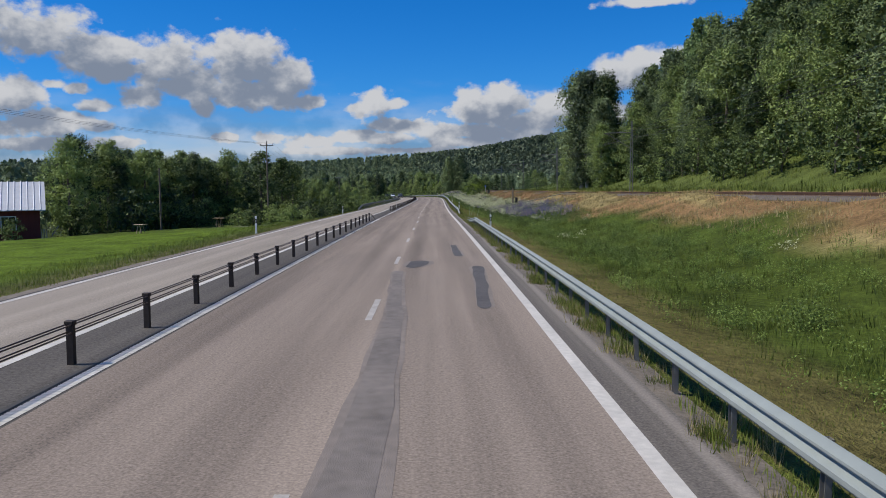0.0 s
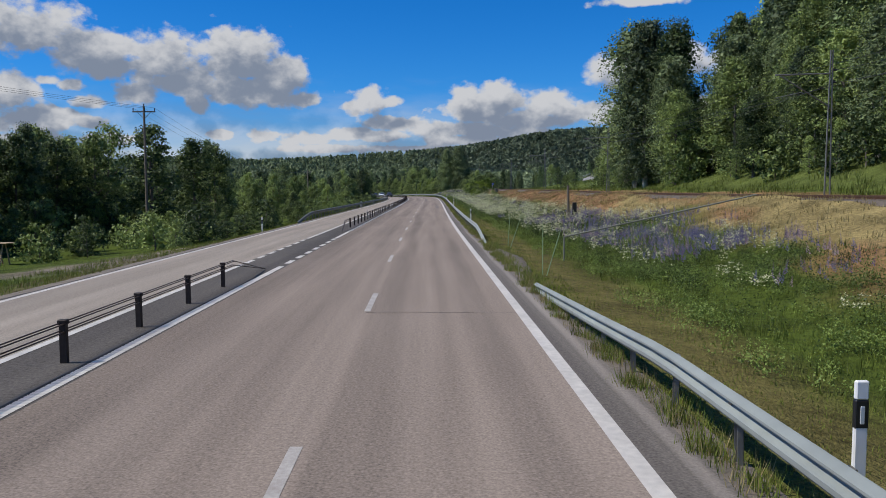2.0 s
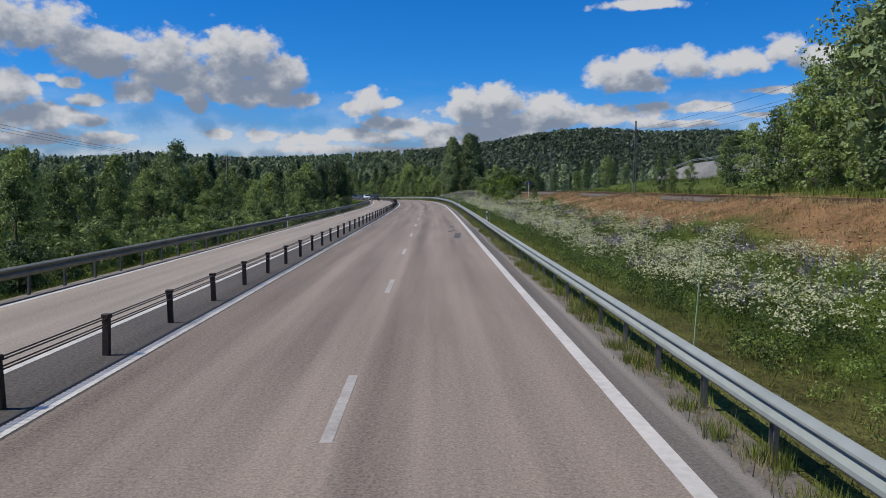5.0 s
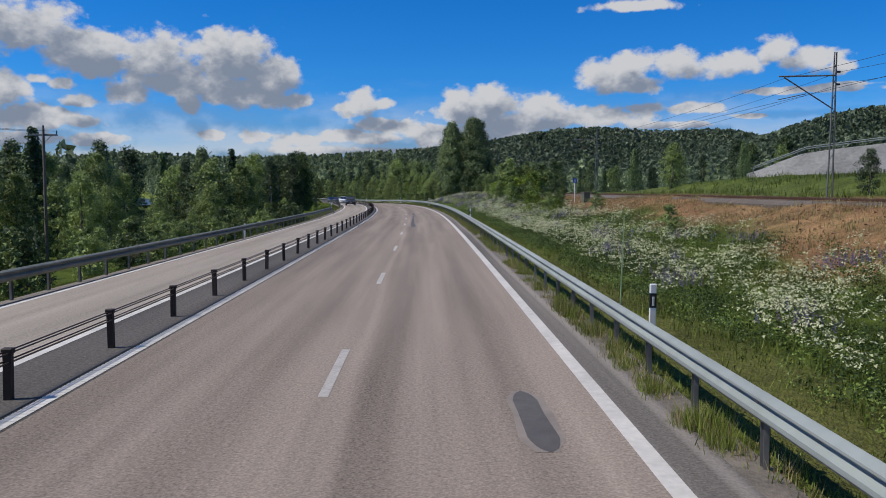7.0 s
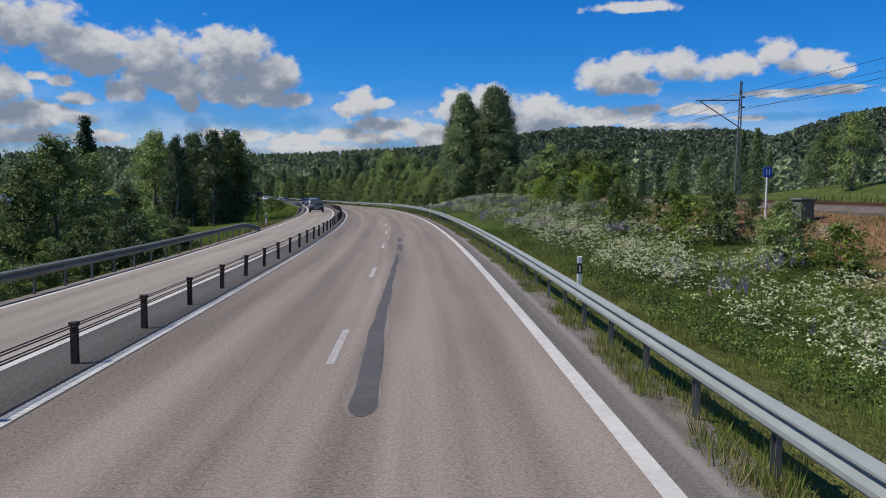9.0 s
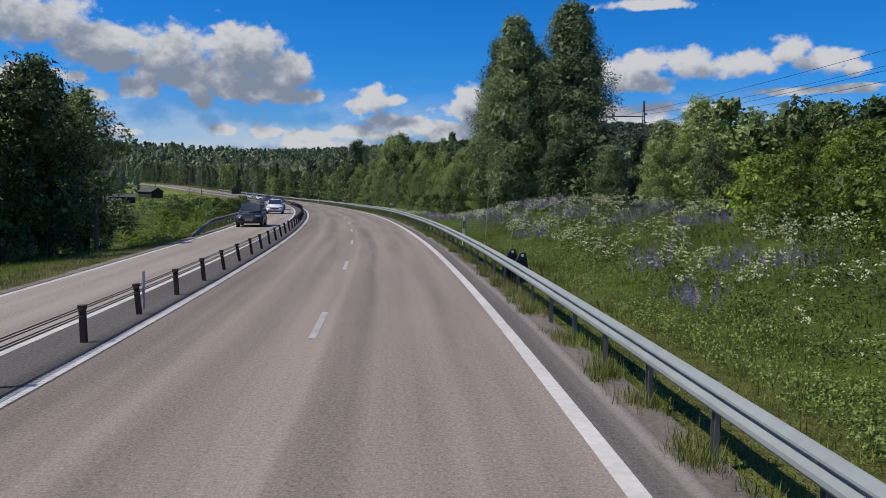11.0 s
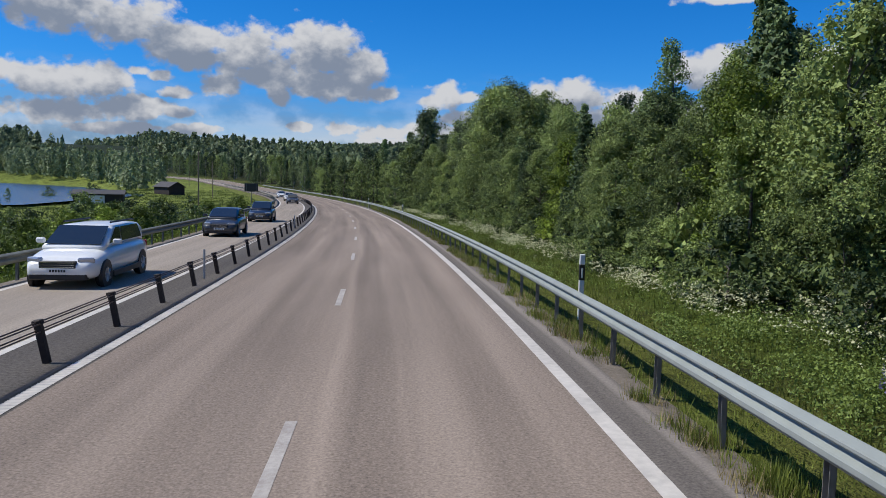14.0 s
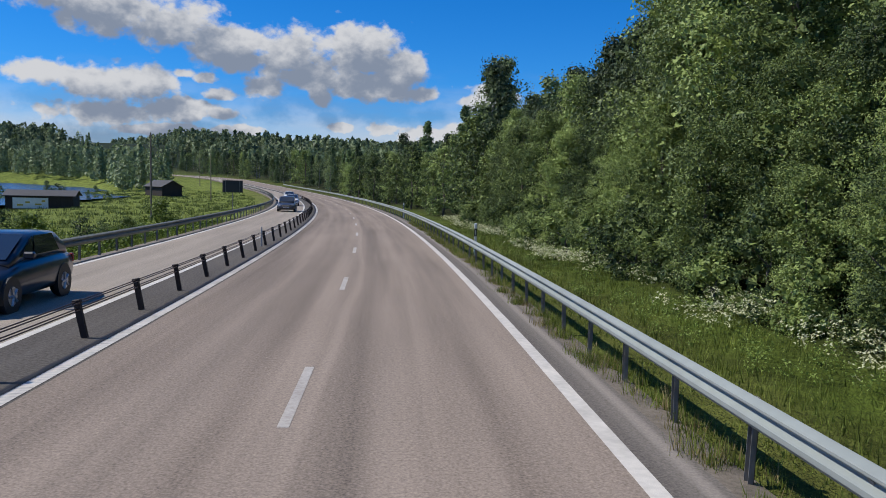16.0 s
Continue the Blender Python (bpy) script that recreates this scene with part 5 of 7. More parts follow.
# ---- far woods: one sheet of many small clumps ----
def woods(name, places, heights, quads, size, label, seed, mat, spire=0.4):
    r = np.random.default_rng(seed)
    Vs = []
    for (x, y, z), h in zip(places, heights):
        conif = r.uniform() < spire
        u = r.uniform(0, 1, quads)
        a = r.uniform(0, 6.28, quads)
        rad = (1.02 - u) * 0.2 * h if conif else 0.27 * h * np.sin(np.pi * (0.12 + 0.84 * u)) ** 0.7
        rad = rad * r.uniform(0.3, 1.0, quads) ** 0.4
        pos = np.stack([x + np.cos(a) * rad, y + np.sin(a) * rad, z + h * (0.04 + 0.95 * u)], 1)
        out = np.stack([np.cos(a), np.sin(a), 0.4 + 0 * a], 1) + r.normal(size=(quads, 3)) * 0.5
        out /= np.linalg.norm(out, axis=1)[:, None]
        t = np.cross(out, r.normal(size=(quads, 3)))
        t /= np.linalg.norm(t, axis=1)[:, None]
        b = np.cross(out, t)
        l = (size * h / 12 * r.uniform(0.5, 1.3, quads))[:, None]
        Vs.append(np.stack([pos - t * l * 1.2, pos + t * l * 0.7 - b * l, pos + t * l * 0.7 + b * l], 1).reshape(-1, 3))
    V = np.concatenate(Vs)
    me = mesh_of(name, V, np.arange(len(V)).reshape(-1, 3), mat)
    tagged(new(name, me), label, "woods", kind="stuff")


def open_view(x, y, s):
    """Land kept free of woods: the lake meadow inside the bend."""
    return (np.arctan2(x + 13, y - 366) > -0.46) & (s < 830)


def scatter(n, seed, keep, x0, x1, y0, y1):
    r = np.random.default_rng(seed)
    x, y = r.uniform(x0, x1, n), r.uniform(y0, y1, n)
    s, o = to_plan(np.stack([x, y], 1))
    ok = keep(x, y, s, o) & (in_lake(x, y) < 0.01)
    x, y, s, o = x[ok], y[ok], s[ok], o[ok]
    return np.stack([x, y, land_z(x, y, s, o)], 1), r


P, r0 = scatter(900, 3, lambda x, y, s, o: ((o < -48) & (s < 330) & (s > 60) & (o > -190)), -230, 0, 60, 420)
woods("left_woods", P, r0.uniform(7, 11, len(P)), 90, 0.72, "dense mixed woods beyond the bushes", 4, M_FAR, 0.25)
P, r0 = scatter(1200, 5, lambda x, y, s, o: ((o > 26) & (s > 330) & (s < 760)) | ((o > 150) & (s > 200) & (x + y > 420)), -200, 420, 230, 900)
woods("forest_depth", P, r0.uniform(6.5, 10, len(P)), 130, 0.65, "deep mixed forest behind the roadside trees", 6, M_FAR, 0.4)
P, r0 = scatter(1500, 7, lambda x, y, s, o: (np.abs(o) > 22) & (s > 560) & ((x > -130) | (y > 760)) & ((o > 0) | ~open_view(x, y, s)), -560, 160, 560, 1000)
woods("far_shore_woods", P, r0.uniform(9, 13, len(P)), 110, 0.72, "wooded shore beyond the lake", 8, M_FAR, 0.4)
P, r0 = scatter(36000, 9, lambda x, y, s, o: (np.hypot(x, y) > 980) & (np.hypot(x, y) < 1900) & (np.arctan2(x, y) > -0.02) & (np.arctan2(x, y) < 0.62), -30, 1000, 780, 1900)
woods("ridge_woods", P, r0.uniform(8, 13, len(P)), 12, 2.8, "dark conifer woods on the distant ridges, tinted for haze", 10, M_RIDGE_HAZE, 0.7)
P, r0 = scatter(3000, 14, lambda x, y, s, o: (o < -24) & (s > 600) & (np.hypot(x, y - 340) < 560) & (np.arctan2(x, y - 340) > -0.8) & ~open_view(x, y, s), -420, 10, 560, 900)
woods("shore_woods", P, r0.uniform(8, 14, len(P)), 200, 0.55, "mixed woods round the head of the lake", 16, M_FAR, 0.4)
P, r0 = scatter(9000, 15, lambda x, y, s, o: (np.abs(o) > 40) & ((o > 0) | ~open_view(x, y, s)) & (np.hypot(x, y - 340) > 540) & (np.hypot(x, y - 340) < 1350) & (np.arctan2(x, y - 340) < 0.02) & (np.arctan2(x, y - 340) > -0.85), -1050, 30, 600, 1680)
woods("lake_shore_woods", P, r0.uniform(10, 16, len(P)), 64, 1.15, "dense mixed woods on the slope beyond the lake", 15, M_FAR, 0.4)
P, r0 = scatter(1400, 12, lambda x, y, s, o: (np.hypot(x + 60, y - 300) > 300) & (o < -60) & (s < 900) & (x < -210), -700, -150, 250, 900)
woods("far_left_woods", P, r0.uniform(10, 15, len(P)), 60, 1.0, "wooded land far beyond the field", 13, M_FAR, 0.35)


# ---- grass, herbs and flowers ----
def tufts(name, s, o, h, blades, seed, mat, label, spread=0.09, width=0.016):
    r = np.random.default_rng(seed)
    p = plan(s, o)
    p[:, 2] = np.where((o > 2.85) & (o < 4.2), p[:, 2] - 0.06, land_z(p[:, 0], p[:, 1], np.asarray(s), np.asarray(o)))
    n = len(s) * blades
    base = np.repeat(p, blades, 0) + np.concatenate([r.normal(size=(n, 2)) * spread, np.zeros((n, 1)) - 0.03], 1)
    hh = np.repeat(h, blades) * r.uniform(0.5, 1.2, n)
    a = r.uniform(0, 6.28, n)
    side = np.stack([np.cos(a), np.sin(a), 0 * a], 1) * width * r.uniform(.7, 1.5, n)[:, None]
    b = r.uniform(0, 6.28, n)
    lean = np.stack([np.cos(b), np.sin(b), 0 * b], 1) * (hh * r.uniform(0.05, 0.55, n))[:, None]
    V = np.stack([base - side, base + side, base + lean + np.stack([0 * hh, 0 * hh, hh], 1)], 1).reshape(-1, 3)
    return tagged(new(name, mesh_of(name, V, np.arange(3 * n).reshape(-1, 3), mat)), label, "grass", kind="stuff")


NR = np.random.default_rng(21)


def along(n, s0, s1, o0, o1, clump=0.0):
    s, o = NR.uniform(s0, s1, n), NR.uniform(o0, o1, n)
    if clump:
        keep = (np.sin(s * 0.9 + 2 * np.sin(o * 0.8)) + np.sin(s * 0.31 + o * 1.3) + NR.normal(size=n) * 0.7) > clump
        s, o = s[keep], o[keep]
    return s, o


s, o = along(34000, 0, 435, 3.9, 14.5)
near = (NR.uniform(size=len(s)) < np.clip(1.2 - (o - 4) / 11, .3, 1)) & ~((s > 330) & (o > 8.5)) & (o + NR.normal(size=len(s)) * .3 > np.interp(s, (110, 140, 255, 285), (6.0, 4.9, 4.9, 4.4)))
s, o = s[near], o[near]
tufts("meadow_grass", s, o, NR.uniform(.12, .36, len(s)), 9, 22, M_GRASS, "long green meadow grass on the road bank", .11, .009)
s, o = along(5200, 0, 430, 2.95, 3.6, 0.3)
cs = NR.uniform(0, 430, 520)
m = NR.integers(6, 34, len(cs))
s, o = np.concatenate([s, np.repeat(cs, m) + NR.normal(size=m.sum()) * .17]), np.concatenate([o, np.repeat(NR.uniform(2.78, 3.15, len(cs)), m) + NR.normal(size=m.sum()) * .09])
tufts("edge_grass", s, o, NR.uniform(.08, .34, len(s)), 9, 23, M_GRASS, "grass tufts growing under the guardrail", .06, .007)
s, o = along(22000, 0, 430, 3.2, 6.3)
tufts("verge_grass", s, o, NR.uniform(.03, .11, len(s)), 7, 20, M_GRASS, "short rough grass behind the guardrail", .1, .008)
s, o = along(2600, 0, 430, 2.9, 3.5, 0.5)
s, o = np.concatenate([s, np.repeat(cs, m // 3) + NR.normal(size=(m // 3).sum()) * .2]), np.concatenate([o, NR.uniform(2.75, 3.15, (m // 3).sum())])
tufts("dry_edge_grass", s, o, NR.uniform(.12, .36, len(s)), 10, 24, M_DRY, "dry yellow grass under the guardrail", .06, .006)
s, o = along(5500, 70, 330, -12.6, -10.5, -0.3)
tufts("dry_left_verge", s, o, NR.uniform(.06, .2, len(s)), 9, 19, M_DRY, "dry tawny grass along the far road edge", .12, .008)
s, o = along(9000, 10, 265, 13.5, 22)
tufts("tawny_grass", s, o, NR.uniform(.12, .3, len(s)), 6, 25, M_DRY, "dry tawny grass on the upper bank", .14)
s, o = along(8500, 116, 264, 13.2, 20.5, -0.2)
tufts("dead_brash", s, o, NR.uniform(.08, .24, len(s)), 7, 59, leaf("dead_stalks", (0.085, 0.045, 0.025), (0.27, 0.16, 0.085)), "rust-brown dead stalks and twigs on the cut bank", .2, .014)
s, o = along(2600, 116, 264, 13.0, 20.5, 0.7)
tufts("bank_grass", s, o, NR.uniform(.12, .3, len(s)), 9, 60, M_GRASS, "green grass tufts on the rusty bank", .16, .011)
s, o = along(15000, 15, 440, -15, -10.7)
tufts("left_verge_grass", s, o, NR.uniform(.08, .26, len(s)), 8, 26, M_GRASS, "green grass along the far verge", .14, .009)


s, o = along(6500, 418, 600, -62, -13.5, -0.2)
tufts("reed_grass", s, o, NR.uniform(.2, .55, len(s)), 9, 57, M_MEADOW, "tall reedy grass in the lake meadow", .3, .04)


def herbs(name, s, o, h, per, size, seed, mat, label):
    r = np.random.default_rng(seed)
    p = plan(s, o)
    p[:, 2] = land_z(p[:, 0], p[:, 1], np.asarray(s), np.asarray(o)) + h * 0.5
    V, F = leaf_cloud(p, h * 0.6, per, size, r)
    return tagged(new(name, mesh_of(name, V, F, mat)), label, "herbs", kind="stuff")


def clumps(n, s0, s1, o0, o1, per, radius, bare=-9.0):
    """Plants in loose groups: (s, o) of every stem."""
    s, o = along(n, s0, s1, o0, o1, bare)
    m = NR.integers(per // 2, per + per // 2, len(s))
    rad = np.repeat(NR.uniform(.5, 1.3, len(s)) * radius, m)
    s, o = np.repeat(s, m), np.repeat(o, m)
    return s + NR.normal(size=len(s)) * rad, o + NR.normal(size=len(o)) * rad * .8


s, o = along(8300, 0, 430, 5.0, 13.5, 0.25)
ok = ~((s > 330) & (o > 8.5))
s, o = s[ok], o[ok]
herbs("leafy_herbs", s, o, NR.uniform(.25, .6, len(s)), 56, .032, 27, M_HERB, "knee-high leafy herbs on the road bank")
s, o = clumps(34, 6, 78, 6.2, 11.5, 20, .55)
herbs("nettle_patches", s, o, NR.uniform(.35, .75, len(s)), 60, .034, 55, M_HERB, "dark leafy patches of nettles on the green bank")
s, o = along(6200, 90, 326, 6.9, 13.6, -0.5)
herbs("tall_herbs", s, o, NR.uniform(.45, .85, len(s)), 40, .042, 29, M_HERB, "thigh-high leafy herbs under the flowers")
s, o = along(3000, 128, 262, 5.2, 8.6, -0.9)
herbs("ditch_herbs", s, o, NR.uniform(.3, .6, len(s)), 46, .034, 58, M_HERB, "dense leafy herbs along the ditch")
s, o = along(5200, 15, 262, 23.5, 46, -0.3)
tufts("rough_grass", s, o, NR.uniform(.3, .75, len(s)), 7, 30, M_GRASS, "rough grass between the railway and the wood", .3, .03)
s, o = along(1500, 392, 432, -20, -12.2, -0.6)
herbs("bright_herbs", s, o, NR.uniform(.4, .8, len(s)), 16, .09, 56, M_LEAF_BRIGHT, "bright green leafy herbs beside the far guardrail")
s, o = along(2600, 300, 425, -22, -11.6, -0.4)
herbs("left_herbs", s, o, NR.uniform(.3, .8, len(s)), 11, .09, 28, M_LEAF_BRIGHT, "leafy herbs below the far guardrail")


def umbels(name, s, o, h, seed):
    """Cow parsley: flat heads of small cream-white florets over the leaves."""
    r = np.random.default_rng(seed)
    p = plan(s, o)
    p[:, 2] = land_z(p[:, 0], p[:, 1], np.asarray(s), np.asarray(o))
    n, k = len(s), 5
    c = np.repeat(p + np.stack([0 * h, 0 * h, h], 1), k, 0) + np.concatenate([r.normal(size=(n * k, 2)) * .04, r.normal(size=(n * k, 1)) * .015], 1)
    a = r.uniform(0, 6.28, n * k)
    l = r.uniform(.014, .032, n * k)[:, None]
    t = np.concatenate([np.cos(a)[:, None], np.sin(a)[:, None], r.normal(size=(n * k, 1)) * .5], 1) * l
    b = np.concatenate([-np.sin(a)[:, None], np.cos(a)[:, None], r.normal(size=(n * k, 1)) * .5], 1) * l
    V = np.stack([c - t, c + t * .6 - b, c + t * .6 + b], 1).reshape(-1, 3)
    tagged(new(name, mesh_of(name, V, np.arange(3 * n * k).reshape(-1, 3), M_UMBEL)), "white flower heads of cow parsley on the bank", "flowers", kind="stuff")


def lupins(name, s, o, h, seed, mat=M_LUPIN, label="blue and violet lupin spikes in the grass", size=1.0):
    """Lupins: tapered spikes of small florets over the grass."""
    r = np.random.default_rng(seed)
    p = plan(s, o)
    p[:, 2] = land_z(p[:, 0], p[:, 1], np.asarray(s), np.asarray(o))
    n, k = len(s), 28
    u = np.tile(np.linspace(0, 1, k), n)
    a = np.tile(np.arange(k) * 2.4, n) + r.uniform(0, .8, n * k)
    rad = .036 * size * (1.08 - u)
    lean = np.repeat(r.normal(size=(n, 2)) * .06, k, 0) * u[:, None]
    hh = np.repeat(h, k)
    c = np.repeat(p, k, 0) + np.stack([np.cos(a) * rad + lean[:, 0], np.sin(a) * rad + lean[:, 1], hh * (.58 + .42 * u)], 1)
    l = (.024 * size * (1.2 - u))[:, None]
    t = np.stack([-np.sin(a), np.cos(a), 0 * a], 1) * l
    b = np.stack([np.cos(a) * .4, np.sin(a) * .4, 1 + 0 * a], 1) * l * 1.3
    V = np.stack([c - t, c + t, c + b], 1).reshape(-1, 3)
    tagged(new(name, mesh_of(name, V, np.arange(3 * n * k).reshape(-1, 3), mat)), label, "flowers", kind="stuff")


for n, s0, s1, o0, o1, bare, h0, h1, seed in ((1400, 88, 262, 6.9, 13.6, 0.1, .5, 1.0, 31), (760, 130, 262, 7.8, 13.4, -.3, .6, 1.05, 42), (620, 130, 262, 6.2, 9.4, 0.0, .4, .85, 43), (120, 72, 92, 7.2, 13.0, -.4, .5, 1.0, 39), (260, 94, 150, 7.8, 13.6, -.2, .6, 1.1, 40), (400, 262, 326, 6.6, 14.0, 0.0, .5, .95, 32), (760, 322, 440, 6.3, 8.5, -.3, .35, .7, 33), (16, 8, 76, 7, 12, 0.0, .45, .75, 34)):
    s, o = clumps(int(n * .62), s0, s1, o0, o1, 22, .3, bare)
    umbels("cow_parsley", s, o, NR.uniform(h0, h1, len(s)), seed)
for n, s0, s1, o0, o1, bare, seed in ((170, 74, 116, 8.2, 13.6, -.4, 35), (210, 118, 262, 7.0, 12.6, 0.2, 36), (150, 258, 326, 6.2, 12.0, 0.2, 37), (8, 60, 78, 9, 13, -2, 38)):
    s, o = clumps(n, s0, s1, o0, o1, 16, .5, bare)
    u = NR.uniform(size=len(s))
    for share, name, mat, lab in ((u < .6, "lupins", M_LUPIN, "blue lupin spikes in the grass"), ((u >= .6) & (u < .85), "violet_lupins", M_LUPIN_VIOLET, "violet lupin spikes in the grass"), (u >= .85, "pale_lupins", M_LUPIN_PALE, "pale lupin spikes in the grass")):
        lupins(name, s[share], o[share], NR.uniform(.7, 1.1, int(share.sum())), seed, mat, lab)

# the tall lupins and dark herbs past the end of the first guardrail
s, o = clumps(34, 68, 108, 8.4, 13.0, 22, .45, .2)
lupins("tall_lupins", s, o, NR.uniform(.95, 1.4, len(s)), 51, M_LUPIN, "tall blue and violet lupins on the bank", 1.2)
s, o = clumps(7, 64, 96, 8, 12.5, 7, .22)
lupins("pale_lupins", s, o, NR.uniform(.8, 1.15, len(s)), 52, M_LUPIN_PALE, "pale cream and pink lupins on the bank", 1.3)
s, o = along(900, 60, 110, 7.0, 13.2, -.6)
herbs("lupin_leaves", s, o, NR.uniform(.4, .8, len(s)), 64, .034, 53, M_HERB, "dark leafy lupin plants on the bank")
s, o = along(1900, 296, 338, 5.0, 9.4, -1.4)
herbs("wood_edge_herbs", s, o, NR.uniform(.3, .7, len(s)), 50, .034, 61, M_HERB, "dense leafy herbs and lupin plants before the wood")
s, o = clumps(64, 300, 332, 5.8, 10.6, 14, .5)
lupins("lupins", s, o, NR.uniform(.6, 1.0, len(s)), 62, M_LUPIN, "blue lupin spikes in the grass")
s, o = along(1100, 256, 326, 5.0, 8.0, -.9)
herbs("bank_herbs", s, o, NR.uniform(.3, .55, len(s)), 44, .033, 54, M_HERB, "green leafy herbs behind the guardrail")


# loose rusty stones on the cut bank
r = np.random.default_rng(41)
s, o = along(1500, 118, 262, 13.8, 18.2, 0.0)
p = plan(s, o)
p[:, 2] = land_z(p[:, 0], p[:, 1], s, o) + 0.03
octa = np.array([(1, 0, 0), (-1, 0, 0), (0, 1, 0), (0, -1, 0), (0, 0, 1), (0, 0, -1)], float)
faces = np.array([(0, 2, 4), (2, 1, 4), (1, 3, 4), (3, 0, 4), (2, 0, 5), (1, 2, 5), (3, 1, 5), (0, 3, 5)])
V = p[:, None, :] + octa[None] * (r.uniform(.02, .09, (len(s), 1, 1)) * r.uniform(.6, 1.3, (len(s), 6, 3)) * np.array([1.2, 1.2, .7]))
F = (np.arange(len(s))[:, None, None] * 6 + faces[None]).reshape(-1, 3)
M_STONE = material("rusty_stone", (0.20, 0.095, 0.05), .95, spread=.4, scale=3, second=(0.34, 0.20, 0.12), per_island=.8)
tagged(new("loose_stones", mesh_of("loose_stones", V.reshape(-1, 3), F, M_STONE)), "loose rust-brown stones on the cut bank", "stones", kind="stuff")


# ---- buildings and things beside the road ----
def gable(w, l, z0, eave, ridge):
    """Walls of a gabled house, ridge along y."""
    bm = bmesh.new()
    ring = [(-w, z0), (w, z0), (w, eave), (0, ridge), (-w, eave)]
    a, b = [bm.verts.new((x, -l, z)) for x, z in ring], [bm.verts.new((x, l, z)) for x, z in ring]
    bm.faces.new(a), bm.faces.new(b[::-1])
    for i in range(5):
        bm.faces.new((a[i], b[i], b[(i + 1) % 5], a[(i + 1) % 5]))
    bmesh.ops.recalc_face_normals(bm, faces=bm.faces)
    return bm


def roof_side(w, l, eave, ridge, side, over=0.4, ribs=0):
    bm = bmesh.new()
    slope = (ridge - eave) / w
    x1, z1 = w + over, eave - over * slope
    for dz in (0.06,):
        v = [bm.verts.new(p) for p in ((0, -l - over, ridge + dz), (side * x1, -l - over, z1 + dz), (side * x1, l + over, z1 + dz), (0, l + over, ridge + dz))]
        u = [bm.verts.new((p.co.x, p.co.y, p.co.z + .07)) for p in v]
        bm.faces.new(v), bm.faces.new(u[::-1])
        for i in range(4):
            bm.faces.new((v[i], v[(i + 1) % 4], u[(i + 1) % 4], u[i]))
    for i in range(ribs):
        y = -l + (2 * l) * (i + .5) / ribs
        a, b = Vector((0.02 * side, y, ridge + .15)), Vector((side * x1, y, z1 + .15))
        rod(bm, a, b, .05, .05, 5)
    bmesh.ops.recalc_face_normals(bm, faces=bm.faces)
    return bm


def window_part(parent, x, y, z, w, h, face, mat=None):
    """A casement on a wall: face 'x+', 'x-', 'y+' or 'y-'."""
    t = Matrix.Translation((x, y, z)) @ Matrix.Rotation({"x+": math.pi / 2, "x-": -math.pi / 2, "y+": math.pi, "y-": 0}[face], 4, "Z")
    bm = bmesh.new()
    for a, b, c, d in ((-w / 2 - .07, w / 2 + .07, -h / 2 - .08, -h / 2), (-w / 2 - .07, w / 2 + .07, h / 2, h / 2 + .08), (-w / 2 - .07, -w / 2, -h / 2, h / 2), (w / 2, w / 2 + .07, -h / 2, h / 2), (-.025, .025, -h / 2, h / 2)):
        box(bm, a, b, -.06, .04, c, d)
    win = part("window", bm, M_WALL_WHITE, parent, "white-framed window", t)
    bm = bmesh.new()
    box(bm, -w / 2, w / 2, -.015, .01, -h / 2, h / 2)
    part("pane", bm, M_GLASS, win)


def house():
    t = thing("house", "red wooden house with white windows and a pale sheet roof", "house", stand(72.5, -44, turn=-64))
    part("wall", gable(4.2, 7.5, -1.0, 3.0, 5.3), M_RED_WOOD, t, "dark red boarded walls")
    for sd in (-1, 1):
        roof = part("roof", roof_side(4.2, 7.5, 3.0, 5.3, sd, .5), M_ROOF_PALE, t, "pale ribbed roof slope")
        bm = bmesh.new()
        rod(bm, (0.02 * sd, 0, 5.45), (sd * 4.7, 0, 3.0 - .5 * 2.3 / 4.2 + .15), .05, .05, 5)
        rib = bpy.data.meshes.new("roof_rib")
        bm.to_mesh(rib), bm.free()
        rib.materials.append(M_ROOF_PALE)
        for i in range(30):
            part("roof_rib", rib, parent=roof, at=Matrix.Translation((0, -7.6 + 15.2 * i / 29, 0)))
    for y in (-5.2, -2.2, 1.6, 5.0):
        window_part(t, 4.22, y, 1.7, 1.1, 1.1, "x+")
    for x in (-2, 2):
        window_part(t, x, -7.52, 1.6, 1.1, 1.2, "y-")
    bm = bmesh.new()
    box(bm, -.3, .3, -.3, .3, 4.8, 6.2, .02)
    part("chimney", bm, M_ROOF_DARK, t)
    g = thing("garden_gate", "small white garden gate beside the house", "gate", stand(76.5, -37.5, turn=20))
    for i in range(5):
        bm = bmesh.new()
        box(bm, -.5 + i * .22, -.42 + i * .22, -.02, .02, 0, 1.0, .01)
        part("board", bm, M_WALL_WHITE, g)
    bm = bmesh.new()
    rod(bm, (.6, 0, 0), (1.5, 0, 1.3), .05)
    part("brace", bm, M_WALL_WHITE, g)


house()

def trestle(m, n, label, h=1.15):
    t = thing("wooden_trestle", label, "trestle", m, "trestles in the field")
    for i in range(n):
        y = (i - (n - 1) / 2) * .55
        for sx in (-1, 1):
            bm = bmesh.new()
            rod(bm, (sx * .5, y, -.05), (sx * .12, y, h), .05, .045, 6)
            part("leg", bm, M_WOOD_PALE, t)
    for k in range(3):
        bm = bmesh.new()
        box(bm, -.5 + .35 * k, -.2 + .35 * k, -n * .4, n * .4, h - .02, h + .04, .01)
        part("plank", bm, M_WOOD_PALE, t)


trestle(stand(66, -24.2, turn=70, size=.62), 2, "pale wooden trestles standing on the lawn")
trestle(stand(94, -25.2, turn=80, size=.85), 2, "pale wooden trestle in the field", 1.5)


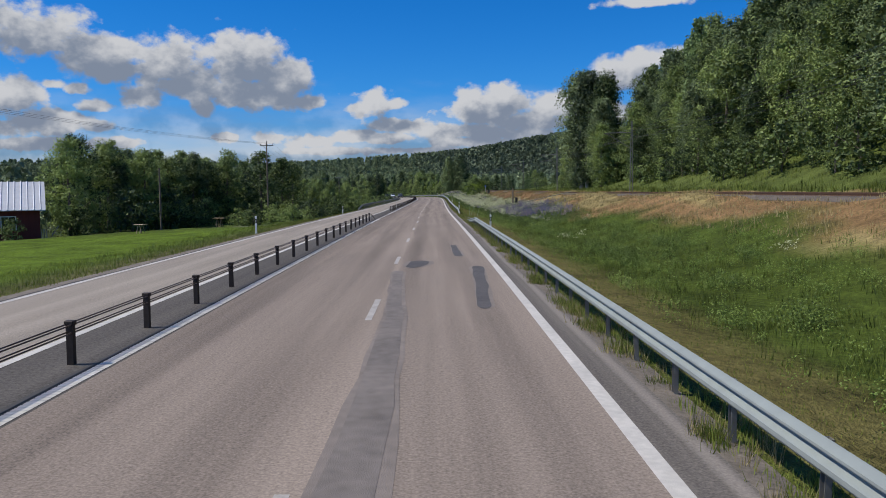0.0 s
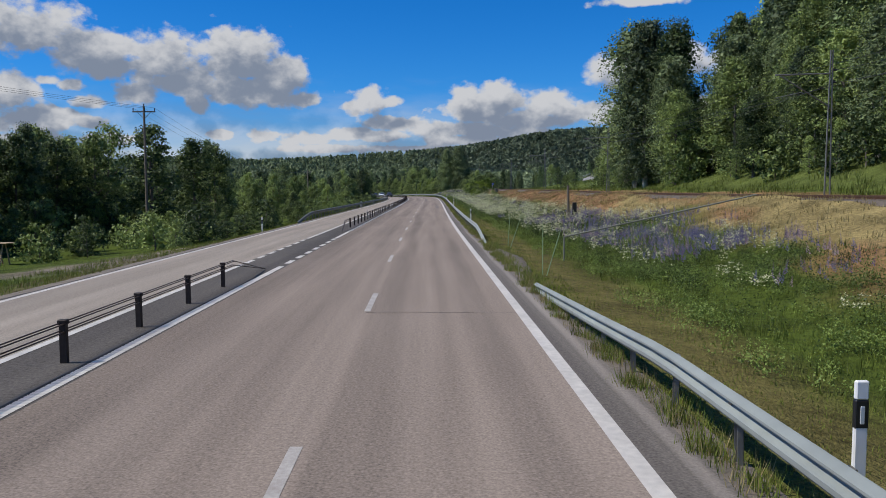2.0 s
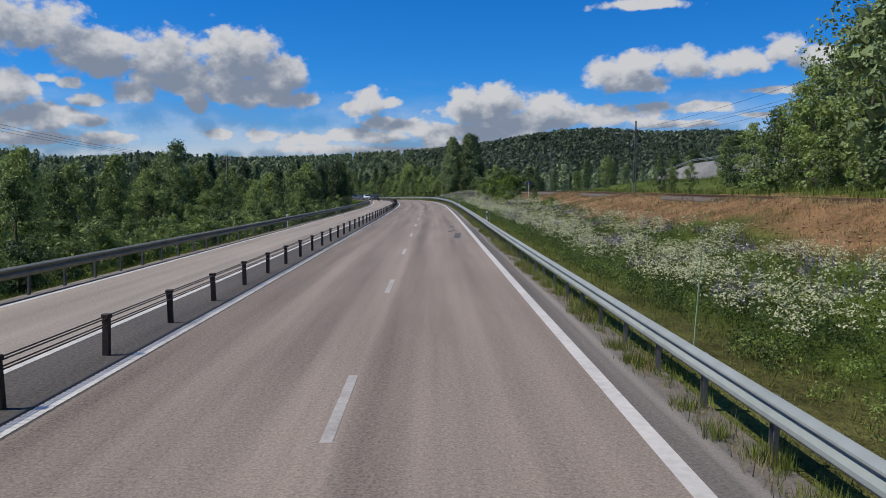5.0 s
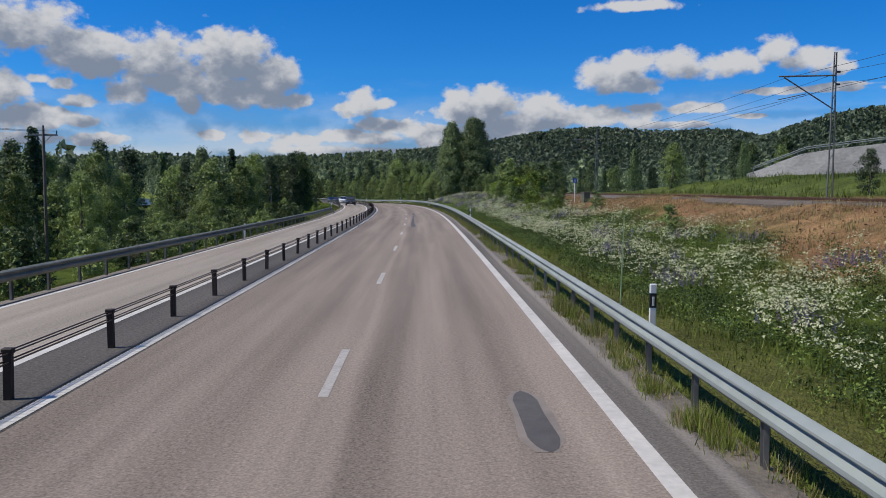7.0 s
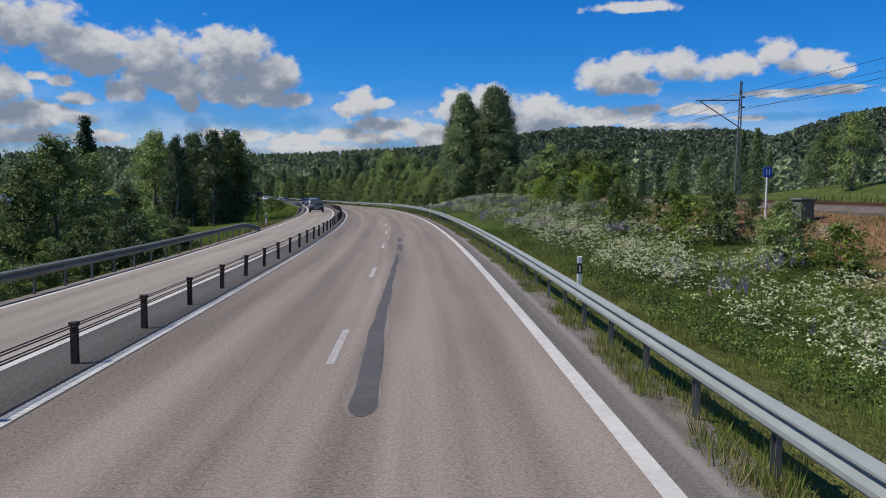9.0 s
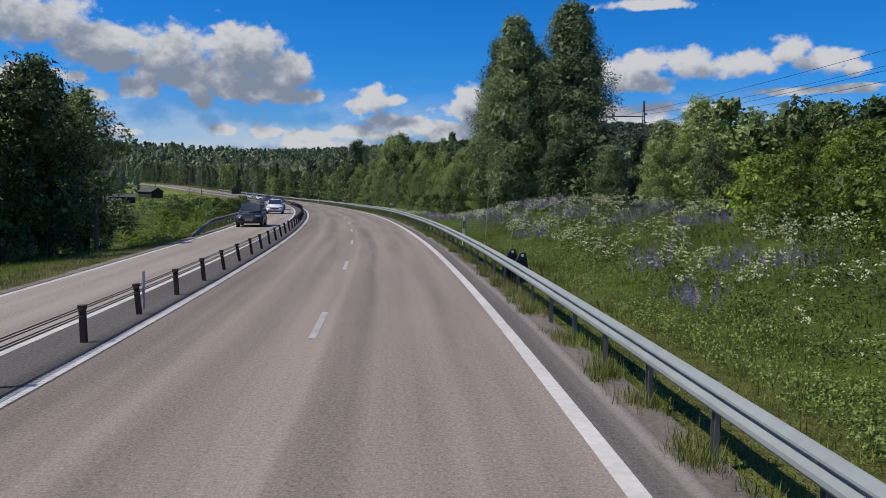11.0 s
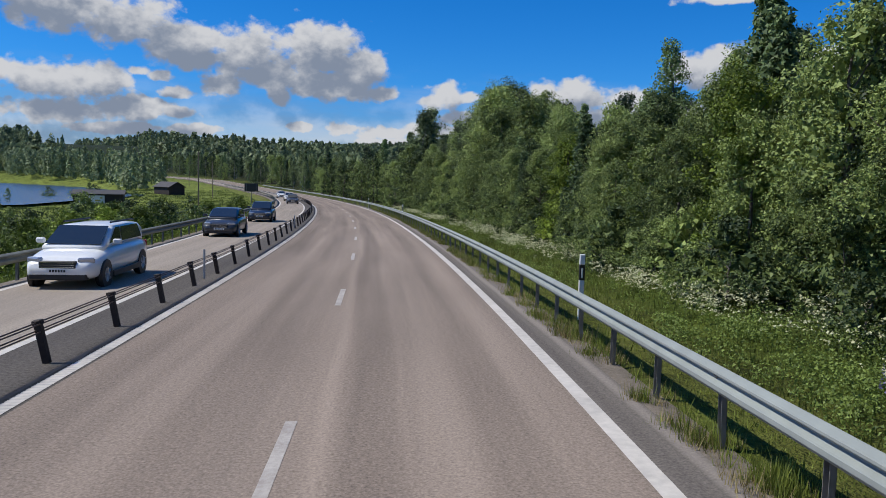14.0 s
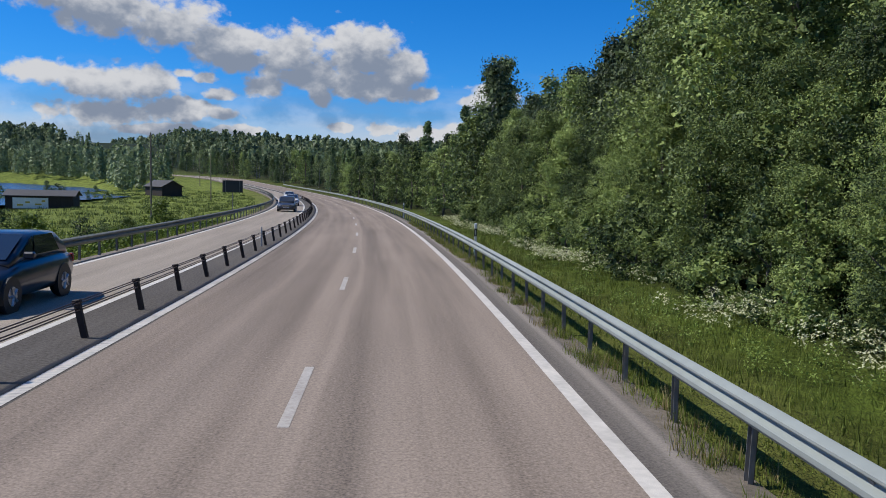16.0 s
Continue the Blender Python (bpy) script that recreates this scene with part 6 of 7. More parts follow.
def pole(s, o, top, label, arm=True, drop=1.2, group="poles beside the road", arms=1):
    """A round timber pole; top is the height over the road."""
    m = stand(s, o)
    base = m.translation.z
    h = float(road_z(s)) + top - base
    t = thing("utility_pole", label, "utility pole", m, group)
    bm = bmesh.new()
    rod(bm, (0, 0, -.6), (0, 0, h), .125, .085, 10)
    part("shaft", bm, M_WOOD_POLE, t)
    for k in range(arms if arm else 0):
        z = h - .45 - .9 * k
        bm = bmesh.new()
        box(bm, -.95, .95, -.05, .05, z - .06, z + .06, .01)
        part("crossarm", bm, M_STEEL_DARK, t)
        for x in (-.55, .55):
            bm = bmesh.new()
            rod(bm, (x, 0, z - .04), (0, .02, z - .6), .02)
            part("brace", bm, M_STEEL_DARK, t)
        for x in (-.9, 0, .9):
            bm = bmesh.new()
            rod(bm, (x, 0, z + .05 if x else h - .02), (x, 0, (z if x else h - .08) + .2), .035, .05, 8)
            rod(bm, (x, 0, (z if x else h - .08) + .2), (x, 0, (z if x else h - .08) + .3), .06, .03, 8)
            part("insulator", bm, M_BLACK, t)
    return m @ Vector((0, 0, h)), m.to_3x3() @ Vector((1, 0, 0))


M_WIRE = material("wire", (0.05, 0.05, 0.055), 0.5, 0.5)


def wire(name, a, b, sag, label, r=0.009):
    """A hanging line between two points."""
    a, b = Vector(a), Vector(b)
    n, k = 22, 5
    axis = (b - a).normalized()
    e1 = axis.cross(Vector((0, 0, 1))).normalized()
    e2 = axis.cross(e1)
    V = []
    for i in range(n):
        u = i / (n - 1)
        c = a.lerp(b, u) - Vector((0, 0, 4 * sag * u * (1 - u)))
        V += [c + e1 * r * math.cos(q) + e2 * r * math.sin(q) for q in np.linspace(0, 2 * math.pi, k, endpoint=False)]
    F = [(i * k + j, i * k + (j + 1) % k, (i + 1) * k + (j + 1) % k, (i + 1) * k + j) for i in range(n - 1) for j in range(k)]
    tagged(new(name, mesh_of(name, np.array([tuple(v) for v in V]), np.array(F), M_WIRE)), label, "cable")


LP = "tall dark timber power pole with a crossarm and insulators"
p1, ax1 = pole(114, -23.6, 9.7, LP)
p0, ax0 = pole(30, -46, 11.5, LP)
p2, ax2 = pole(217, -26, 6.6, LP)
p3, ax3 = pole(342, -26, 6.6, LP, arms=2)
p4, _ = pole(459, -23, 8.2, "slender timber telephone pole in the meadow", False)
p5, _ = pole(540, -22, 8.2, "slender timber telephone pole in the meadow", False)
pole(88, -30, 5.3, "bare grey timber pole in front of the trees", False)
pole(296, -14.5, 1.6, "thin weathered pole in the verge", False)
for d in (-.9, 0, .9):
    wire("power_line", p0 + ax0 * d - Vector((0, 0, .2)), p1 + ax1 * d - Vector((0, 0, .15)), 1.0, "thin dark power line between timber poles")
    wire("power_line", p1 + ax1 * d - Vector((0, 0, .15)), p2 + ax2 * d - Vector((0, 0, .2)), 2.2, "thin dark power line between timber poles")
wire("telephone_line", p4 - Vector((0, 0, .2)), p5 - Vector((0, 0, .2)), 0.8, "thin dark telephone line over the meadow")
p6, _ = pole(640, -20, 8.2, "slender timber telephone pole in the meadow", False)
wire("telephone_line", p5 - Vector((0, 0, .2)), p6 - Vector((0, 0, .2)), 0.8, "thin dark telephone line over the meadow")

# ---- railway ----
RAIL_O = 20.4
RS = np.arange(-40, 330, 3.0)
tagged(new("ballast_bed", sweep("ballast_bed", [(RAIL_O - 2.0, 1.92), (RAIL_O - 1.4, 2.14), (RAIL_O + 1.4, 2.14), (RAIL_O + 2.0, 1.92), (RAIL_O + 2.0, 1.2), (RAIL_O - 2.0, 1.2)], RS, M_BALLAST, banked=False, smooth=False)),
       "grey stone ballast bed of a single railway track", "railway bed", kind="structure")
track = thing("railway_track", "single railway track with rusty rails on sleepers", "railway")
for off in (-.72, .72):
    prof = [(RAIL_O + off + a, 2.16 + b) for a, b in ((-.06, 0), (-.012, .03), (-.035, .12), (-.035, .16), (.035, .16), (.035, .12), (.012, .03), (.06, 0))]
    part("rail", sweep("rail", prof, RS, M_RUST, banked=False, smooth=False), parent=track, label="brown rusty rail")
bm = bmesh.new()
box(bm, -1.25, 1.25, -.12, .12, 2.03, 2.17, .02)
sleeper = bpy.data.meshes.new("sleeper")
bm.to_mesh(sleeper), bm.free()
sleeper.materials.append(M_BALLAST)
for s in np.arange(70, 250, .65):
    p = plan([s], [RAIL_O], 0, False)[0]
    part("sleeper", sleeper, parent=track, at=Matrix.Translation(p) @ Matrix.Rotation(heading(s), 4, "Z"))


def mast(s, o, with_arm=True):
    base = plan([s], [o], 2.2, False)[0]
    t = thing("catenary_mast", "grey steel railway mast with a bracket arm towards the track", "railway mast", Matrix.Translation(base) @ Matrix.Rotation(heading(s), 4, "Z"), "railway masts")
    for x in (-.16, .16):
        bm = bmesh.new()
        rod(bm, (x, 0, -.4), (x * .35, 0, 8.3), .055, .045, 6)
        part("leg", bm, M_STEEL_DARK, t)
    for i in range(9):
        z = .5 + i * .85
        w = .16 * (1 - z / 12.5)
        bm = bmesh.new()
        rod(bm, (-w, 0, z), (w, 0, z + .4), .02, .02, 5)
        part("lacing", bm, M_STEEL_DARK, t)
    if with_arm:
        bm = bmesh.new()
        rod(bm, (0, 0, 7.0), (-3.2, 0, 6.9), .045)
        part("arm", bm, M_STEEL_DARK, t)
        bm = bmesh.new()
        rod(bm, (0, 0, 5.1), (-2.9, 0, 6.85), .04)
        part("stay", bm, M_STEEL_DARK, t)
        bm = bmesh.new()
        rod(bm, (-1.6, 0, 5.95), (-3.2, 0, 5.6), .025)
        part("steady_arm", bm, M_STEEL_DARK, t)
    for z in (7.2, 6.5):
        bm = bmesh.new()
        rod(bm, (.1, 0, z), (.32, 0, z), .07, .05, 8)
        part("insulator", bm, M_BLACK, t)
    return Vector(base)


masts = [mast(s, 23.2) for s in (-22, 35, 92, 149, 206.5, 262, 318)]
for a, b in zip(masts, masts[1:]):
    d = (b - a).normalized().cross(Vector((0, 0, 1)))
    for off, z, sag in ((-2.9, 6.8, .5), (-2.9, 5.55, .05), (.3, 7.2, .7), (.3, 6.5, .7)):
        wire("overhead_wire", a + d * off + Vector((0, 0, z)), b + d * off + Vector((0, 0, z)), sag, "thin overhead railway wire", .011)


def cabinet():
    t = thing("signal_cabinet", "grey-green steel cabinet with a flat lid beside the track", "cabinet", stand(241, 16.7, turn=15, size=.78))
    bm = bmesh.new()
    box(bm, -.45, .45, -.35, .35, .1, 1.25, .02)
    part("body", bm, M_GREEN_BOX, t)
    bm = bmesh.new()
    box(bm, -.55, .55, -.45, .45, 1.25, 1.36, .02)
    part("lid", bm, M_STEEL_DARK, t)
    bm = bmesh.new()
    box(bm, -.4, .4, -.375, -.355, .2, 1.15, .01)
    part("door", bm, M_GREEN_BOX, t)
    bm = bmesh.new()
    box(bm, -.4, .4, -.3, .3, -.3, .1)
    part("plinth", bm, M_BALLAST, t)
    t = thing("track_sign", "small blue square sign on a pale post", "sign", stand(243, 16.0, turn=10, size=.8))
    bm = bmesh.new()
    rod(bm, (0, 0, -.3), (0, 0, 2.9), .05)
    part("post", bm, M_WALL_WHITE, t)
    bm = bmesh.new()
    box(bm, -.28, .28, -.06, -.03, 2.55, 3.1, .01)
    sg = part("panel", bm, M_SIGN_BLUE, t, "blue square panel")
    bm = bmesh.new()
    for x in (-.12, .06):
        box(bm, x, x + .07, -.072, -.062, 2.66, 2.98)
    part("pictogram", bm, M_WALL_WHITE, sg, "two white bars")


cabinet()
t = thing("stub_post", "short dark timber post with a small box on the bank", "post", stand(107.6, 11.0))
bm = bmesh.new()
rod(bm, (0, 0, -.4), (-.05, 0, 3.0), .11, .1, 8)
part("post", bm, M_WOOD_POLE, t)
bm = bmesh.new()
box(bm, .3, .62, -.1, .1, .1, 1.7, .03)
part("box", bm, M_BLACK, t)
t = thing("pipe_gate", "weathered bent pipe gate rising over the ditch", "gate", stand(79.8, 5.9))
bm = bmesh.new()
rod(bm, (0, 0, -.3), (0, 0, 1.02), .035), rod(bm, (0, 0, 1.0), (8.2, .2, 2.75), .035)
part("pipe", bm, M_ZINC_OLD, t)
bm = bmesh.new()
rod(bm, (2.9, .07, -.2), (2.9, .07, 1.6), .03)
part("prop", bm, M_ZINC_OLD, t)
M_GREEN_STICK = material("green_stick", (0.24, 0.34, 0.19), .6)
for s, o, h, dx in ((72, 3.85, 1.75, 0.0), (72.1, 3.95, 1.5, .5), (84.5, 4.0, 1.6, .1), (84.8, 4.1, 1.6, .6), (180, 4.5, 2.2, .05), (129, 4.3, 1.8, .1), (288, 4.4, 2.4, .15)):
    t = thing("snow_stake", "thin green snow stake in the verge", "stake", stand(s, o), "snow stakes")
    bm = bmesh.new()
    rod(bm, (0, 0, -.2), (dx, 0, h), .017, .012, 6)
    part("rod", bm, M_GREEN_STICK, t)
M_PANEL_BLACK = material("black_rubber", (0.012, 0.012, 0.016), .4, spread=.3, scale=5)
for s, o in ((277.7, 3.75), (276.3, 3.8)):
    t = thing("black_marker_panel", "tapered black panel with a white square behind the guardrail", "marker panel", stand(s, o), "black panels behind the rail")
    bm = bmesh.new()
    rings = []
    for z, w, d, dx in ((-.3, .27, .05, 0), (.3, .25, .05, 0), (.65, .17, .045, .02), (.84, .1, .04, .05), (.89, .07, .03, .06)):
        rings.append([bm.verts.new((dx + x * w, y * d, z)) for x, y in ((-1, -.6), (-.85, -1), (.85, -1), (1, -.6), (1, .6), (.85, 1), (-.85, 1), (-1, .6))])
    for a, b in zip(rings, rings[1:]):
        for k in range(8):
            bm.faces.new((a[k], a[(k + 1) % 8], b[(k + 1) % 8], b[k]))
    bm.faces.new(rings[0][::-1]), bm.faces.new(rings[-1])
    panel = part("panel", bm, M_PANEL_BLACK, t)
    bm = bmesh.new()
    box(bm, .01, .08, -.056, -.046, .77, .84, .003)
    part("reflector", bm, M_WHITE, panel, "small white square")

# upper road on its rubble embankment
up = thing("rubble_embankment", "pale rubble embankment carrying an upper road", "embankment")
ebm = bmesh.new()
A0, A1 = plan([258], [42], 0, False)[0], plan([240], [99], 0, False)[0]
dirv = Vector(A1 - A0)
dirv.z = 0
L_ = dirv.length
dirv.normalize()
perp = Vector((-dirv.y, dirv.x, 0))
if perp.y < 0:
    perp = -perp
rows = []
er = random.Random(9)
for i in range(31):
    u = i / 30
    c = Vector(A0) + dirv * (L_ * u)
    top = 6.6 + 8.5 * u - 2.5 * u * u - 1.6 * max(0, 1 - u / .1)
    foot = 3.4
    rows.append([ebm.verts.new(c - perp * w + Vector((er.uniform(-.15, .15), er.uniform(-.15, .15), z + er.uniform(-.12, .12) * (0 < k < 4))))
                 for k, (w, z) in enumerate(((5.6, foot), (3.6, foot + (top - foot) * .35), (1.8, foot + (top - foot) * .7), (.3, top - .05), (0, top), (-7, top), (-9, foot)))])
for a, b in zip(rows, rows[1:]):
    for k in range(6):
        ebm.faces.new((a[k], b[k], b[k + 1], a[k + 1]))
ebm.faces.new(rows[0][::-1]), ebm.faces.new(rows[-1])
bmesh.ops.recalc_face_normals(ebm, faces=ebm.faces)
part("slope", ebm, M_RIPRAP, up)


def up_at(u, w, z):
    c = Vector(A0) + dirv * (L_ * u) - perp * w
    return c + Vector((0, 0, 6.6 + 8.5 * u - 2.5 * u * u - 1.6 * max(0, 1 - u / .1) + z))


ur = thing("upper_guardrail", "pale steel guardrail along the upper road", "guardrail")
for z in (.5, .72):
    bm = bmesh.new()
    rings = [[bm.verts.new(up_at(i / 20, -.4 + .06 * math.sin(a * 1.0472), z + .06 * math.cos(a * 1.0472))) for a in range(6)] for i in range(21)]
    for r0, r1 in zip(rings, rings[1:]):
        for a in range(6):
            bm.faces.new((r0[a], r0[(a + 1) % 6], r1[(a + 1) % 6], r1[a]))
    part("beam", bm, M_ZINC, ur)
for i in range(24):
    bm = bmesh.new()
    rod(bm, up_at(i / 24, -.45, -.2), up_at(i / 24, -.45, .75), .05, .05, 6)
    part("post", bm, M_POST, ur)
for u in (.45, .62, .8):
    t = thing("street_lamp", "thin grey street lamp beside the upper road", "street lamp", Matrix.Translation(up_at(u, -6, 0)), "street lamps")
    bm = bmesh.new()
    rod(bm, (0, 0, -.5), (0, 0, 6.5), .07, .05)
    part("pole", bm, M_STEEL_DARK, t)
    bm = bmesh.new()
    box(bm, -.7, .1, -.12, .12, 6.45, 6.58, .03)
    part("lamp_head", bm, M_STEEL_DARK, t)

# lakeside sheds and the billboard
t = thing("boathouse", "low dark boathouse with a pale daubed front by the lake", "shed", stand(497, -44.5, turn=-88))
part("wall", gable(2.4, 4.6, -.8, 2.0, 2.7), M_DARK_WOOD, t)
for sd in (-1, 1):
    part("roof", roof_side(2.4, 4.6, 2.0, 2.7, sd, .4), M_ROOF_DARK, t)
bm = bmesh.new()
box(bm, 2.41, 2.5, -3.6, 1.2, .1, 1.7, .02)
pan = part("front_panel", bm, M_WALL_WHITE, t, "pale weathered panel")
M_DAUB = material("ochre_daub", (0.5, 0.36, 0.06), .7)
for y, z, w in ((-3, .5, .8), (-1.9, .9, .6), (-.6, .6, .9), (.3, 1.1, .5)):
    part("daub", box(bmesh.new(), 2.505, 2.515, y, y + w, z, z + .25), M_DAUB, pan, "yellow daubed bar")
t = thing("barn", "small dark red barn in the meadow", "barn", stand(566, -32.5, turn=35))
part("wall", gable(2.6, 3.4, -.6, 2.3, 3.6), M_DARK_WOOD, t)
for sd in (-1, 1):
    part("roof", roof_side(2.6, 3.4, 2.3, 3.6, sd, .4), M_ROOF_DARK, t)
t = thing("billboard", "dark back of a roadside billboard on one post", "billboard", stand(463, -14.6, turn=6))
bm = bmesh.new()
box(bm, -1.15, 1.15, -.05, .05, 2.6, 4.0, .02)
part("panel", bm, M_SIGN_GREY, t)
bm = bmesh.new()
rod(bm, (0, .08, -.5), (0, .08, 3.9), .06)
part("post", bm, M_STEEL_DARK, t)
for x in (-.8, .8):
    bm = bmesh.new()
    box(bm, x - .03, x + .03, -.1, -.055, 2.65, 3.95)
    part("batten", bm, M_STEEL_DARK, t)


# ---- cars ----
def loft(sections, n=20, power=3.2):
    """A shell through cross-sections (y, z low, z high, half width)."""
    bm = bmesh.new()
    rings = []
    for y, z0, z1, w in sections:
        ring = []
        for k in range(n):
            a = 2 * math.pi * k / n
            c, s_ = math.cos(a), math.sin(a)
            x = w * math.copysign(abs(c) ** (2 / power), c)
            z = (z0 + z1) / 2 + (z1 - z0) / 2 * math.copysign(abs(s_) ** (2 / power), s_)
            ring.append(bm.verts.new((x, y, z)))
        rings.append(ring)
    for a, b in zip(rings, rings[1:]):
        for k in range(n):
            bm.faces.new((a[k], a[(k + 1) % n], b[(k + 1) % n], b[k]))
    bm.faces.new(rings[0][::-1]), bm.faces.new(rings[-1])
    bmesh.ops.recalc_face_normals(bm, faces=bm.faces)
    for f in bm.faces:
        f.smooth = True
    return bm


M_TYRE = material("tyre_rubber", (0.012, 0.012, 0.012), .85, spread=.2)
M_ALLOY = material("alloy_rim", (0.45, 0.46, 0.48), .3, .8, spread=.1)
M_LAMP = material("lamp_glass", (0.5, 0.52, 0.54), .08, .6, spread=.05, coat=.6)
M_CHROME = material("chrome", (0.6, 0.62, 0.64), .12, 1.0, spread=.05)
M_PLATE = material("number_plate", (0.75, 0.75, 0.72), .4, spread=.05)
M_TRIM = material("dark_trim", (0.02, 0.02, 0.021), .5, spread=.2)


def car(s, o, paint, label, length=4.3, width=1.8, height=1.5, clear=.2, bonnet=.92, nose=.2, boxy=0.0, rails=False):
    """A car facing against s: shell, cabin, panes, wheels, lamps, grille, mirrors."""
    t = thing("car", label, "car", stand(s, o, 0.0, turn=180), "cars in the oncoming lane")
    hw, hl = width / 2, length / 2
    waist = bonnet + .06
    body = loft([(-hl, clear + .22, waist - .12, hw * .80), (-hl + .12, clear + .08, waist - .02, hw * .92), (-hl + .6, clear, waist + .02, hw * .99), (-.4, clear, waist + .02, hw), (.7, clear, waist, hw),
                 (hl - .95, clear, bonnet - .02, hw * .985), (hl - .35, clear + .02, bonnet - .14, hw * .93), (hl - .08, clear + .06, bonnet - .26, hw * .82), (hl, clear + .14, bonnet - .34, hw * .72)], 24, 4.2)
    part("body", body, paint, t)
    roof_f, roof_b = hl - 1.95 - (.0 if boxy else .1), -hl + (.45 if boxy else .75)
    cab = loft([(-hl + .14, waist - .1, waist + .04, hw * .78), (-hl + .3, waist - .1, waist + .2 + boxy * .2, hw * .82), (roof_b, waist - .1, height - .03, hw * .80), (roof_b + .6, waist - .1, height, hw * .81), (roof_f - .2, waist - .1, height, hw * .80),
                (roof_f, waist - .1, height - .03, hw * .80), (hl - 1.45, waist - .1, waist + .02 + .4 * (height - .09 - waist), hw * .84), (hl - 1.05, waist - .14, waist + .02, hw * .84)], 24, 5.0)
    part("cabin", cab, paint, t)
    # windscreen and side panes, laid just outside the cabin
    def pane(name, pts):
        bm = bmesh.new()
        vs = [bm.verts.new(p) for p in pts]
        bm.faces.new(vs)
        r = bmesh.ops.extrude_face_region(bm, geom=bm.faces[:])
        c = Vector((0, -.1, 1.0))
        for v in [g for g in r["geom"] if isinstance(g, bmesh.types.BMVert)]:
            v.co += (v.co - c).normalized() * .012
        bmesh.ops.recalc_face_normals(bm, faces=bm.faces)
        part(name, bm, M_GLASS, t)
    y0, y1, zt, zb = hl - 1.08, roof_f + .02, height - .06, waist + .05
    pane("windscreen", [(-hw * .76, y0 + .02, zb), (hw * .76, y0 + .02, zb), (hw * .68, y1 + .03, zt + .02), (-hw * .68, y1 + .03, zt + .02)])
    pane("rear_window", [(hw * .66, -hl + .22, waist + .1), (-hw * .66, -hl + .22, waist + .1), (-hw * .62, roof_b - .05, zt), (hw * .62, roof_b - .05, zt)])
    for sx in (-1, 1):
        for ya, yb, ta, tb in ((hl - 1.5, -.02, roof_f - .12, -.02), (-.12, roof_b - .02, -.12, roof_b + .3)):
            pane("side_window", [(sx * hw * .842, ya, zb), (sx * hw * .842, yb, zb), (sx * hw * .80, tb, zt - .02), (sx * hw * .80, ta, zt - .02)])
    r = .33 if height < 1.6 else .36
    for sx in (-1, 1):
        for y in (hl - .86, -hl + .8):
            at = Matrix.Translation((sx * (hw - .11), y, r))
            bm = bmesh.new()
            rod(bm, (-.11, 0, 0), (.11, 0, 0), r, r, 24)
            bmesh.ops.bevel(bm, geom=[e for e in bm.edges if len(e.link_faces) == 2 and any(len(f.verts) > 6 for f in e.link_faces)], offset=.03, segments=1, affect="EDGES")
            w = part("wheel", bm, M_TYRE, t, at=at)
            bm = bmesh.new()
            rod(bm, (sx * .08, 0, 0), (sx * .118, 0, 0), r * .64, r * .58, 18)
            for k in range(5):
                a = k * 2 * math.pi / 5
                rod(bm, (sx * .12, 0, 0), (sx * .122, math.cos(a) * r * .6, math.sin(a) * r * .6), .035, .03, 5)
            part("rim", bm, M_ALLOY, w)
        for y in (hl - .86, -hl + .8):
            arch = bmesh.new()
            bmesh.ops.create_cone(arch, cap_ends=True, segments=20, radius1=r + .06, radius2=r + .06, depth=.1, matrix=Matrix.Translation((sx * (hw - .045), y, r)) @ Matrix.Rotation(math.pi / 2, 4, "Y"))
            part("wheel_arch", arch, M_TRIM, t)
        bm = bmesh.new()
        box(bm, -.2, .2, -.12, .06, -.075, .075, .035)
        part("headlight", bm, M_LAMP, t, "clear headlight", Matrix.Translation((sx * hw * .68, hl - .2, bonnet - .24)) @ Matrix.Rotation(-sx * .45, 4, "Z"))
        bm = bmesh.new()
        box(bm, -.11, .11, -.07, .07, -.07, .07, .03)
        part("mirror", bm, paint, t, at=Matrix.Translation((sx * (hw + .06), hl - 1.5, waist + .1)))
        bm = bmesh.new()
        box(bm, -.08, .08, -.03, .03, -.04, .04, .015)
        part("fog_light", bm, M_LAMP, t, at=Matrix.Translation((sx * hw * .62, hl - .06, clear + .27)))
        bm = bmesh.new()
        box(bm, -.15, .15, -.05, .05, -.1, .1, .02)
        part("tail_light", bm, material("tail_red", (0.3, 0.01, 0.01), .2) if "tail_red" not in bpy.data.materials else bpy.data.materials["tail_red"], t, at=Matrix.Translation((sx * hw * .74, -hl + .04, waist - .2)))
        if rails:
            bm = bmesh.new()
            box(bm, sx * hw - .04, sx * hw + .012, -hl + 1.22, hl - 1.28, clear, clear + .17, .02)
            part("sill", bm, M_TRIM, t)
            bm = bmesh.new()
            rod(bm, (sx * hw * .66, -hl + .7, height + .05), (sx * hw * .66, hl - 2.1, height + .05), .025)
            part("roof_rail", bm, M_TRIM, t)
    bm = bmesh.new()
    box(bm, -.45, .45, hl - .12, hl + .012, bonnet - .43, bonnet - .24, .02)
    g = part("grille", bm, M_TRIM, t)
    bm = bmesh.new()
    for k in range(3):
        box(bm, -.4, .4, hl + .012, hl + .022, bonnet - .40 + k * .055, bonnet - .385 + k * .055)
    part("grille_bar", bm, M_CHROME, g)
    bm = bmesh.new()
    box(bm, -.7, .7, hl - .2, hl + .008, clear + .04, clear + .2, .03)
    part("lower_intake", bm, M_TRIM, t)
    bm = bmesh.new()
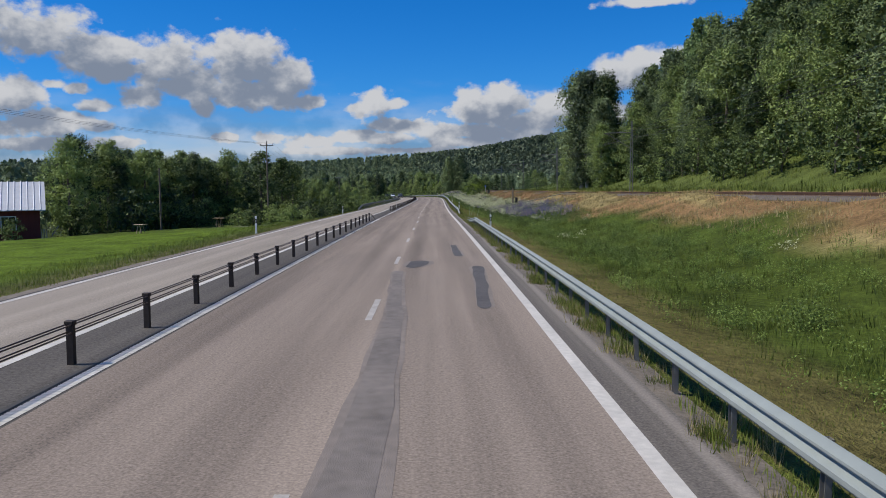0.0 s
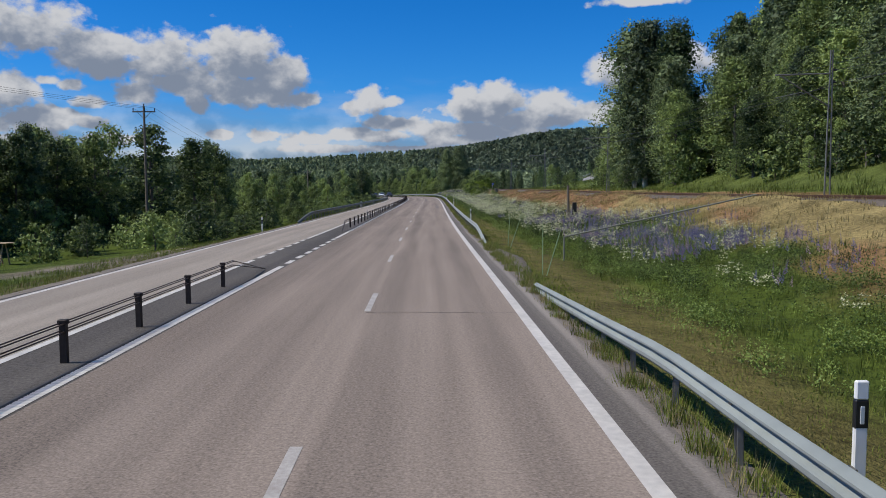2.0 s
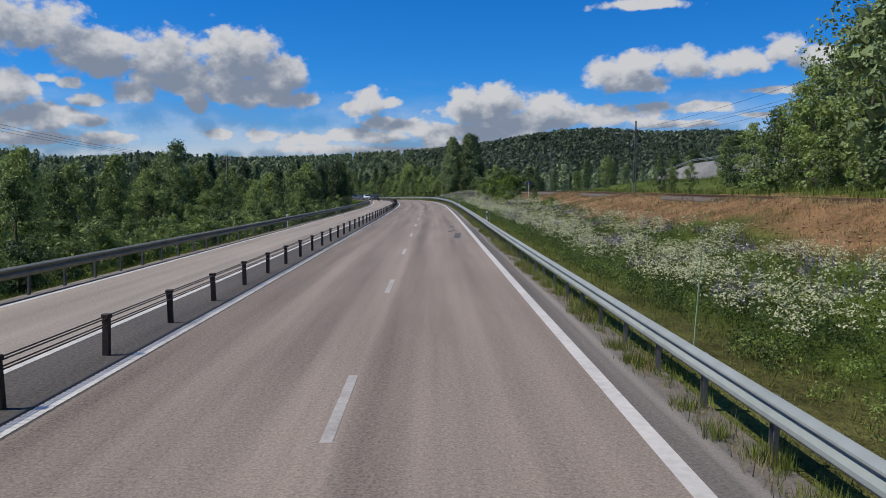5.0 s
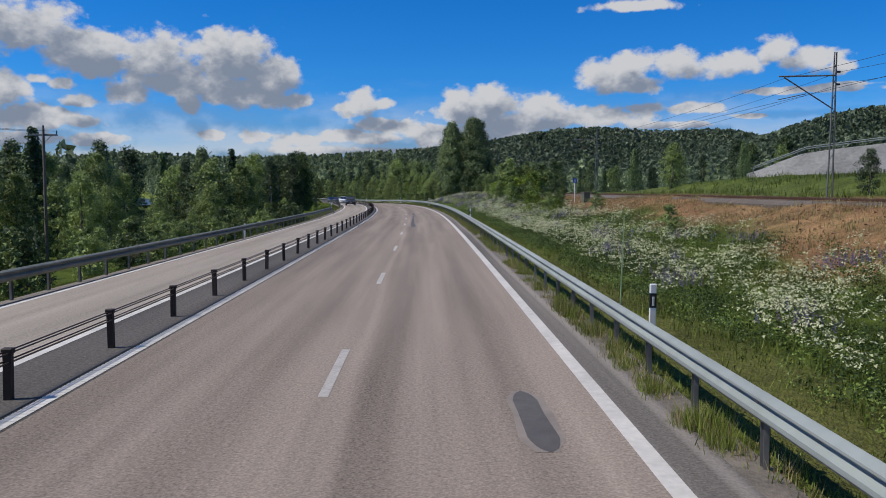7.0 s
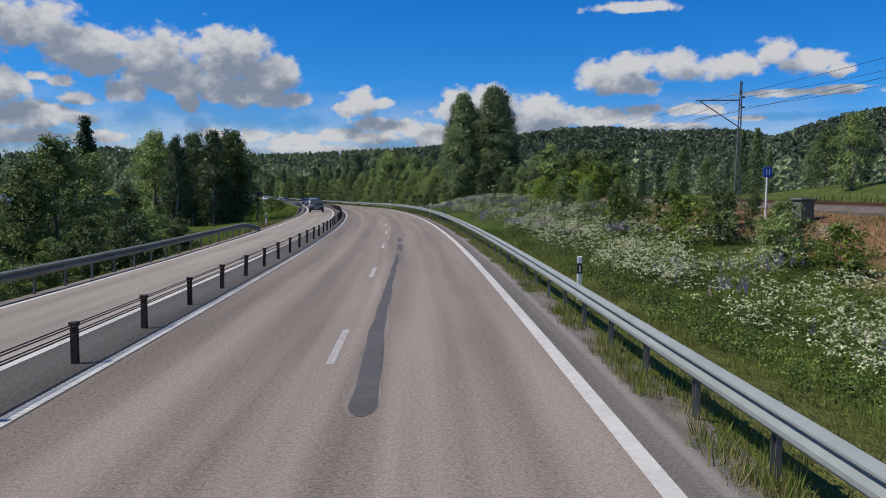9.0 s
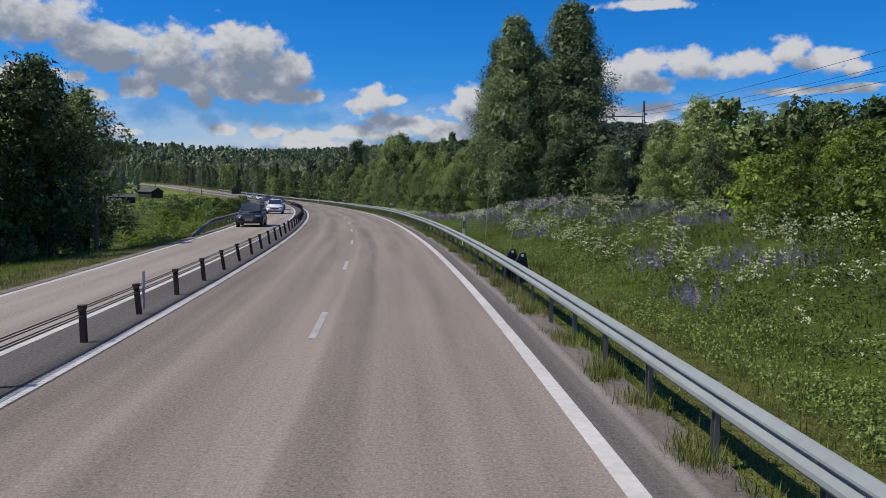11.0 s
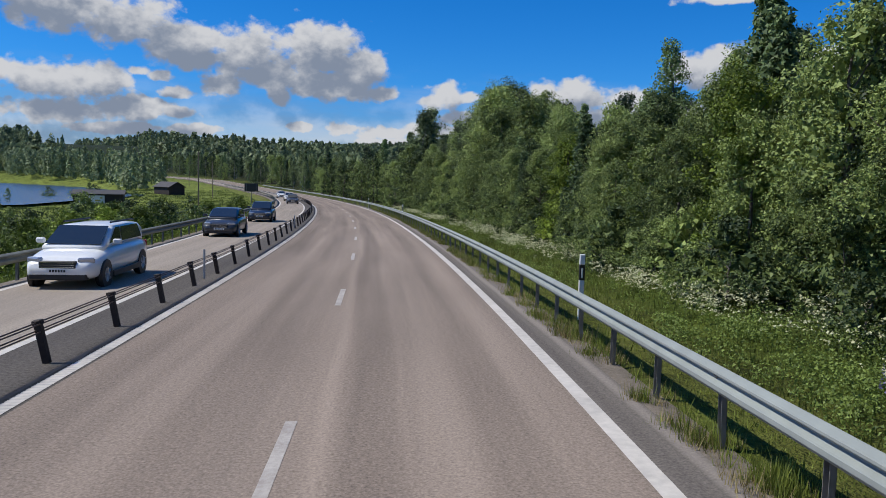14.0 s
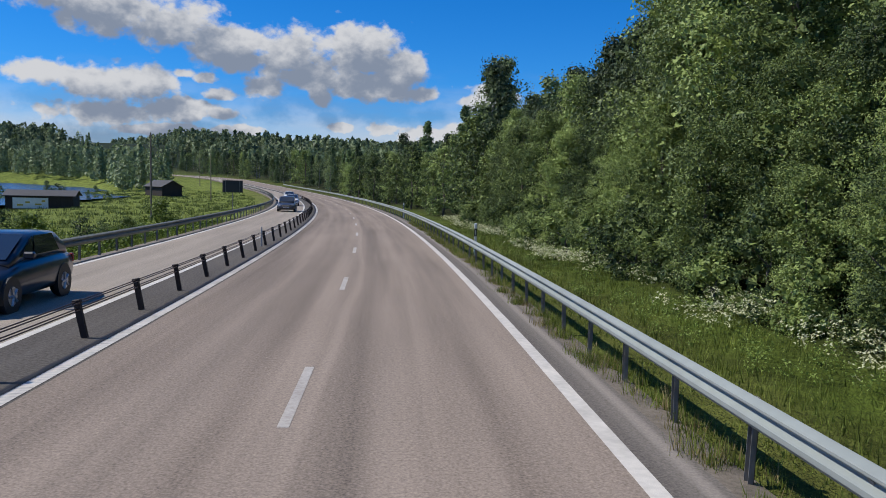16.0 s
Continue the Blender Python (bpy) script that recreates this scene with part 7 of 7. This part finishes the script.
    box(bm, -.26, .26, hl + .0, hl + .02, clear + .22, clear + .33, .004)
    pl = part("number_plate", bm, M_PLATE, t, "pale number plate")
    for k in range(6):
        bm = bmesh.new()
        box(bm, -.2 + k * .068, -.155 + k * .068, hl + .0205, hl + .024, clear + .245, clear + .305)
        part("plate_bar", bm, M_BLACK, pl)
    return t


P_DARK = material("deep_brown_paint", (0.014, 0.012, 0.012), .35, 0, spread=.1, coat=.3)
P_SILVER = material("silver_white_paint", (0.78, 0.79, 0.77), .3, 0, spread=.06, coat=.8)
P_BLUE = material("dark_blue_paint", (0.012, 0.018, 0.035), .3, 0, spread=.1, coat=.5)
P_GREY = material("dark_grey_paint", (0.035, 0.037, 0.042), .3, 0, spread=.1, coat=.5)
P_WHITE = material("white_paint_gloss", (0.75, 0.75, 0.74), .25, 0, spread=.04, coat=.8)
car(312.3, -8.5, P_DARK, "dark sport utility car with roof rails in the oncoming lane", 4.3, 1.82, 1.63, .24, 1.02, boxy=1, rails=True)
car(344.5, -8.5, P_SILVER, "silver-white estate car with roof rails in the oncoming lane", 4.8, 1.86, 1.56, .22, .98, boxy=1, rails=True)
car(366, -8.5, P_GREY, "dark grey saloon car in the oncoming lane", 4.5, 1.8, 1.47, .17, .93)
car(384.2, -8.5, P_BLUE, "dark blue hatchback in the oncoming lane", 4.2, 1.78, 1.5, .18, .92)
car(450.5, -7.9, P_GREY, "dark grey car further along the oncoming lane", 4.5, 1.82, 1.55, .2, .95, boxy=1)
car(474, -7.9, P_WHITE, "white car far along the oncoming lane", 4.4, 1.8, 1.5, .18, .93)
car(500, -8.1, P_WHITE, "white car far along the oncoming lane", 4.4, 1.8, 1.5, .18, .93)
van = car(0, 0, P_WHITE, "white van on the upper road above the railway", 4.6, 1.9, 1.9, .25, 1.1, boxy=1)
van.matrix_basis = Matrix.Translation(up_at(.5, -3.2, 0)) @ Matrix.Rotation(math.atan2(-dirv.y, -dirv.x) - math.pi / 2, 4, "Z")
van["group"] = "traffic on the upper road"
